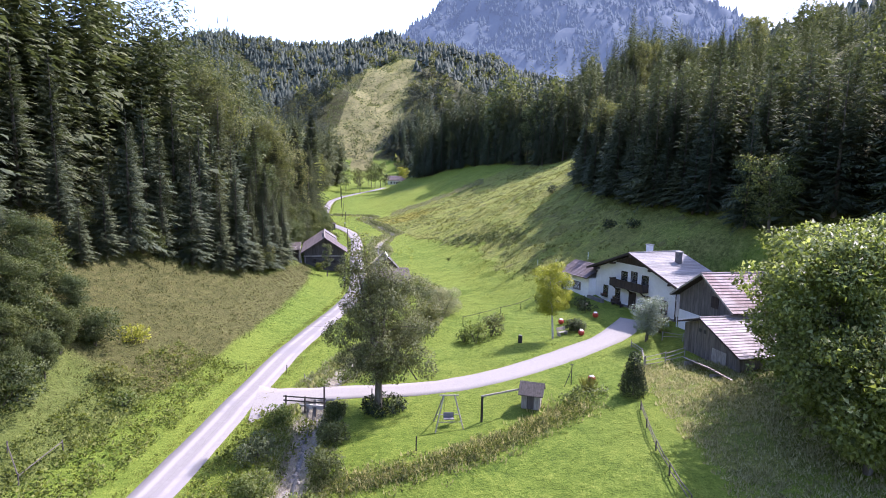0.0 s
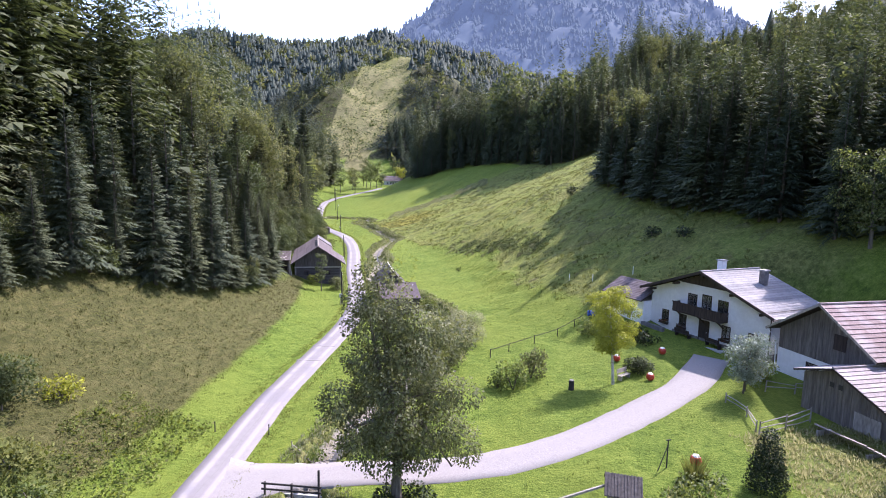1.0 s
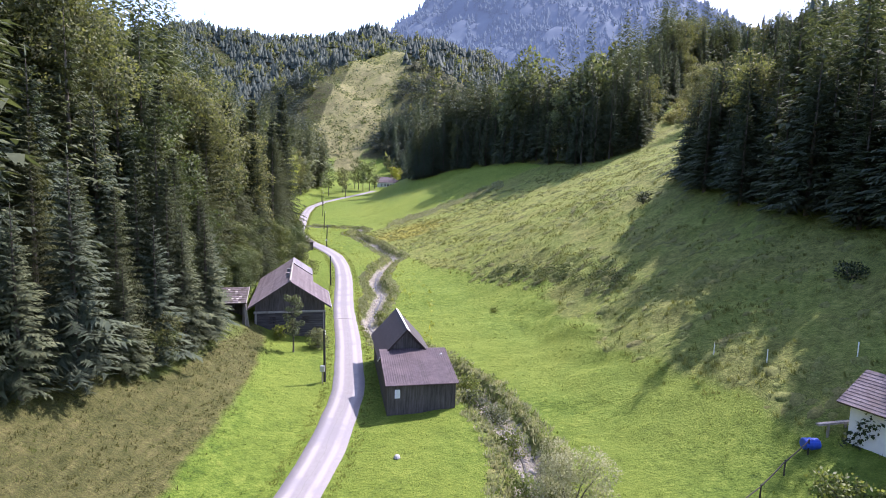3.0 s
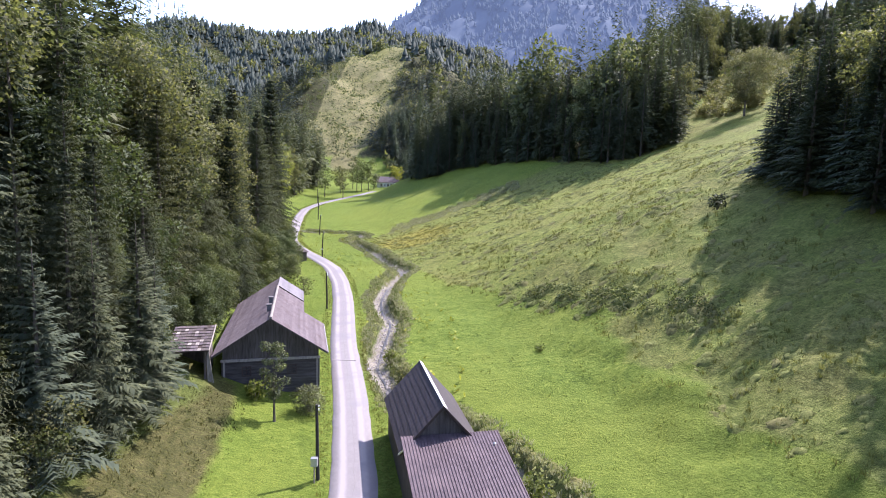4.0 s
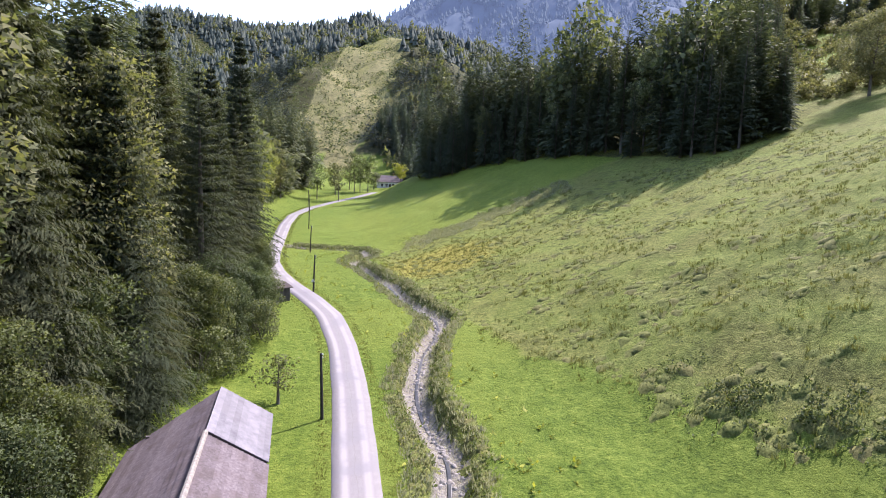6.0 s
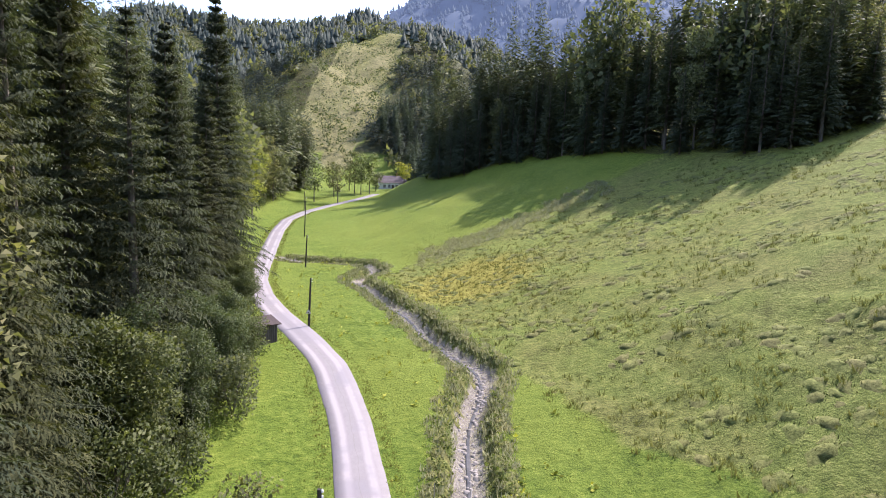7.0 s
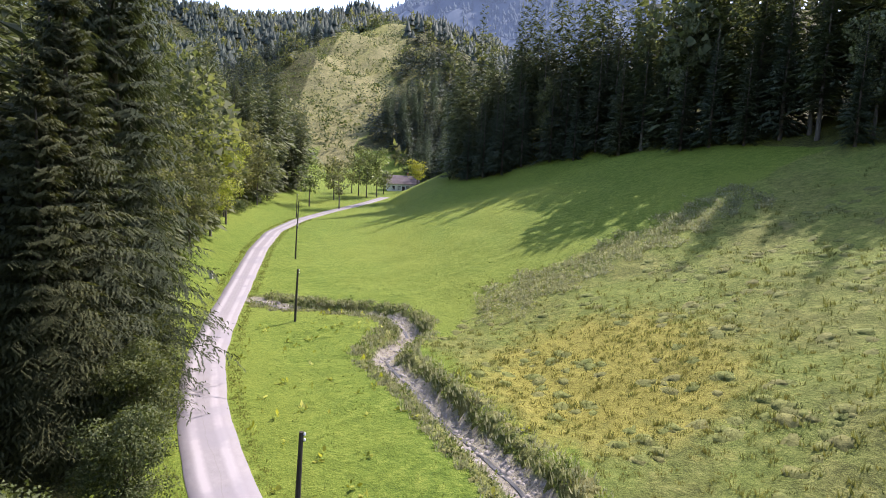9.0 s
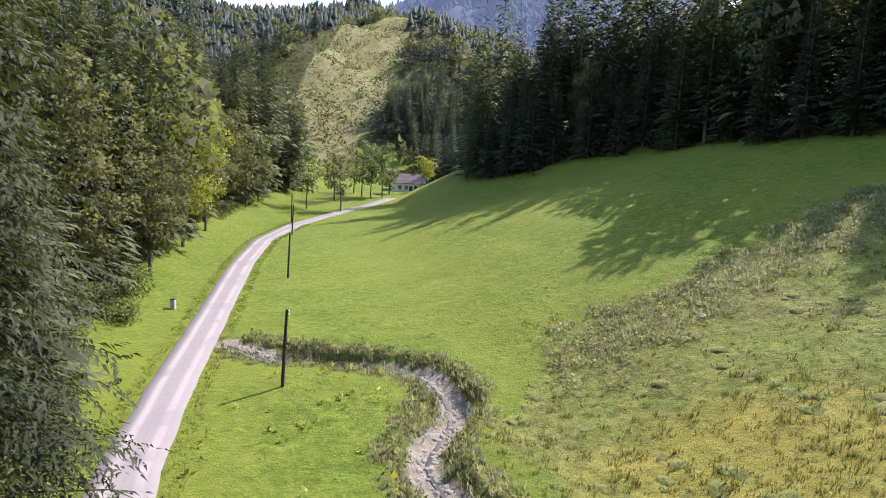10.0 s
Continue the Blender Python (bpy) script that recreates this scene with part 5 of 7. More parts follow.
def bench(at, turn, label, mat, length=1.6):
    t = thing("bench", at, turn, label, "bench", "garden benches")
    h = length / 2
    part("seat", Shape().box(-h, h, -0.2, 0.0, 0.42, 0.46).box(-h, h, 0.03, 0.22, 0.42, 0.46), mat, t)
    part("backrest", Shape().slab([(-h, 0.24, 0.6), (h, 0.24, 0.6), (h, 0.32, 0.95), (-h, 0.32, 0.95)], (0, 0.04, 0)), mat, t)
    for x in (-h + 0.15, h - 0.15):
        part("leg", Shape().box(x - 0.04, x + 0.04, -0.18, 0.24, 0, 0.42), mat, t)
        part("back_post", Shape().beam((x, 0.22, 0.1), (x, 0.33, 0.95), 0.06), mat, t)
    return t


def house_point(x, y, z):
    p = pose(19.64, 74.54, 6.0, 0, 0, -64.3) @ Vector((x, y, z))
    return (p.x, p.y, p.z)


bench(house_point(5.2, -0.6, 0.0), 115.7, "dark wooden bench against the white house wall", M["dark_board"], 1.9)
bench(house_point(8.9, -0.6, 0.0), 115.7, "dark wooden bench beside the front door", M["dark_board"], 1.7)

# ---- hay barn beside the house ----


def hay_barn():
    t = thing("barn", (25.35, 59.75, 6.0), -75, "brown boarded barn on a white base with red tile roof", "barn")
    w, dep, eave, ridge = 8.3, 13.0, 3.95, 6.6
    part("wall", Shape().box(0, w, 0, 0.4, -1.5, 2.2).box(0, 0.4, 0.4, dep, -1.5, eave).box(w - 0.4, w, 0.4, dep, -1.5, eave).box(0.4, w - 0.4, dep - 0.4, dep, -1.5, eave), M["render"], t, "white rendered lower wall")
    up = part("upper_wall", wall_with_gable(w, 0.06, 0.3, 2.2, eave, ridge), M["shed_board"], t, "grey-brown boarded gable")
    g = (ridge - eave) / (w / 2)
    boards(up, 0, w, 0.055, lambda x: 2.1, lambda x: ridge - abs(x - w / 2) * g - 0.05, 0.24, M["shed_board"], 3)
    part("hatch", Shape().box(5.0, 6.0, -0.05, 0.03, 3.5, 4.7), M["dark_board"], up)
    window(t, 3.4, 0.0, 1.2, 1.2, 0.6, sill=False)
    zr, zl = ridge + 0.22, eave + 0.22 - 0.65 * g
    roof_plane(t, (w / 2, -0.8, zr), (w / 2, dep, zr), (w + 0.65, dep, zl), (w + 0.65, -0.8, zl), 13, M["tile_red"], 0.07, label="weathered pinkish red tile roof side")
    roof_plane(t, (w / 2, dep, zr), (w / 2, -0.8, zr), (-0.65, -0.8, zl), (-0.65, dep, zl), 13, M["tile_red"], 0.07, label="weathered pinkish red tile roof side")
    for s in (-1, 1):
        x1 = w / 2 + s * (w / 2 + 0.66)
        part("bargeboard", Shape().slab([(w / 2, -0.85, zr + 0.08), (x1, -0.85, zl + 0.08), (x1, -0.85, zl - 0.14), (w / 2, -0.85, zr - 0.14)], (0, 0.05, 0)), M["weathered"], t)
    part("ridge_cap", Shape().tube([(w / 2, -0.82, zr + 0.03), (w / 2, dep, zr + 0.03)], [0.12, 0.12], 8), M["tile_red"], t)
    part("gutter", Shape().tube([(-0.72, -0.8, zl - 0.02), (-0.72, dep, zl - 0.05)], [0.07, 0.07], 8), M["zinc"], t)
    part("drainpipe", Shape().tube([(-0.72, -0.7, zl - 0.05), (-0.2, -0.1, zl - 0.9), (-0.1, -0.1, 0)], [0.045] * 3, 7), M["white_paint"], t)


hay_barn()


def cart_shed():
    t = thing("shed", (23.4, 53.0, 5.6), -75, "low grey boarded shed with pale tile roof below the barn", "shed")
    w, dep, pk, e1, e2, rz = 7.5, 9.0, 2.6, 2.75, 1.55, 3.6
    part("wall", wall_with_gable(w, 0.05, 0.2, -1.2, e1, rz, pk, e2), M["shed_board"], t)
    part("wall", Shape().box(0.0, 0.15, 0.2, dep, -1.2, e1 - 0.1).box(w - 0.15, w, 0.2, dep, -1.2, e2 - 0.1), M["shed_board"], t)
    top = lambda x: (e1 + (rz - e1) * x / pk if x < pk else rz - (rz - e2) * (x - pk) / (w - pk)) - 0.05
    front = part("front_wall", Shape().box(0, w, 0.03, 0.06, 0.6, 0.75), M["shed_board"], t)
    boards(front, 0, w, 0.03, lambda x: -1.2, top, 0.22, M["shed_board"], 5)
    for x in (2.1, 2.75):
        part("vent", Shape().box(x, x + 0.3, -0.03, 0.02, 2.35, 2.7), M["iron"], front)
    part("sliding_door", Shape().box(4.1, 5.9, -0.09, -0.03, -0.6, 1.35), M["weathered"], front, "slatted grey timber door")
    gl, gr = (rz - e1) / pk, (rz - e2) / (w - pk)
    roof_plane(t, (pk, -0.5, rz + 0.2), (pk, dep, rz + 0.2), (w + 0.5, dep, e2 + 0.2 - 0.5 * gr), (w + 0.5, -0.5, e2 + 0.2 - 0.5 * gr), 15, M["tile_pale"], 0.06, label="pale weathered tile roof side")
    roof_plane(t, (pk, dep, rz + 0.2), (pk, -0.5, rz + 0.2), (-0.5, -0.5, e1 + 0.2 - 0.5 * gl), (-0.5, dep, e1 + 0.2 - 0.5 * gl), 8, M["tile_pale"], 0.06, label="pale weathered tile roof side")
    part("ridge_cap", Shape().tube([(pk, -0.5, rz + 0.24), (pk, dep, rz + 0.24)], [0.1, 0.1], 8), M["tile_pale"], t)


cart_shed()

# ---- log barn by the lane, with its leaning lean-to ----


def log_barn():
    t = thing("log_barn", (-32.08, 111.15, 3.0), 14.8, "old grey log barn with brown tile roof beside the lane", "barn")
    w, dep, eave, ridge = 8.25, 9.2, 3.4, 6.15
    g = (ridge - eave) / (w / 2)
    for i in range(12):
        z = -0.8 + 0.28 * i
        part("log", Shape().box(-0.1, w + 0.1, 0.0, 0.2, z + 0.01, z + 0.275, 0.02), M["log"], t)
    part("wall", Shape().box(0, 0.2, 0.2, 20.0, -1, eave), M["log"], t)
    part("wall", Shape().box(w - 0.2, w, 0.2, dep, -1, eave).box(6.1, 6.3, dep, 20.0, -1, eave + 0.9), M["log"], t)
    part("back_wall", Shape().box(0.2, 6.1, 19.8, 20.0, -1, eave + 0.6), M["log"], t)
    up = part("gable", wall_with_gable(w, 0.05, 0.2, 2.6, eave, ridge), M["board"], t)
    boards(up, 0, w, 0.045, lambda x: 2.55, lambda x: ridge - abs(x - w / 2) * g - 0.03, 0.25, M["board"], 8)
    part("tie_beam", Shape().box(-0.15, w + 0.15, -0.12, 0.06, 2.38, 2.6), M["weathered"], t)
    for x in (0.05, w - 0.2):
        part("corner_post", Shape().box(x, x + 0.16, -0.06, 0.02, -0.8, 2.4), M["weathered"], t)
    window(t, 2.0, 0.0, 1.0, 0.8, 0.9, sill=False)
    window(t, 5.9, 0.0, 1.0, 0.8, 0.9, sill=False)
    zr, zl = ridge + 0.25, eave + 0.25 - 0.7 * g
    roof_plane(t, (w / 2, -0.95, zr), (w / 2, 9.2, zr), (w + 0.75, 9.2, zl), (w + 0.75, -0.95, zl), 20, M["tile_old"], 0.05, label="old brown tile roof side")
    roof_plane(t, (w / 2, 9.2, zr), (w / 2, -0.95, zr), (-0.75, -0.95, zl), (-0.75, 9.2, zl), 20, M["tile_old"], 0.05, label="old brown tile roof side")
    x2, z2 = 6.95, zr - (6.95 - w / 2) * g
    roof_plane(t, (w / 2, 9.2, zr - 0.04), (w / 2, 14.4, zr - 0.04), (x2, 14.4, z2 - 0.04), (x2, 9.2, z2 - 0.04), 12, M["tile_old"], 0.05)
    roof_plane(t, (w / 2, 14.4, zr + 0.12), (w / 2, 20.2, zr + 0.12), (x2, 20.2, z2 + 0.1), (x2, 14.4, z2 + 0.1), 9, M["light_sheet"], 0.04, label="light grey sheet roof section", piece="sheet_course")
    roof_plane(t, (w / 2, 20.2, zr - 0.02), (w / 2, 9.2, zr - 0.02), (-0.75, 9.2, zl), (-0.75, 20.2, zl), 16, M["tile_old"], 0.05)
    part("ridge_cap", Shape().tube([(w / 2, -0.9, zr + 0.05), (w / 2, 14.4, zr + 0.05)], [0.13, 0.13], 8), M["weathered"], t)
    for s in (-1, 1):
        x1 = w / 2 + s * (w / 2 + 0.76)
        part("bargeboard", Shape().slab([(w / 2, -1.0, zr + 0.05), (x1, -1.0, zl + 0.05), (x1, -1.0, zl - 0.15), (w / 2, -1.0, zr - 0.15)], (0, 0.05, 0)), M["board"], t)
    for y in (3.2, 6.6):
        c = chimney(t, w / 2 - 0.35, y, 4.5, 6.75, 0.38, M["plinth"], False)
        part("chimney_cap", Shape().box(w / 2 - 0.6, w / 2 - 0.1, y - 0.24, y + 0.24, 6.75, 6.82, 0.02), M["plinth"], c)
    part("gutter", Shape().tube([(w + 0.8, -0.9, zl - 0.03), (w + 0.8, 9.2, zl - 0.06)], [0.06, 0.06], 7), M["zinc"], t)


log_barn()


def wood_shelter():
    t = thing("wood_shelter", (-35.3, 108.6, 4.1), 14.8, "small leaning wood shelter with patchy shingle roof", "shed")
    for x, y in ((0.1, 0.1), (2.6, 0.1), (0.1, 3.2), (2.6, 3.2)):
        part("post", Shape().box(x - 0.09, x + 0.09, y - 0.09, y + 0.09, -1.2, 3.0 if y < 1 else 3.9), M["board"], t)
    part("back_wall", Shape().box(0, 2.7, 3.1, 3.2, -1.0, 3.6), M["board"], t)
    part("side_wall", Shape().box(-0.05, 0.02, 0, 3.2, -1.0, 2.9).box(2.68, 2.75, 0.6, 3.2, -1.0, 3.0), M["board"], t)
    part("trough", Shape().box(0.3, 2.3, -0.25, 0.15, -0.6, 0.35), M["concrete"], t, "grey concrete trough")
    rs = np.random.RandomState(3)
    deck = part("roof", Shape().slab([(-0.3, -0.5, 2.95), (3.0, -0.5, 2.95), (3.0, 3.6, 4.1), (-0.3, 3.6, 4.1)], (0, 0, 0.06)), M["dark_board"], t)
    for r in range(9):
        for c in range(11):
            y, x = -0.5 + 0.45 * r, -0.3 + 0.3 * c
            z = 2.95 + (y + 0.5) * 0.28 + 0.07
            if rs.rand() < 0.93:
                d = rs.uniform(-0.02, 0.02)
                part("shingle", Shape().slab([(x + d, y - 0.04, z + 0.05), (x + 0.28 + d, y - 0.04, z + 0.05), (x + 0.28 + d, y + 0.42, z + 0.12), (x + d, y + 0.42, z + 0.12)], (0, 0, 0.025)), M["tile_old"] if rs.rand() < 0.35 else M["board"] if rs.rand() < 0.8 else M["weathered"], deck)
    part("bargeboard", Shape().beam((3.02, -0.5, 3.0), (3.02, 3.6, 4.16), 0.06, 0.18), M["weathered"], t)
    for i in range(5):
        part("pole", Shape().tube([(2.9 + 0.12 * i, -0.3, -0.6), (2.75 + 0.03 * i, 0.2, 2.4 + 0.1 * i)], [0.04, 0.03], 6), M["weathered"], t)


wood_shelter()

# ---- small barn on the other side of the lane ----


def small_barn():
    t = thing("hay_barn", (-13.8, 91.2, 2.2), 12.5, "small dark timber barn with steep roof and sheet-roofed lean-to", "barn")
    # lean-to
    lw = part("lean_to_wall", Shape().box(0.1, 6.1, 0.35, 0.45, -1.0, 2.1).box(0.1, 0.2, 0.45, 6.2, -1.0, 2.2).box(6.0, 6.1, 0.45, 6.2, -1.0, 2.3), M["board"], t)
    boards(lw, 0.1, 6.1, 0.34, lambda x: -1.0, lambda x: 2.1, 0.2, M["board"], 2)
    part("window", Shape().box(0.75, 1.2, 0.26, 0.36, 1.0, 1.75), M["white_paint"], lw, "small pale boarded window")
    deck = part("lean_to_roof", Shape().slab([(-0.1, -0.05, 2.2), (6.3, -0.05, 2.2), (6.3, 6.3, 3.45), (-0.1, 6.3, 3.45)], (0, 0, 0.05)), M["sheet"], t, "purple-brown ribbed sheet roof")
    for i in range(33):
        x = -0.05 + 6.3 * i / 32
        part("rib", Shape().slab([(x - 0.03, -0.06, 2.25), (x + 0.03, -0.06, 2.25), (x + 0.03, 6.3, 3.5), (x - 0.03, 6.3, 3.5)], (0, 0, 0.045)), M["sheet"], deck)
    # main body
    x0, x1, y0, y1, eave, ridge, mid = 0.15, 4.95, 6.4, 14.7, 2.55, 5.15, 2.55
    g = (ridge - eave) / (mid - x0)
    part("wall", Shape().box(x0, x0 + 0.15, y0, y1, -1.0, eave).box(x1 - 0.15, x1, y0, y1, -1.0, eave).box(x0, x1, y1 - 0.15, y1, -1.0, eave), M["board"], t)
    gb = part("gable", Shape().slab([(x0, y0, -0.8), (x1, y0, -0.8), (x1, y0, eave), (mid, y0, ridge), (x0, y0, eave)], (0, 0.12, 0)), M["board"], t)
    part("gable", Shape().slab([(x0, y1 - 0.12, eave), (x1, y1 - 0.12, eave), (mid, y1 - 0.12, ridge)], (0, 0.1, 0)), M["board"], t)
    boards(gb, x0, x1, y0, lambda x: 3.3, lambda x: ridge - abs(x - mid) * g, 0.22, M["board"], 4)
    part("tie_beam", Shape().box(x0 - 0.2, x1 + 0.2, y0 - 0.16, y0, 3.1, 3.3), M["weathered"], t)
    zr, zl = ridge + 0.3, eave + 0.3 - 0.3 * g
    for s, lab in ((-1, "dark brown roof side"), (1, "dark brown roof side")):
        xe = mid + s * (mid - x0 + 0.3)
        roof_plane(t, (mid, 6.0, zr), (mid, 15.0, zr), (xe, 15.0, zl), (xe, 6.0, zl), 9, M["dark_roof"], 0.03, label=lab, piece="sheet_course")
        part("bargeboard", Shape().slab([(mid, 5.94, zr + 0.05), (xe, 5.94, zl + 0.05), (xe, 5.94, zl - 0.16), (mid, 5.94, zr - 0.16)], (0, 0.06, 0)), M["dark_board"], t)
    part("ridge_cap", Shape().slab([(mid - 0.02, 6.0, zr + 0.07), (mid + 0.26, 6.0, zr - 0.17), (mid + 0.26, 15.0, zr - 0.17), (mid - 0.02, 15.0, zr + 0.07)], (0.01, 0, 0.02)), M["white_paint"], t, "pale metal ridge strip")
    part("drainpipe", Shape().tube([(-0.2, 6.2, 2.4), (0.0, 5.2, 3.2)], [0.06, 0.06], 7), M["white_paint"], t)
    part("drainpipe", Shape().tube([(5.35, 5.9, 2.75), (5.7, 4.9, 3.35)], [0.07, 0.07], 7), M["white_paint"], t)


small_barn()

# ---- far house at the head of the meadow, roadside hut ----


def far_house():
    t = thing("cottage", at_ground(-49.0, 349.0, 0.3), 8.0, "distant white cottage with brown roof among trees", "house")
    w, dep = 11.0, 8.0
    part("wall", Shape().box(0, w, 0, dep, -1, 3.0), M["render"], t)
    for x in (0, w - 0.3):
        part("gable", Shape().slab([(x, 0, 3.0), (x, dep, 3.0), (x, dep / 2, 5.6)], (0.3, 0, 0)), M["render"], t)
    roof_plane(t, (-0.5, 4, 5.9), (w + 0.5, 4, 5.9), (w + 0.5, -0.6, 2.85), (-0.5, -0.6, 2.85), 10, M["tile_old"], 0.05, label="brown tile roof side")
    roof_plane(t, (w + 0.5, 4, 5.9), (-0.5, 4, 5.9), (-0.5, 8.6, 2.85), (w + 0.5, 8.6, 2.85), 10, M["tile_old"], 0.05, label="brown tile roof side")
    for x in (2.2, 4.2, 7.2, 9.0):
        window(t, x, 0, 0.9, 1.0, 1.2)
    part("door", Shape().box(5.2, 6.2, -0.05, 0.05, 0, 2.0), M["dark_board"], t)
    chimney(t, 7.5, 4.2, 5.2, 7.0, 0.6, M["brick"])


far_house()


def roadside_hut():
    t = thing("hut", at_ground(-41.6, 172.3, 0.1), 40, "small dark boarded hut with flat pitched roof at the lane", "hut")
    b = part("wall", Shape().box(-1.0, 1.0, -0.9, 0.9, -0.5, 1.9), M["dark_board"], t)
    boards(b, -1.0, 1.0, -0.9, lambda x: -0.3, lambda x: 1.9, 0.2, M["board"], 6)
    part("roof", Shape().slab([(-1.3, -1.25, 1.9), (1.3, -1.25, 1.9), (1.3, 1.25, 2.3), (-1.3, 1.25, 2.3)], (0, 0, 0.08)), M["dark_board"], t)


roadside_hut()

# ---- single trees and shrubs ----


def shrub_parts(seed, h, r, leaves, size, stems=5):
    rs = np.random.RandomState(seed)
    wood, cl = Shape(), []
    for i in range(stems):
        a = 6.28 * i / stems + rs.uniform(-0.4, 0.4)
        q = r * rs.uniform(0.25, 0.75)
        end = (math.cos(a) * q, math.sin(a) * q, h * rs.uniform(0.55, 0.82))
        wood.tube([(0, 0, -0.2), (end[0] * 0.5, end[1] * 0.5, end[2] * 0.55), end], [0.05, 0.035, 0.01], 5)
        cl += [(end, r * rs.uniform(0.35, 0.5)), ((end[0] * 1.05, end[1] * 1.05, end[2] * 0.45), r * rs.uniform(0.35, 0.5))]
    cl.append(((0, 0, h * 0.72), r * 0.42))
    return wood, leaf_cloud(rs, cl, leaves, size, 0.15)


def shrub(name, seed, h, r, leaves, size, mat, label, group=""):
    t = thing(name, (0, 0, 0), 0, label, "shrub", group)
    wood, (v, f) = shrub_parts(seed, h, r, leaves, size)
    part("stem", wood, M["bark"], t)
    part("foliage", quick("foliage", v, f, mat), None, t)
    return t


put(broad_tree("pear_tree", 61, 12.2, 4.0, 42000, 0.16, M["pear"], M["bark"], "large old pear tree with greyish green crown on the lawn", "deciduous tree", tiers=24, low=0.2, trunk=0.3, droop=0.6,
               lobes=((-1.6, -0.6, 12.2, 1.9), (-0.9, 0.2, 13.4, 1.9), (-1.5, 0.3, 14.9, 1.5), (-2.2, -0.4, 13.6, 1.3), (0.2, -0.3, 12.3, 1.6), (-3.2, -1.4, 7.2, 1.5), (2.8, -1.6, 6.2, 1.6), (4.0, -0.8, 5.0, 1.4), (4.4, -0.2, 3.9, 1.0), (2.4, 1.0, 7.6, 1.7))), -5.7, 44.2, 0.94, 0)
ring = thing("base_hedge", at_ground(-5.1, 43.8), 0, "round clipped dark hedge ring at the old tree's foot", "hedge")
rs = np.random.RandomState(9)
v, f = leaf_cloud(rs, [((1.35 * math.cos(a), 1.35 * math.sin(a), 0.45), 0.62) for a in np.linspace(0, 6.28, 12)[:-1]], 1500, 0.2, 0.1)
part("foliage", quick("foliage", v, f, M["ivy"]), None, ring)
v, f = leaf_cloud(rs, [((0.6, -0.9, 0.75), 0.5), ((1.2, -0.3, 0.7), 0.45)], 220, 0.16, 0.1)
part("pale_foliage", quick("pale_foliage", v, f, M["willow"]), None, ring, "pale silvery leaves")
put(broad_tree("whitebeam_tree", 62, 14.0, 7.4, 56000, 0.25, M["whitebeam"], M["bark"], "dense broad tree with pale shining leaves", "deciduous tree", tiers=64, low=0.0, trunk=0.3, stems=2, single=True, clump=0.58), 26.6, 36.2, 0.95, 0)
put(broad_tree("whitebeam_tree", 63, 11.5, 5.8, 28000, 0.25, M["whitebeam"], M["bark"], "dense broad tree with pale shining leaves", "deciduous tree", tiers=48, low=0.0, trunk=0.25, stems=2, single=True, clump=0.6), 31.0, 43.2, 1.0, 70)
put(broad_tree("whitebeam_tree", 71, 8.0, 5.0, 20000, 0.25, M["whitebeam"], M["bark"], "low broad tree with pale shining leaves", "deciduous tree", tiers=40, low=0.0, trunk=0.2, stems=2, single=True, clump=0.6), 25.4, 30.4, 1.0, 200)
put(broad_tree("birch_tree", 64, 8.8, 2.1, 15000, 0.115, M["birch_leaf"], M["birch_bark"], "slender birch with yellow-green leaves on the lawn", "deciduous tree", tiers=26, low=0.3, trunk=0.11, droop=0.9, lean=0.4, single=True), 11.8, 60.7, 1.0, 150)
put(broad_tree("willow_tree", 65, 4.7, 1.9, 7000, 0.12, M["silver"], M["bark"], "small silvery leaved tree beside the drive", "deciduous tree", tiers=14, low=0.16, trunk=0.06, stems=3, single=True), 20.6, 56.2, 1.0, 30)
put(broad_tree("fruit_tree", 66, 6.8, 1.05, 2600, 0.13, M["pear"], M["bark"], "thin sparse fruit tree in front of the log barn", "deciduous tree", tiers=22, low=0.1, trunk=0.09, tall=1.6, single=True), -26.1, 106.6, 1.0, 0)
put(broad_tree("apple_tree", 67, 4.0, 1.7, 700, 0.2, M["beech"], M["bark"], "small gnarled apple tree on the verge", "deciduous tree", tiers=10, low=0.3, trunk=0.12), -33.4, 143.4, 1.0, 0)
put(broad_tree("rowan_tree", 68, 17, 7.0, 22000, 0.26, M["straw_leaf"], M["bark"], "lone pale tree on the sunny upper meadow", "deciduous tree", tiers=44, low=0.12, trunk=0.24, single=True, clump=0.7), 66.6, 215.9, 1.0, 0)
put(broad_tree("rowan_tree", 69, 10, 4.0, 7000, 0.2, M["willow"], M["bark"], "pale leaved tree before the dark spruces", "deciduous tree", tiers=16, low=0.15, trunk=0.16), 40.0, 70.5, 1.0, 40)
put(broad_tree("maple_tree", 70, 19, 5.6, 12000, 0.26, M["birch_leaf"], M["bark"], "bright green maple at the meadow's edge", "deciduous tree", "meadow-edge trees", tiers=18, low=0.25, trunk=0.2), -71.6, 252.0, 1.0, 0)
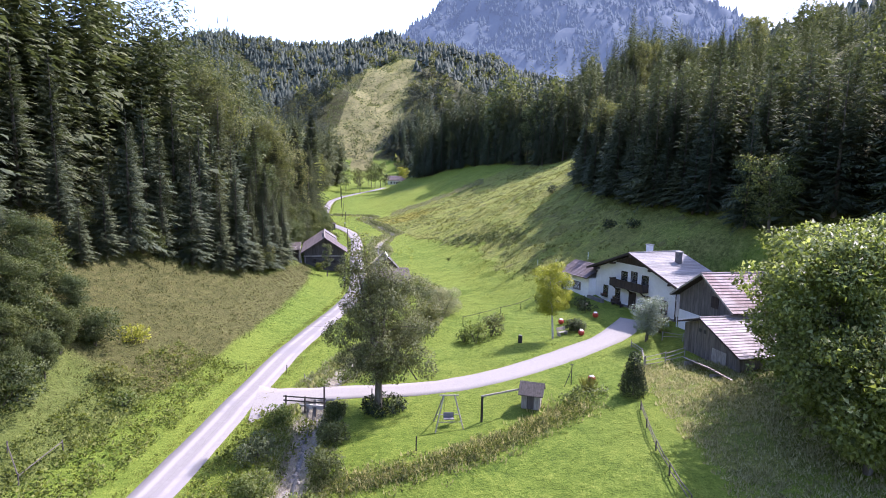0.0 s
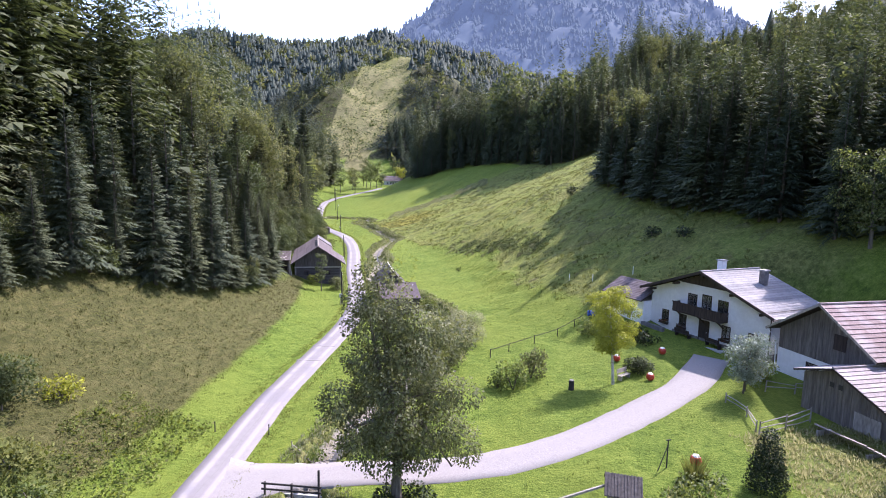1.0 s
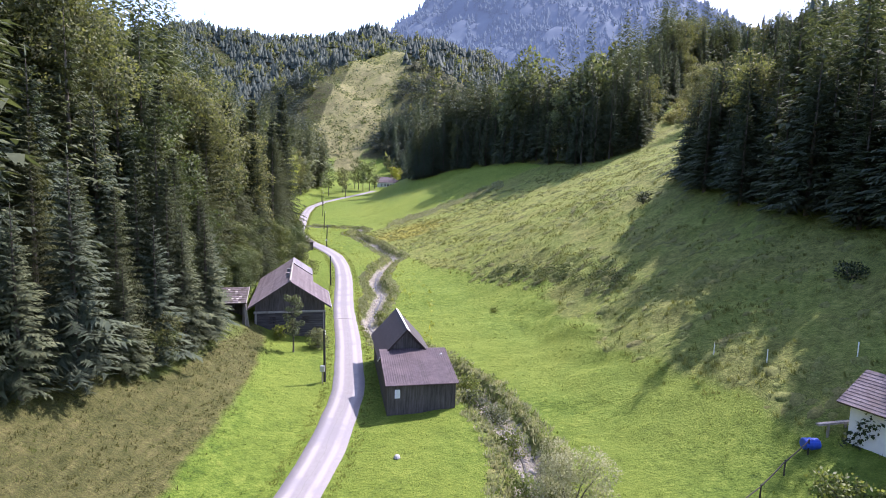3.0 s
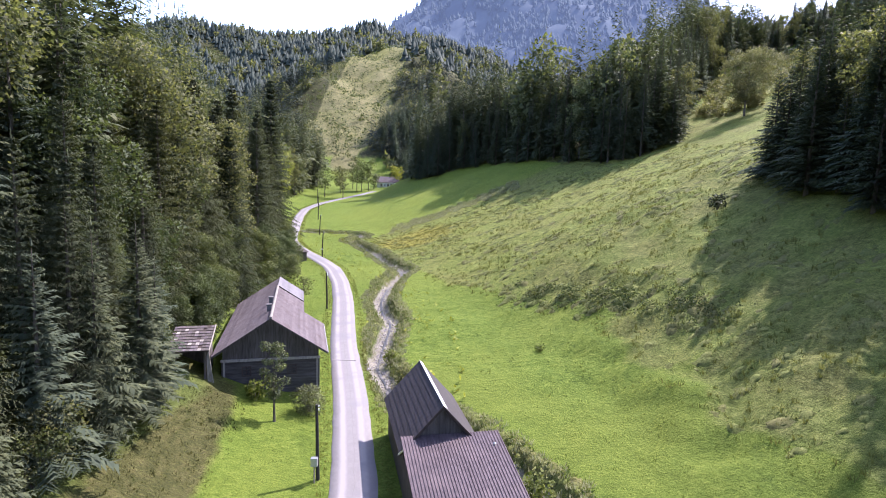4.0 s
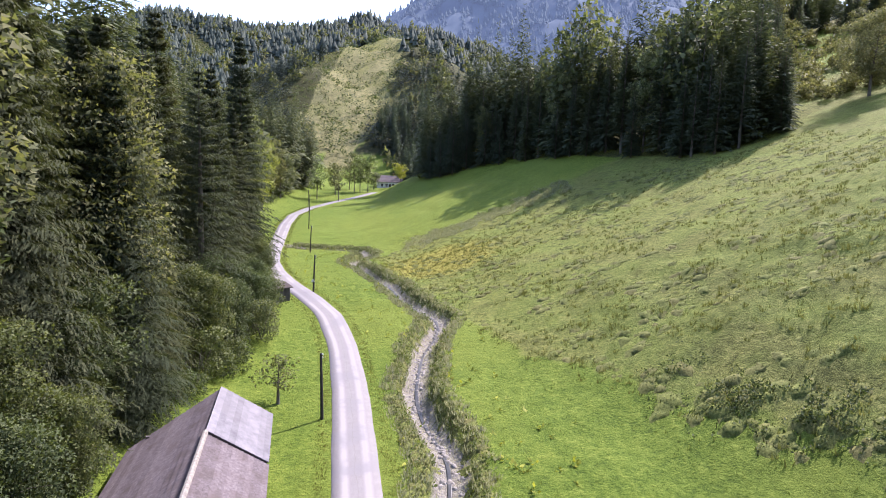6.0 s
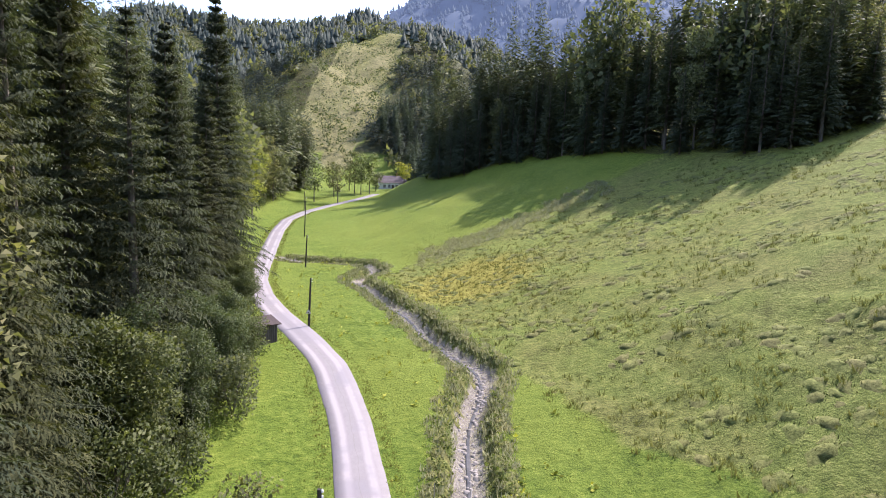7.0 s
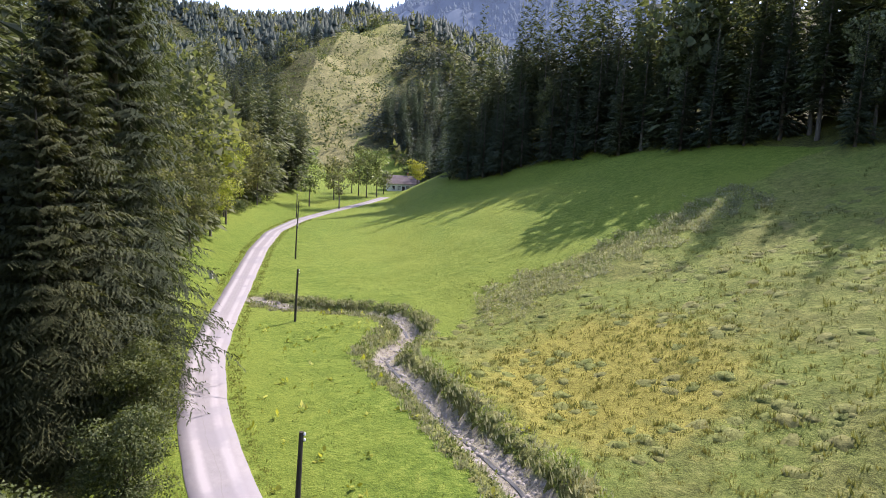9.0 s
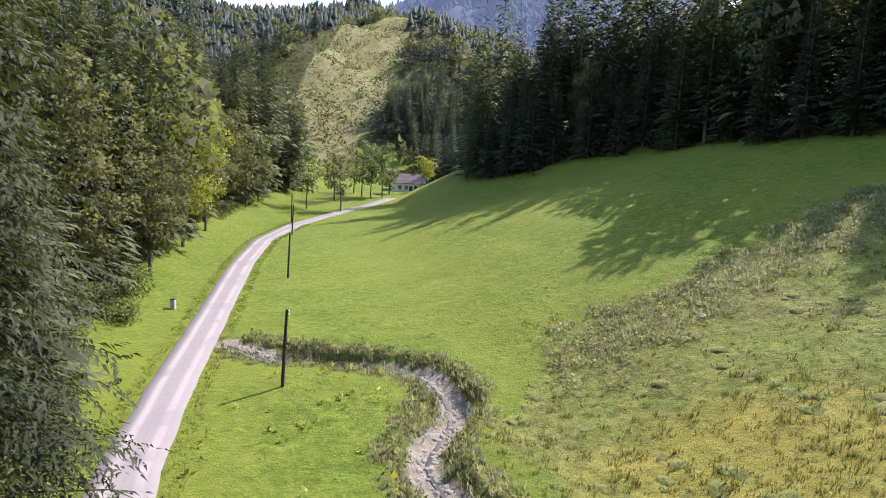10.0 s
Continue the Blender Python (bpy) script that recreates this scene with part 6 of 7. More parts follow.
for i, (x, y, h, r, m, n) in enumerate(((-73.5, 264.5, 15, 3.6, "beech", 1500), (-75.5, 290, 16, 4.2, "pear", 1500), (-75.0, 246.5, 13, 3.4, "beech", 1500), (-57.6, 301.5, 13, 3.0, "pear", 1000), (-53.6, 327.5, 14, 4.0, "willow", 1400),
                                       (-56.5, 331, 16, 3.6, "beech", 1300), (-50.8, 331, 15, 3.4, "willow", 1300), (-38.5, 347, 8, 3.4, "birch_leaf", 900), (-49.5, 341, 7, 2.6, "pear", 700), (-62, 318, 12, 3.6, "beech", 1000), (-66, 304, 13, 4, "willow", 1100), (-60, 340, 12, 4, "pear", 900), (-43, 372, 13, 5, "ivy", 900))):
    put(broad_tree("meadow_tree", 80 + i, h, r, n, 0.5, M[m], M["bark"], "slim broadleaf tree at the head of the meadow", "deciduous tree", "meadow-edge trees", tiers=12, low=0.25, trunk=0.16), x, y, 1.0, i * 40)

GARDEN = [("garden_shrub", 3.0, 61.4, 2.6, 1.5, 900, 0.22, "herb", "rounded green garden shrub on the lawn"), ("garden_shrub", 4.9, 64.0, 2.9, 1.6, 1000, 0.22, "beech", "rounded green garden shrub on the lawn"),
          ("garden_shrub", 1.6, 62.0, 1.4, 1.0, 400, 0.2, "herb", "low green garden shrub on the lawn"),
          ("creek_willow", -1.4, 76.8, 4.2, 2.7, 9000, 0.11, "pale_herb", "broad grey-green willow bush by the creek"), ("creek_willow", -3.0, 68.5, 3.6, 2.2, 2200, 0.2, "pear", "broad grey-green willow bush by the creek"),
          ("creek_willow", -4.6, 62.5, 2.0, 1.4, 800, 0.2, "pear", "green bush by the creek"), ("box_bush", 14.7, 62.7, 1.2, 1.4, 3200, 0.12, "ivy", "low round dark box bush on the lawn"),
          ("hedge_bush", 13.4, 75.4, 1.6, 1.6, 900, 0.2, "willow", "pale flowering bush beside the house"), ("hedge_bush", 15.2, 73.8, 1.3, 1.4, 700, 0.2, "herb", "green bush beside the house"), ("hedge_bush", 17.2, 71.4, 1.0, 1.2, 500, 0.2, "ivy", "dark low bush below the terrace"), ("hedge_bush", 17.0, 68.5, 0.9, 1.3, 500, 0.2, "ivy", "dark low bush below the terrace"),
          ("hedge_bush", 22.6, 57.6, 1.8, 1.1, 500, 0.2, "grass", "pale grassy bush beside the drive"), ("barn_bush", -23.9, 109.0, 2.6, 1.7, 3000, 0.13, "pear", "green elder bush at the log barn's corner"), ("barn_bush", -28.6, 109.4, 2.0, 1.1, 500, 0.22, "herb", "green bush in front of the log barn"),
          ("barn_bush", -7.0, 97.0, 2.2, 1.6, 800, 0.24, "herb", "wild bush behind the small barn"), ("barn_bush", -8.6, 100.5, 2.0, 1.3, 600, 0.24, "herb", "wild bush behind the small barn"), ("barn_bush", -6.2, 94.0, 1.8, 1.2, 500, 0.24, "pear", "wild bush beside the lean-to"),
          ("creek_willow", -4.2, 72.2, 2.6, 1.9, 2600, 0.13, "pear", "grey-green bush hanging over the creek"), ("creek_willow", -3.2, 80.6, 2.2, 1.6, 2000, 0.13, "herb", "green bush hanging over the creek"), ("creek_willow", -3.6, 86.6, 2.0, 1.5, 1800, 0.13, "herb", "green bush hanging over the creek"), ("creek_willow", -4.6, 91.4, 1.6, 1.3, 1500, 0.13, "pear", "low bush hanging over the creek"), ("creek_willow", -8.2, 63.6, 1.5, 1.3, 1500, 0.13, "herb", "low bush hanging over the creek"),
          ("barn_shrub", -35.5, 113.6, 2.3, 1.4, 2200, 0.15, "thicket", "dark shrub crowding the log barn's wall"), ("barn_shrub", -36.2, 116.6, 2.5, 1.5, 2400, 0.15, "thicket", "dark shrub crowding the log barn's wall"), ("barn_shrub", -37.0, 119.6, 2.4, 1.5, 2400, 0.15, "thicket", "dark shrub crowding the log barn's wall"), ("barn_shrub", -37.8, 122.8, 2.6, 1.5, 2400, 0.15, "thicket", "dark shrub crowding the log barn's wall"), ("barn_shrub", -38.6, 126.0, 2.4, 1.5, 2400, 0.15, "thicket", "dark shrub crowding the log barn's wall"),
          ("creek_bush", -16.6, 116.4, 2.2, 1.2, 420, 0.2, "pear", "thin bush by the creek"), ("creek_bush", -18.3, 122, 1.2, 0.9, 300, 0.2, "herb", "small bush by the creek"),
          ("slope_bush", 22.6, 136.6, 2.2, 1.2, 500, 0.24, "ivy", "single dark bush on the grassy slope"), ("slope_bush", -2.2, 122.4, 0.7, 0.7, 200, 0.18, "herb", "single small bush on the mown meadow"), ("slope_bush", 33.0, 216.5, 3.2, 2.2, 700, 0.3, "willow", "pale bush before the dark spruces"),
          ("slope_bush", 26.0, 94.0, 1.3, 1.5, 500, 0.22, "ivy", "dark bush on the shaded slope"), ("slope_bush", 28.5, 89.0, 1.2, 1.3, 400, 0.22, "ivy", "dark bush on the shaded slope"),
          ("verge_bush", -66.5, 228.5, 2.6, 2.4, 900, 0.28, "herb", "round green bush at the lane"), ("verge_bush", -63.5, 222.5, 1.6, 1.8, 600, 0.26, "herb", "low green bush at the lane"),
          ("slope_shrub", -33.0, 37.0, 3.6, 2.6, 3600, 0.2, "thicket", "dense green shrub on the bank"), ("slope_shrub", -36.5, 43.0, 5.0, 3.2, 4200, 0.21, "thicket", "dense green shrub on the bank"), ("slope_shrub", -40.0, 50.5, 5.2, 3.4, 4200, 0.21, "thicket", "dense green shrub on the bank"),
          ("slope_shrub", -34.0, 49.0, 3.4, 2.4, 3000, 0.2, "thicket", "dense green shrub on the bank"), ("slope_shrub", -32.0, 52.0, 1.6, 1.5, 500, 0.24, "birch_leaf", "small yellowing shrub on the bank"), ("slope_shrub", -30.0, 44.5, 1.6, 1.7, 600, 0.26, "grass", "low pale shrub on the bank"),
          ("slope_shrub", -40.0, 40.0, 4.6, 3.2, 3600, 0.2, "thicket", "dense green shrub on the bank"), ("slope_shrub", -27.5, 43.0, 1.2, 1.4, 420, 0.24, "herb", "low shrub on the bank"), ("creek_shrub", -12.0, 31.0, 1.8, 1.5, 2400, 0.14, "herb", "wild bush on the creek bank"), ("creek_shrub", -7.6, 33.5, 1.9, 1.6, 2600, 0.14, "thicket", "dark wild bush on the creek bank"), ("creek_shrub", -13.4, 36.5, 1.6, 1.5, 2200, 0.14, "pear", "wild bush on the creek bank"), ("creek_shrub", -8.2, 38.5, 1.5, 1.3, 2000, 0.14, "thicket", "dark wild bush on the creek bank"), ("creek_shrub", -13.8, 42.2, 1.3, 1.2, 1800, 0.14, "herb", "wild bush on the creek bank"), ("creek_shrub", -9.2, 43.2, 1.2, 1.1, 1700, 0.14, "thicket", "dark wild bush on the creek bank"), ("creek_shrub", -12.4, 27.0, 2.0, 1.6, 2400, 0.14, "herb", "wild bush on the creek bank"), ("creek_shrub", -7.2, 28.6, 1.6, 1.5, 2200, 0.14, "herb", "wild bush on the creek bank"),
          ("slope_shrub", -6.2, 51.0, 1.4, 1.3, 500, 0.2, "herb", "low green shrub by the drive"), ("slope_shrub", -10.2, 52.2, 1.3, 1.6, 600, 0.2, "herb", "low green shrub by the drive"), ("slope_shrub", -12.8, 52.0, 1.0, 1.0, 300, 0.2, "herb", "low green shrub by the drive")]
for i, (name, x, y, h, r, n, s, m, lab) in enumerate(GARDEN):
    put(shrub(name, 200 + i, h, r, n, s, M[m], lab), x, y, 1.0, i * 57)

# trees that stand out at the foot of the wooded side
HAZEL = [broad_tree("hazel_tree", s, h, r, n, 0.2, M["thicket"], M["bark"], "dense dark green hazel tree beside the lane", "deciduous tree", "hazels beside the lane", tiers=22, low=0.06, trunk=0.16, stems=2, single=True) for s, h, r, n in ((14, 15, 4.6, 24000), (15, 11, 4.0, 19000))]
put(HAZEL[0], -42.5, 106.5, 1.15, 0)
put(HAZEL[1], -41.5, 113.5, 1.0, 0)
for i, (x, y, s, k_) in enumerate(((-42.8, 121, 1.1, 0), (-41.5, 131, 0.9, 1), (-41.8, 148, 0.8, 1), (-39.4, 106.0, 0.72, 1), (-40.2, 113.5, 0.9, 1), (-37.8, 117.6, 0.5, 1), (-39.6, 123.5, 0.62, 0), (-38.4, 101.5, 0.6, 1), (-41.0, 129.0, 0.6, 0), (-42.6, 156.5, 0.55, 1), (-44.6, 164.0, 0.6, 1), (-46.6, 171.0, 0.58, 1), (-43.0, 150.0, 0.6, 0), (-36.8, 116.6, 0.55, 1), (-37.4, 120.6, 0.6, 1), (-38.2, 125.2, 0.55, 1), (-36.9, 113.0, 0.42, 1), (-38.3, 109.8, 0.5, 1), (-38.4, 106.2, 0.4, 1), (-41.4, 160.4, 0.62, 1), (-42.6, 165.6, 0.6, 1), (-41.2, 154.6, 0.6, 1), (-43.8, 169.6, 0.45, 1), (-37.0, 44.0, 0.5, 0), (-39.5, 48.5, 0.55, 0), (-36.0, 39.5, 0.45, 1), (-41.5, 43.5, 0.6, 0), (-40.5, 37.0, 0.6, 1), (-36.6, 49.5, 0.4, 1), (-33.2, 41.6, 0.36, 1), (-32.8, 38.0, 0.36, 1), (-34.6, 45.2, 0.38, 1), (-32.6, 34.8, 0.36, 1), (-35.6, 40.6, 0.46, 1), (-33.6, 48.4, 0.26, 1), (-36.0, 106.2, 0.42, 1), (-37.0, 104.4, 0.4, 1), (-41.0, 163.6, 0.5, 1), (-45.4, 178.0, 0.5, 1), (-48.2, 184.0, 0.55, 1), (-51.4, 189.6, 0.6, 1), (-55.6, 196.2, 0.5, 1), (-58.6, 203.0, 0.4, 1))):
    copy_at(HAZEL[k_], x, y, s, 83 + i * 83)
for x, y, s, k_, tu in ((-53.4, 191.5, 1.25, 0, 40), (-57.8, 199.5, 0.95, 1, 75), (-52.2, 183.0, 0.75, 1, 200), (-36.8, 95.0, 0.66, 2, 20), (-38.4, 101.5, 0.72, 1, 60), (-36.6, 87.5, 0.55, 2, 120), (-36.4, 102.4, 0.45, 2, 150), (-34.8, 99.6, 0.34, 2, 90), (-43.5, 138.5, 0.95, 1, 10), (-47.0, 152.5, 1.0, 0, 80), (-48.0, 167.0, 0.95, 0, 300)):
    copy_at((FINE[k_] if y > 130 else NEAR[k_]), x, y, s, tu)


BIG = broad_tree("beech_tree", 91, 25, 6.2, 36000, 0.27, M["beech"], M["bark"], "large spreading beech with olive and brownish leaves", "deciduous tree", "valley beeches", tiers=34, low=0.06, trunk=0.3, stems=2, single=True)
put(BIG, -43.2, 121.5, 1.0, 0)
for x, y, s, tu in ((-43.6, 134.5, 0.85, 140), (-46.5, 101.0, 1.05, 250)):
    copy_at(BIG, x, y, s, tu)

# worn white cross drains in the lane
for x0, x1, y in ((-20.4, -17.6, 72.9), (-19.9, -17.2, 78.1), (-24.6, -22.0, 121.5)):
    z = float(land(0.5 * (x0 + x1), y)) + 0.055
    solo("cross_drain", Shape().box(x0, x1, y - 0.09, y + 0.09, z - 0.06, z + 0.012), M["gravel"], (0, 0, 0), 0, "worn pale cross drain set in the lane", "drain")

# shrubs along the forest edges
EDGE = [shrub("edge_shrub", 260 + i, h, r, n * 3, 0.19, M[m], "dense leafy shrub at the forest edge", "forest-edge shrubs") for i, (h, r, n, m) in enumerate(((3.6, 2.4, 900, "thicket"), (4.6, 2.6, 1000, "beech"), (2.8, 2.0, 700, "thicket"), (5.5, 2.8, 1100, "thicket")))]
first = [True] * 4
rs = np.random.RandomState(77)
spots = []
for y in np.arange(52, 172, 3.2):
    spots.append((float(np.interp(y, WOOD_LEFT[:, 0], WOOD_LEFT[:, 1])) + rs.uniform(-2.5, 0.4), y))
for y in np.arange(186, 300, 6.0):
    spots.append((float(np.interp(y, WOOD_LEFT[:, 0], WOOD_LEFT[:, 1])) + rs.uniform(-2.5, 0.2), y))
spots += [(-36.5, 104), (-35.2, 99.5), (-34.6, 95.5), (-33.6, 91), (-37.5, 92), (-38.5, 97)]
for x, y in spots:
    i = rs.randint(4)
    sc, tu = rs.uniform(0.6, 1.15), rs.uniform(0, 360)
    if -41 < x < -25 and 105 < y < 134:
        x -= 3.5
    if near_line(np.array([x]), np.array([y]), LANE)[0][0] < 4.2:
        continue
    if first[i]:
        first[i] = False
        put(EDGE[i], x, y, sc, tu)
    else:
        copy_at(EDGE[i], x, y, sc, tu)
for i in range(4):
    if first[i]:
        put(EDGE[i], -48, 60 + 6 * i, 1, 0)

thuja = thing("thuja", at_ground(15.6, 43.2), 0, "dark conical evergreen shrub at the lawn's edge", "shrub")
rs = np.random.RandomState(31)
v, f = leaf_cloud(rs, [((0, 0, 0.35 + 0.34 * i), 1.15 * (1 - i / 11.5) ** 0.7) for i in range(10)], 7000, 0.11, -0.3)
part("foliage", quick("foliage", v, f, M["ivy"]), None, thuja)
part("trunk", Shape().tube([(0, 0, -0.3), (0, 0, 3.0)], [0.09, 0.02], 6), M["bark"], thuja)


def blades(rs, n, h, spread_, w):
    """A tuft of grass blades."""
    V, T = [], []
    for i in range(n):
        a, q, hh = rs.uniform(0, 6.28), rs.uniform(0, spread_), h * rs.uniform(0.6, 1.1)
        b = np.array([math.cos(a) * q, math.sin(a) * q, -0.05])
        o, s = len(V), np.array([-math.sin(a + 1), math.cos(a + 1), 0]) * w
        lean_ = np.array([math.cos(a), math.sin(a), 0]) * hh * rs.uniform(0.1, 0.6)
        V += [b - s, b + s, b + lean_ + np.array([0, 0, hh])]
        T += [(o, o + 1, o + 2)]
    return np.array(V), np.array(T)


rs = np.random.RandomState(41)
v, f = blades(rs, 260, 1.5, 0.45, 0.025)
solo("ornamental_grass", quick("ornamental_grass", v, f, M["grass"]), None, at_ground(12.3, 44.9), 0, "tall pale ornamental grass clump in a flower bed", "grass clump")
bed = thing("flower_bed", at_ground(12.2, 43.6), 0, "low silvery green flower bed on the lawn", "flower bed")
v, f = leaf_cloud(rs, [((x, y, 0.2), 0.5) for x, y in ((-1, 0), (0, -0.4), (0.9, 0), (0.3, 0.6), (-0.6, 0.7), (-1.5, -0.8), (-2.3, -1.4), (1.2, 0.8))], 900, 0.18, 0.1)
part("foliage", quick("foliage", v, f, M["willow"]), None, bed)

# ---- garden things ----


def play_hut():
    t = thing("play_hut", at_ground(7.2, 42.3, 0.03), -14, "small grey wooden play hut with dark sheet roof", "playhouse")
    b = part("wall", Shape().box(-0.75, 0.75, -0.7, 0.7, 0, 1.35), M["weathered"], t)
    boards(b, -0.75, 0.75, -0.7, lambda x: 0.02, lambda x: 1.35, 0.15, M["weathered"], 3)
    part("gable", Shape().slab([(-0.75, -0.7, 1.35), (-0.75, 0.7, 1.35), (-0.75, 0, 1.95)], (0.1, 0, 0)), M["weathered"], t)
    part("gable", Shape().slab([(0.65, -0.7, 1.35), (0.65, 0.7, 1.35), (0.65, 0, 1.95)], (0.1, 0, 0)), M["weathered"], t)
    for s in (-1, 1):
        d = part("roof_plane", Shape().slab([(-1.0, 0, 2.0), (1.0, 0, 2.0), (1.0, s * 1.05, 1.2), (-1.0, s * 1.05, 1.2)], (0, 0, 0.05)), M["board"], t)
        for i in range(12):
            x = -0.96 + 0.175 * i
            part("rib", Shape().slab([(x - 0.03, 0, 2.05), (x + 0.03, 0, 2.05), (x + 0.03, s * 1.05, 1.25), (x - 0.03, s * 1.05, 1.25)], (0, 0, 0.04)), M["board"], d)
    part("door", Shape().box(-0.3, 0.25, -0.76, -0.7, 0.05, 1.1), M["board"], t)


play_hut()


def bar_frame():
    x0, y0, z0 = at_ground(3.1, 40.6)
    t = thing("climbing_bar", (x0, y0, z0), 27, "wooden climbing bar on a dark post beside the play hut", "play bar")
    part("post", Shape().box(-0.07, 0.07, -0.07, 0.07, -0.4, 2.1), M["pole"], t)
    part("post", Shape().box(3.75, 3.89, -0.07, 0.07, -0.4, 2.25), M["pole"], t)
    part("beam", Shape().beam((-0.1, 0, 2.12), (4.0, 0, 2.25), 0.1, 0.12), M["weathered"], t)


bar_frame()


def swing():
    t = thing("swing_set", at_ground(0.5, 40.2), 8, "weathered A-frame swing with a hanging seat", "swing")
    for x in (-0.9, 0.9):
        for y in (-0.95, 0.95):
            part("leg", Shape().tube([(x * 1.25, y, -0.2), (x * 0.45, 0, 2.5)], [0.05, 0.05], 7), M["weathered"], t)
    part("crossbar", Shape().tube([(-0.75, 0, 2.42), (0.75, 0, 2.42)], [0.055, 0.055], 7), M["weathered"], t)
    for y in (-0.95, 0.95):
        part("brace", Shape().tube([(-0.95, y * 0.75, 0.55), (0.95, y * 0.75, 0.55)], [0.03, 0.03], 6), M["weathered"], t)
    seat = part("seat", Shape().box(-0.4, 0.4, -0.2, 0.2, 0.5, 0.55).box(-0.4, 0.4, 0.18, 0.24, 0.55, 0.95), M["light_sheet"], t, "pale swing seat with backrest")
    for x in (-0.38, 0.38):
        part("rope", Shape().tube([(x, 0, 0.55), (x, 0, 2.42)], [0.012, 0.012], 5), M["iron"], seat)


swing()


def post(name, x, y, h, r, mat, label, category="post", group="", lean=0.0, cap=True):
    s = Shape().tube([(0, 0, -0.3), (lean * 0.5, 0, h * 0.5), (lean, 0, h - 0.03), (lean, 0, h)], [r, r * 0.95, r * 0.9, r * 0.6], 8)
    return solo(name, s, mat, at_ground(x, y), 0, label, category, group)


def clothes_post():
    t = thing("clothes_post", at_ground(10.9, 46.2), 15, "dark iron clothes post with a slanting brace on the lawn", "clothes post")
    part("post", Shape().tube([(0.25, 0, -0.2), (0.25, 0, 1.9)], [0.045, 0.04], 7), M["iron"], t)
    part("brace", Shape().tube([(-0.45, -0.1, -0.1), (0.25, 0, 1.5)], [0.03, 0.03], 6), M["iron"], t)
    part("arm", Shape().box(0.1, 0.4, -0.03, 0.03, 1.84, 1.9), M["iron"], t)


clothes_post()
for x, y, lab in ((17.4, 64.6, "red glazed garden ball with pale top on the lawn"), (14.9, 60.4, "red glazed garden ball beside the box bush"), (13.6, 66.2, "red glazed garden ball on the lawn"), (12.9, 46.2, "red glazed garden ball in the flower bed")):
    b = thing("garden_ball", at_ground(x, y), 0, lab, "garden ornament", "red garden balls")
    part("ball", Shape().lathe([(0.12, 0.0), (0.3, 0.12), (0.36, 0.33), (0.3, 0.54), (0.16, 0.64), (0.05, 0.68)], 14), M["red"], b)
    part("cap", Shape().lathe([(0.24, 0.58), (0.18, 0.66), (0.06, 0.71)], 12), M["white_paint"], b, "pale glazed cap")
st = thing("stump", at_ground(8.0, 60.3), 0, "dark upright log stump with a pale cut top", "tree stump")
part("log", Shape().lathe([(0.27, -0.1), (0.25, 0.1), (0.23, 0.85)], 12), M["pole"], st)
part("cut_face", Shape().lathe([(0.21, 0.85), (0.19, 0.9)], 12), M["weathered"], st)
bench(at_ground(13.0, 61.6), 40, "weathered slatted garden bench under the birch", M["weathered"], 1.5)

# bridge rail over the creek
rail = thing("bridge_rail", at_ground(-14.6, 46.3), -4, "dark timber rail where the drive crosses the creek", "railing")
for x in (0.1, 1.9, 3.7):
    part("post", Shape().box(x - 0.06, x + 0.06, -0.06, 0.06, -0.6, 2.0 if x > 3 else 0.95), M["pole"], rail)
for z in (0.5, 0.88):
    part("rail", Shape().beam((-0.1, -0.08, z), (3.9, -0.08, z), 0.06, 0.11), M["pole"], rail)
bridge = tagged(new("culvert", Shape().box(-1.9, 1.9, -2.0, -1.6, -1.9, -0.3).box(-1.9, 1.9, 1.5, 1.9, -1.9, -0.3).box(-1.9, -0.9, -1.6, 1.5, -1.9, -0.3).box(0.9, 1.9, -1.6, 1.5, -1.9, -0.3).mesh("culvert", M["concrete"])), "concrete culvert carrying the drive over the creek", kind="structure")
bridge.matrix_world = pose(*at_ground(-12.0, 48.4), 0, 0, -4)


def stick_fence(name, pts, label, rails=2, h=0.95, mat="weathered", seed=0, group="", wobble=0.12):
    """Posts with rails from post to post, on uneven ground."""
    rs = np.random.RandomState(seed)
    o = at_ground(*pts[0])
    t = thing(name, o, 0, label, "fence", group)
    P = [Vector(at_ground(*p)) - Vector(o) for p in pts]
    for p in P:
        part("post", Shape().tube([p + Vector((0, 0, -0.3)), p + Vector((rs.uniform(-wobble, wobble) * 0.5, rs.uniform(-wobble, wobble) * 0.5, h))], [0.055, 0.045], 7), M[mat], t)
    for a, b in zip(P, P[1:]):
        for i in range(rails):
            z = h * (0.9 - 0.36 * i)
            part("rail", Shape().tube([a + Vector((0, 0, z + rs.uniform(-wobble, wobble))), (a + b) / 2 + Vector((0, 0, z - 0.03)), b + Vector((0, 0, z + rs.uniform(-wobble, wobble)))], [0.04, 0.038, 0.03], 6), M[mat], t)
    return t


stick_fence("rail_fence", [(15.4, 40.4), (14.9, 37.4), (14.4, 34.0), (14.2, 31.0), (14.3, 28.0), (14.9, 25.4)], "grey rustic rail fence along the tall grass", 2, 0.7, "board", 1)
stick_fence("rail_fence", [(18.6, 49.6), (20.6, 50.0), (22.6, 50.6)], "grey rail fence below the shed", 3, 1.1, seed=2)
stick_fence("rail_fence", [(18.9, 55.0), (19.2, 52.4), (18.7, 50.2)], "grey rail fence beside the drive", 2, 0.8, seed=3)
stick_fence("rail_fence", [(22.2, 55.6), (24.0, 54.8), (25.2, 54.6)], "grey rail fence between house and shed", 2, 0.9, seed=4)
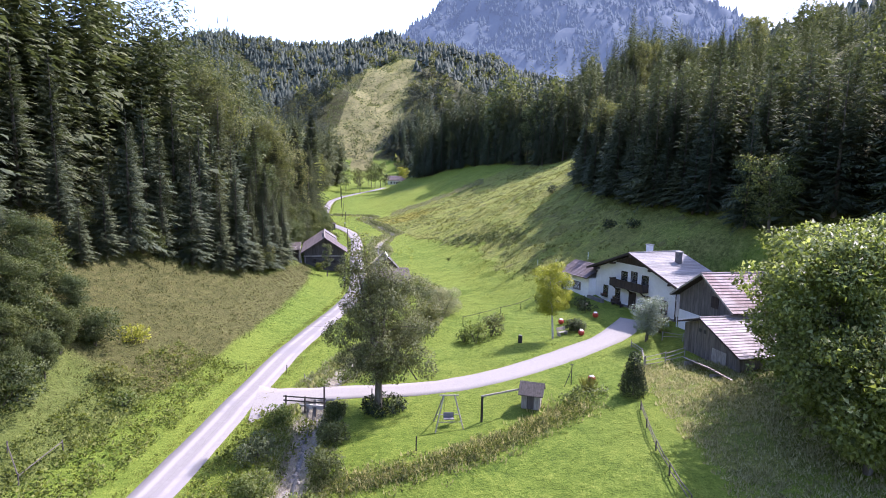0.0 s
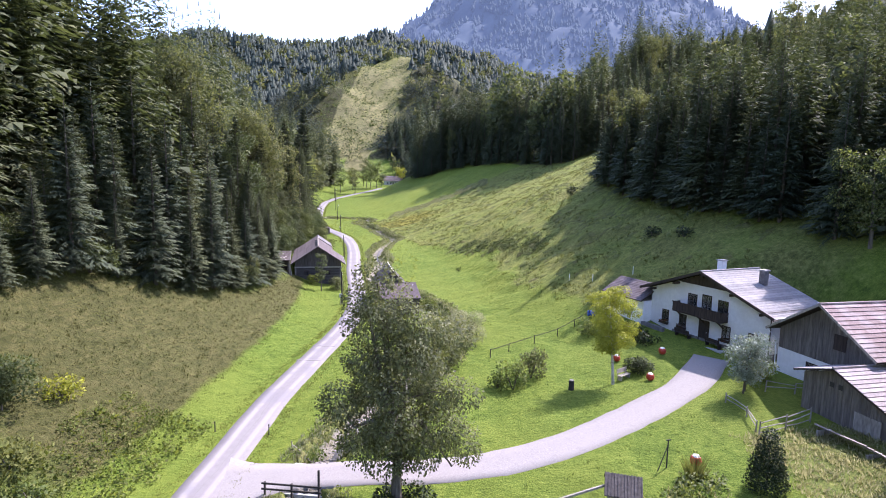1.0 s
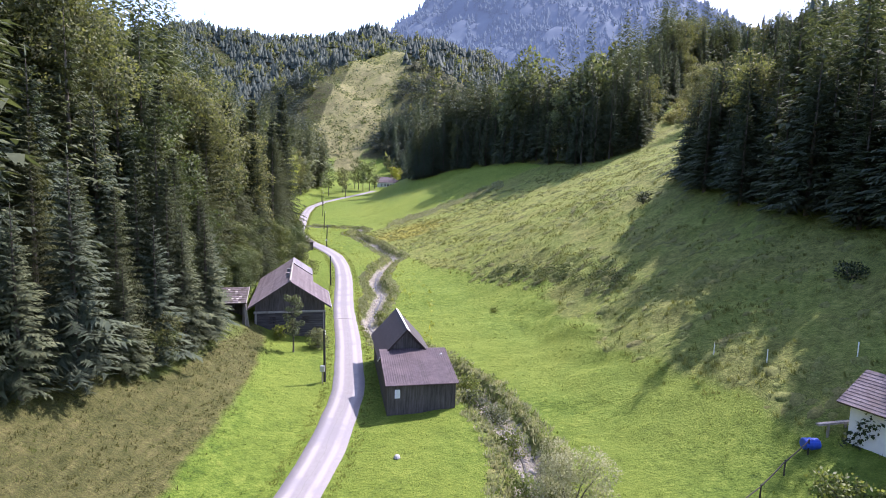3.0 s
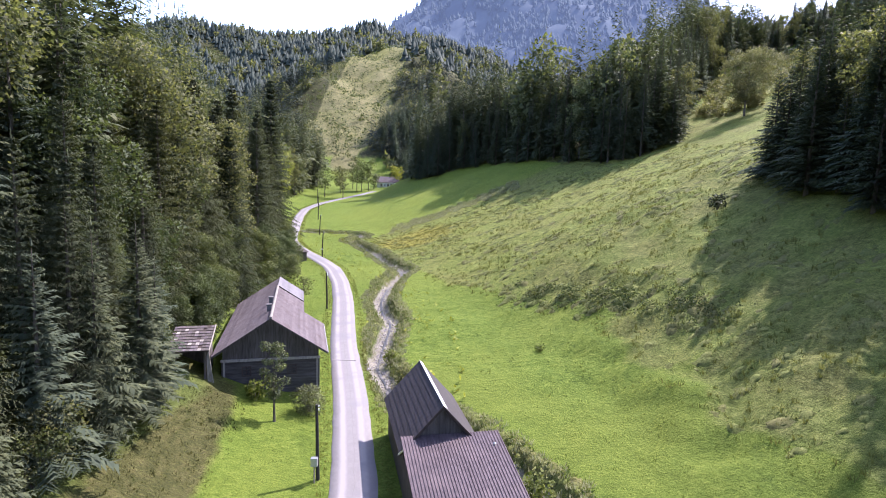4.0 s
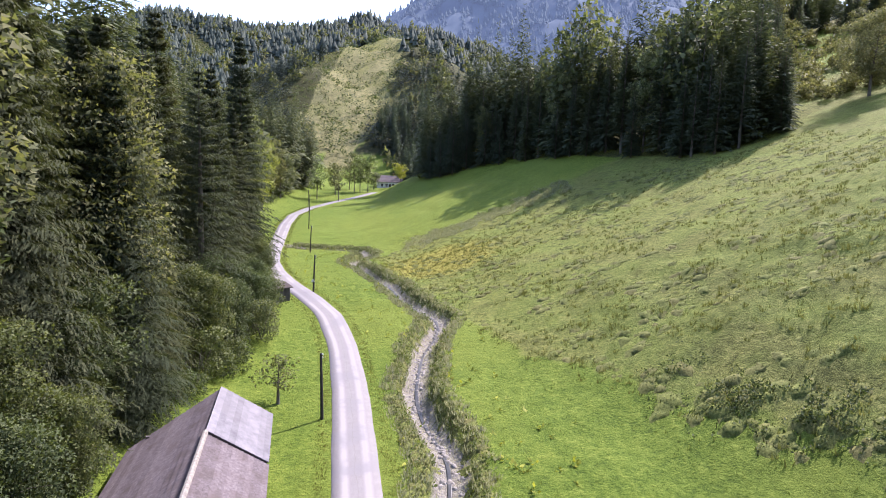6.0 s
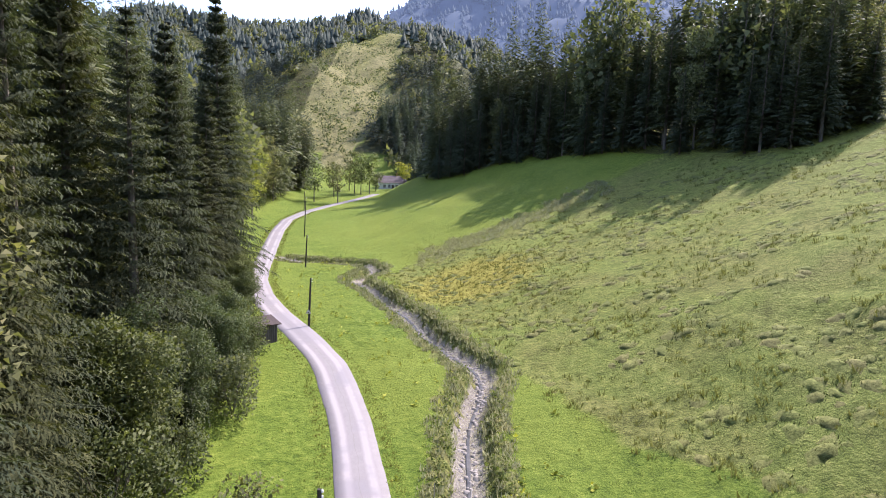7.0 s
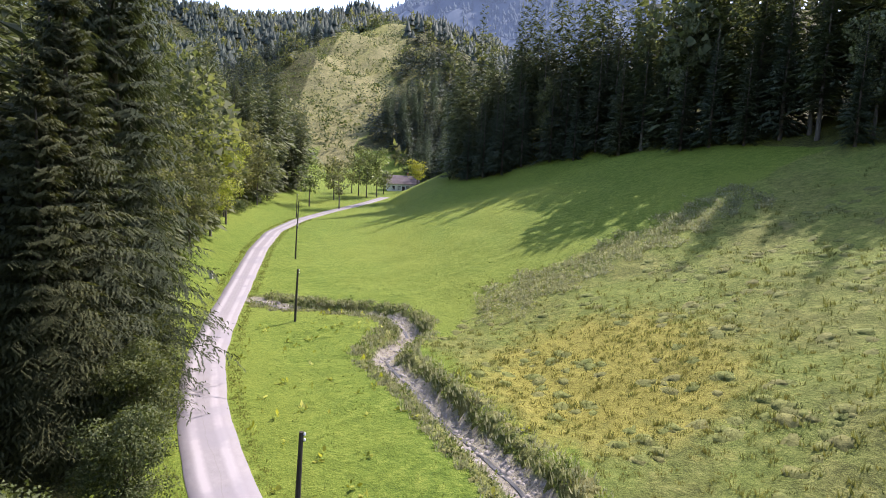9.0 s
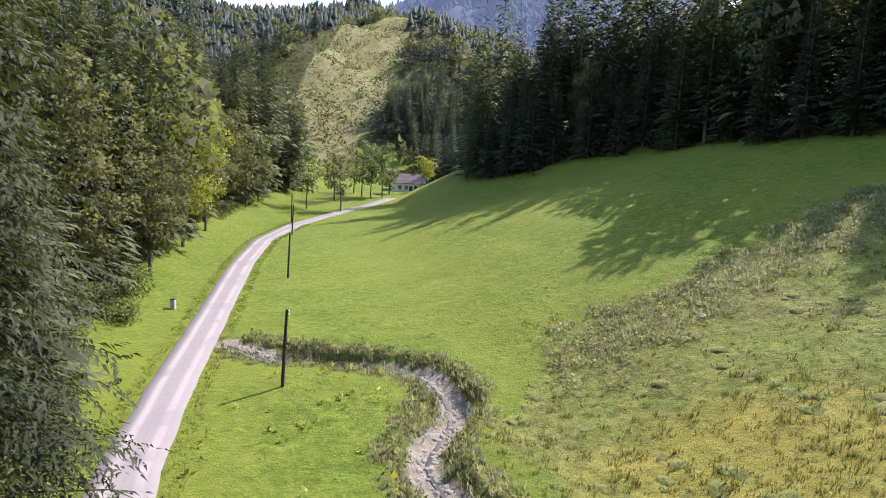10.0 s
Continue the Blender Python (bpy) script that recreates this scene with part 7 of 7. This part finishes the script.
stick_fence("branch_fence", [(-14.4, 51.9), (-12.6, 51.4), (-10.6, 51.3), (-9.2, 51.8)], "low fence of crooked branches beside the drive", 2, 0.7, seed=5, wobble=0.4)
stick_fence("wire_fence", [(1.4, 70.6), (3.6, 72.9), (6.7, 74.9), (9.7, 77.0), (12.0, 78.6), (14.0, 79.6)], "thin wire fence on dark posts behind the lawn", 1, 1.0, "pole", 6, wobble=0.03)
stick_fence("rail_fence", [(-27.2, 35.4), (-27.2, 31.4), (-29.6, 33.4)], "broken rail fence on the bank", 1, 0.8, "board", 7)
for x, y in ((13.9, 92.2), (16.4, 88.8), (20.8, 85.4)):
    post("pasture_post", x, y, 1.1, 0.035, M["white_paint"], "thin pale pasture post on the slope", "post", "pasture posts")
for x, y, h in ((-17.4, 55.3, 0.9), (-21.9, 55.4, 0.9), (-1.7, 36.4, 1.1), (-6.5, 45.6, 1.2)):
    post("marker_post", x, y, h, 0.05, M["pole"], "dark wooden marker post in the grass", "post", "marker posts")
post("snow_pole", -24.6, 148.0, 1.2, 0.025, M["weathered"], "thin wooden snow pole at the lane", "post")


def utility_pole(x, y, h, lean=0.0):
    t = thing("utility_pole", at_ground(x, y), 0, "dark wooden telephone pole beside the lane", "utility pole", "telephone poles")
    part("pole", Shape().tube([(0, 0, -0.5), (lean * 0.5, 0, h * 0.5), (lean, 0, h)], [0.13, 0.115, 0.09], 9), M["pole"], t)
    for z in (h - 0.15, h - 0.4):
        part("insulator", Shape().lathe([(0.02, 0), (0.05, 0.02), (0.05, 0.1), (0.02, 0.14)], 8, (lean + 0.13, 0, z)), M["white_paint"], t)
        part("bracket", Shape().beam((lean, 0, z), (lean + 0.13, 0, z), 0.025), M["iron"], t)
    return t


POLES = [utility_pole(x, y, h, le) for x, y, h, le in ((-20.8, 99.0, 5.2, -0.1), (-29.4, 141.2, 5.2, -0.12), (-38.4, 177.6, 5.3, 0.2), (-46.7, 211.0, 5.4, 0.25), (-54.4, 242.3, 5.6, 0.2), (-61.0, 270.5, 5.6, 0.25), (-64.5, 284.0, 5.6, 0.1))]
sign = part("road_sign", Shape().slab([(-0.3, -0.19, 1.45), (0.3, -0.19, 1.45), (0.0, -0.19, 1.97)], (0, 0.02, 0)), M["zinc"], POLES[2], "small triangular warning sign")
part("sign_face", Shape().slab([(-0.23, -0.2, 1.49), (0.23, -0.2, 1.49), (0.0, -0.2, 1.89)], (0, 0.006, 0)), M["white_paint"], sign)
part("symbol", Shape().box(-0.09, 0.09, -0.212, -0.204, 1.54, 1.65), M["iron"], sign)
part("clamp", Shape().box(-0.14, 0.14, -0.172, -0.12, 1.58, 1.63), M["iron"], sign)
mb = thing("letter_box", at_ground(-20.95, 98.6), 0, "grey metal letter box on a short post", "letter box")
part("post", Shape().box(-0.04, 0.04, -0.04, 0.04, -0.3, 1.2), M["weathered"], mb)
part("box", Shape().box(-0.22, 0.22, -0.15, 0.15, 1.2, 1.75, 0.03), M["zinc"], mb)
wb = thing("hydrant_box", at_ground(-61.8, 227.8), 0, "pale grey concrete marker block beside the lane", "marker")
part("block", Shape().box(-0.2, 0.2, -0.2, 0.2, -0.2, 0.95, 0.04), M["concrete"], wb)
part("cap", Shape().box(-0.24, 0.24, -0.24, 0.24, 0.95, 1.02, 0.04), M["dark_roof"], wb)
ba = thing("water_barrel", at_ground(14.3, 79.9), 0, "blue plastic water barrel lying behind the house", "barrel")
part("barrel", Shape().tube([(-0.5, 0, 0.36), (-0.45, 0, 0.36), (0.45, 0, 0.36), (0.5, 0, 0.36)], [0.3, 0.36, 0.36, 0.3], 14), M["blue"], ba)
part("hoop", Shape().tube([(-0.05, 0, 0.36), (0.05, 0, 0.36)], [0.38, 0.38], 14), M["blue"], ba)
tr = thing("water_trough", at_ground(15.7, 80.2), 8, "long grey wooden water spout beside the barrel", "trough")
part("trough", Shape().beam((-1.0, 0, 0.75), (1.4, 0, 0.9), 0.25, 0.12), M["weathered"], tr)
for x in (-0.2, 1.0):
    part("leg", Shape().box(x - 0.05, x + 0.05, -0.06, 0.06, -0.3, 0.8), M["weathered"], tr)
sk = thing("log_pile", at_ground(22.9, 50.2), -75, "long loose boards leaning against the shed foot", "timber pile")
for i in range(6):
    part("board", Shape().beam((0.3 + 0.1 * i, -0.6 - 0.12 * i, 0.25 + 0.05 * i), (6.4 - 0.4 * i, -0.75 - 0.1 * i, 0.35 + 0.07 * i), 0.16, 0.04), M["weathered"], sk)
for x in (1.2, 4.6):
    part("bearer", Shape().box(x - 0.08, x + 0.08, -1.4, -0.3, -0.5, 0.25), M["weathered"], sk)
mk = thing("milestone", at_ground(-12.2, 84.4), 0, "small pale stone on the grass", "stone", "")
part("stone", Shape().lathe([(0.2, -0.1), (0.26, 0.05), (0.18, 0.2), (0.05, 0.26)], 9), M["concrete"], mk)

# ---- creek: water and stones ----
k = Nodes("creek_water")
wv = k.coords()
M["water"] = k.done(k.ramp(k.noise(wv, 1.2, 4), (0.35, (0.022, 0.022, 0.017)), (0.7, (0.075, 0.07, 0.058))), 0.4, k.noise(wv, 6.0, 4), 0.3, 0.03, 0.5)
water = strip("water", CREEK, 0.15, 0.04, M["water"], "shallow stony creek water", "water", 0.25)


def pebble_mesh(seed, n=8):
    rs = np.random.RandomState(seed)
    V, T = [(0, 0, 0.55)], []
    for ring_, (q, z) in enumerate(((0.7, 0.38), (1.0, 0.0))):
        for kk in range(n):
            a = 6.2832 * (kk + 0.5 * ring_) / n
            s = q * rs.uniform(0.8, 1.15)
            V.append((math.cos(a) * s, math.sin(a) * s * 0.8, z + rs.uniform(-0.08, 0.08)))
    T += [(0, 1 + i, 1 + (i + 1) % n) for i in range(n)]
    for i in range(n):
        a, b, c, d = 1 + i, 1 + (i + 1) % n, 1 + n + i, 1 + n + (i + 1) % n
        T += [(a, c, d), (a, d, b)]
    return np.array(V, float), np.array(T)


def scatter(name, xs, ys, variants, mat, label, category, seed=0, lo=0.7, hi=1.3, sink=0.03, tall=(0.8, 1.2), smooth=False, drape=False):
    """Small things past counting, joined into one mesh on the ground."""
    rs = np.random.RandomState(seed)
    zs = land(xs, ys)
    Vs, Ts, base = [], [], 0
    for x, y, z in zip(xs, ys, zs):
        v, t = variants[rs.randint(len(variants))]
        a, s = rs.uniform(0, 6.28), rs.uniform(lo, hi)
        Vs.append(placed(v, math.cos(a), math.sin(a), s, rs.uniform(*tall), x, y, z - sink))
        Ts.append(t + base)
        base += len(v)
    V = np.concatenate(Vs)
    if drape:
        V[:, 2] += land(V[:, 0], V[:, 1]) - np.repeat(zs, [len(q_) for q_ in Vs])
    return tagged(new(name, quick(name, V, np.concatenate(Ts), mat, smooth=smooth)), label, category, kind="stuff")


def beside(line, n, lo, hi, seed, s0=0.0, s1=1.0):
    """Random sites at a distance lo to hi from a line, on both sides."""
    rs = np.random.RandomState(seed)
    run = run_of(line)
    s = rs.uniform(run[-1] * s0, run[-1] * s1, n)
    x, y = np.interp(s, run, line[:, 0]), np.interp(s, run, line[:, 1])
    dx, dy = np.interp(s + 0.5, run, line[:, 0]) - x, np.interp(s + 0.5, run, line[:, 1]) - y
    ln = np.hypot(dx, dy) + 1e-6
    d = rs.uniform(lo, hi, n) * rs.choice([-1, 1], n)
    return x + dy / ln * d, y - dx / ln * d


def away(x, y, lane=2.0, drive=1.9):
    return (near_line(x, y, LANE)[0] > lane) & (near_line(x, y, DRIVE)[0] > drive)


PEBBLES = [pebble_mesh(i) for i in range(4)]
x, y = beside(CREEK, 3600, 0.0, 1.1, 1, 0.12)
ok = away(x, y, 1.0, 1.2)
scatter("creek_stones", x[ok], y[ok], PEBBLES, M["stone"], "grey stones lying in the creek bed", "stones", 2, 0.06, 0.3)

# ---- grass and herbs ----
rs = np.random.RandomState(12)
TUFT = [blades(rs, 9, 0.42, 0.24, 0.045) for i in range(4)]
SHORT = [blades(rs, 6, 0.2, 0.16, 0.03) for i in range(4)]
HERB = [leaf_cloud(rs, [((0, 0, 0.26), 0.3), ((0.25, 0.1, 0.42), 0.24), ((-0.2, 0.15, 0.18), 0.24)], 9, 0.2, -0.4) for i in range(4)]


def sites_in(n, box, seed, want):
    rs = np.random.RandomState(seed)
    x, y = rs.uniform(box[0], box[1], n), rs.uniform(box[2], box[3], n)
    ok = want(x, y) & away(x, y) & (in_wood(x, y) < 0.5)
    return x[ok], y[ok]


foot = lambda y: along(y, 6)
x, y = sites_in(11000, (-34, 46, 76, 222), 21, lambda x, y: (uncut(x, y) > 0) & (waves(x, y, 11, 4) + waves(x, y, 27, 6) > -0.25))
scatter("rough_grass", x, y, TUFT, M["grass"], "tufted uncut grass on the sloping meadow", "grass", 3)
x, y = sites_in(7000, (-14, 40, 84, 172), 22, lambda x, y: (uncut(x, y) > 1.5) & (waves(x, y, 9, 7) + 0.8 * waves(x, y, 22, 8) > 0.75))
scatter("tussocks", x[:900], y[:900], TUFT, M["grass"], "dark coarse tussocks in bands across the slope", "grass", 4)
x, y = sites_in(9000, (-36, -4, 172, 216), 23, lambda x, y: (near_line(x, y, CREEK)[0] > 1.5) & (uncut(x, y) > 0.5))
keep = np.random.RandomState(5).rand(x.size) < 0.6 * np.exp(-((x + 20) / 12) ** 2 - ((y - 195) / 13) ** 2)
scatter("dry_grass", x[keep], y[keep], TUFT, M["ochre"], "yellowish uncut grass above the creek bend", "grass", 5, 0.5, 0.9)
x, y = sites_in(6500, (-44, -24, 36, 108), 24, lambda x, y: x < along(y, 2) - 1.0)
scatter("bank_grass", x, y, SHORT, M["dry_blade"], "dry tan grass on the steep bank", "grass", 6, 0.8, 1.5)


def mound(seed):
    """A cushion of matted grass, combed over downhill."""
    rs = np.random.RandomState(seed)
    V, T, n = [(0.15, 0, 0.15)], [], 7
    for ring_, (q_, z) in enumerate(((0.55, 0.11), (1.25, -0.06))):
        for kk in range(n):
            a = 6.2832 * (kk + 0.5 * ring_) / n
            s_ = q_ * rs.uniform(0.7, 1.3)
            V.append((math.cos(a) * s_, math.sin(a) * s_ * 0.75, z + rs.uniform(-0.05, 0.05)))
    T += [(0, 1 + i_, 1 + (i_ + 1) % n) for i_ in range(n)]
    for i_ in range(n):
        a, b, c, d = 1 + i_, 1 + (i_ + 1) % n, 1 + n + i_, 1 + n + (i_ + 1) % n
        T += [(a, c, d), (a, d, b)]
    tuft = blades(rs, 16, 0.24, 1.0, 0.05)
    return np.concatenate([np.array(V, float), tuft[0] + (0, 0, 0.06)]), np.concatenate([np.array(T), tuft[1] + len(V)])


MOUNDS = [mound(i) for i in range(5)]
x, y = sites_in(16000, (-34, 44, 78, 216), 221, lambda x, y: (uncut(x, y) > 0.6) & (waves(x, y, 13, 41) + 0.8 * waves(x, y, 31, 42) > 0.0))
scatter("matted_grass", x[:1700], y[:1700], MOUNDS, M["matted"], "cushions of matted uncut grass on the slope", "grass", 222, 0.4, 1.0, smooth=True, drape=True)
x, y = beside(CREEK, 1500, 1.3, 2.6, 223, 0.3)
ok = away(x, y, 2.4, 2.2)
scatter("bank_cushions", x[ok], y[ok], MOUNDS, M["matted"], "grass cushions overhanging the creek bank", "grass", 224, 0.4, 0.9, smooth=True, drape=True)
x, y = sites_in(3200, (17, 33, 26, 50), 25, lambda x, y: x > 15.0 + 0 * y)
scatter("tall_grass", x, y, TUFT, M["straw"], "tall flattened pale grass beside the fence", "grass", 7, 0.9, 1.5, tall=(0.5, 0.8))
x, y = beside(CREEK, 2200, 1.1, 2.5, 26, 0.2)
ok = away(x, y, 2.4, 2.2)
scatter("creek_herbs", x[ok], y[ok], HERB, M["herb"], "wild herbs and nettles along the creek banks", "herbs", 8, 0.4, 1.1)
x, y = beside(CREEK, 6000, 1.0, 3.0, 126, 0.2)
ok = away(x, y, 2.4, 2.2)
scatter("creek_grass", x[ok], y[ok], TUFT, M["straw"], "tall bleached grass along the creek banks", "grass", 108, 0.7, 1.4)
# wild strip below the lawn
rs = np.random.RandomState(27)
s = rs.uniform(0, 1, 2000)
x, y = np.interp(s, [0, 0.35, 0.65, 1], [-8.0, 0.0, 5.0, 11.6]) + rs.normal(0, 0.9, s.size), np.interp(s, [0, 0.35, 0.65, 1], [31.5, 34.0, 36.8, 42.2]) + rs.normal(0, 0.8, s.size)
scatter("wild_strip", x[::2], y[::2], HERB, M["thicket"], "strip of dark wild herbs below the lawn", "herbs", 99, 0.3, 0.75)
scatter("wild_strip", x[1::2], y[1::2], HERB, M["herb"], "strip of wild herbs below the lawn", "herbs", 9, 0.3, 0.8)
scatter("wild_grass", x[::2], y[::2] + 0.3, SHORT, M["straw"], "bleached grass in the wild strip below the lawn", "grass", 109, 1.6, 3.0)
x, y = sites_in(3600, (-30, -11, 22, 56), 28, lambda x, y: (x < -22.5) | (x > -16.8))
keep = (x < -22.5) | (y < 45)
scatter("bank_herbs", x[keep], y[keep], HERB, M["herb"], "wild herbs on the verge of the lane", "herbs", 10, 0.5, 1.3)
x, y = sites_in(8000, (-28, 8, 208, 250), 29, lambda x, y: np.abs(y - 217 - (x + 20) * 0.35) < 4.5 + 2 * waves(x, y, 8, 3))
scatter("hollow_herbs", x[:2000], y[:2000], HERB, M["pale_herb"], "band of withered tall herbs across the meadow", "herbs", 11, 0.5, 1.1)
x, y = sites_in(1400, (-24, 8, 212, 232), 30, lambda x, y: np.abs(y - 217 - (x + 20) * 0.35) < 4.0 + 2 * waves(x, y, 8, 3))
scatter("green_herbs", x, y, TUFT, M["pale_herb"], "withered tall stalks in the hollow", "herbs", 12, 0.8, 1.8)
x, y = beside(LANE, 9000, 1.72, 2.6, 31, 0.2, 0.9)
scatter("verge_grass", x, y, SHORT, M["grass"], "short dry grass along the lane's edges", "grass", 13, 0.7, 1.5)
x, y = sites_in(22000, (-46, 16, 24, 230), 32, lambda x, y: (uncut(x, y) < 1) & (near_line(x, y, CREEK)[0] > 2) & (near_line(x, y, LANE)[0] > 2.2))
scatter("meadow_grass", x, y, SHORT, M["herb"], "short green meadow grass tufts", "grass", 14, 0.6, 1.3)
rs2 = np.random.RandomState(55)
DOCK = [leaf_cloud(rs2, [((0, 0, 0.1), 0.2)], 9, 0.3, -0.1) for i in range(3)]
x, y = sites_in(700, (-50, -10, 110, 215), 56, lambda x, y: (x < foot(y) - 4) & (near_line(x, y, CREEK)[0] > 2.2) & (x > np.interp(y, LANE_X[:, 1], LANE_X[:, 0]) + 2))
scatter("dock_plants", x, y, DOCK, M["birch_leaf"], "scattered broad dock rosettes in the mown grass", "herbs", 57, 0.6, 1.2)
# young growth on the felled patches and the upper pasture
rs = np.random.RandomState(33)
x, y = rs.uniform(-350, -40, 9000), rs.uniform(410, 870, 9000)
ok = clearing(x, y) > -0.05
scatter("clearing_scrub", x[ok], y[ok], HERB, M["thicket"], "scattered young scrub on the felled hillside", "scrub", 15, 2.5, 7.5)
SCRUB = [leaf_cloud(rs, [((rs.uniform(-0.3, 0.3), rs.uniform(-0.3, 0.3), 0.25 + 0.15 * q), 0.3) for q in range(4)], 160, 0.16, -0.2) for i in range(4)]
x, y = rs.uniform(62, 150, 1500), rs.uniform(205, 330, 1500)
ok = (in_wood(x, y) < -1) & (y > 222 - (x - 66) * 0.2) & (waves(x, y, 16, 81) > -0.5)
scatter("pasture_scrub", x[ok][:230], y[ok][:230], SCRUB, M["straw_leaf"], "sunlit scrub on the upper pasture", "scrub", 16, 1.6, 4.2)

# coarse dark growth in a band half way up the slope
rs = np.random.RandomState(71)
s = rs.uniform(0, 1, 1100)
x = np.interp(s, [0, 0.1, 0.3, 0.6, 1], [-2.2, -0.6, 3.5, 8.0, 13.5]) + rs.normal(0, 1.3, s.size)
y = np.interp(s, [0, 0.1, 0.3, 0.6, 1], [143, 137.5, 133.5, 126.0, 114.0]) + rs.normal(0, 1.6, s.size)
ok = waves(x, y, 7, 51) > -0.3
scatter("slope_cushions", x[ok][::6], y[ok][::6], MOUNDS, M["matted"], "swollen cushions of coarse grass across the slope", "grass", 73, 0.5, 1.2, tall=(1.0, 1.8), smooth=True, drape=True)
scatter("slope_growth", x[ok], y[ok], HERB, M["thicket"], "band of coarse dark herbs across the slope", "herbs", 72, 0.4, 1.1)
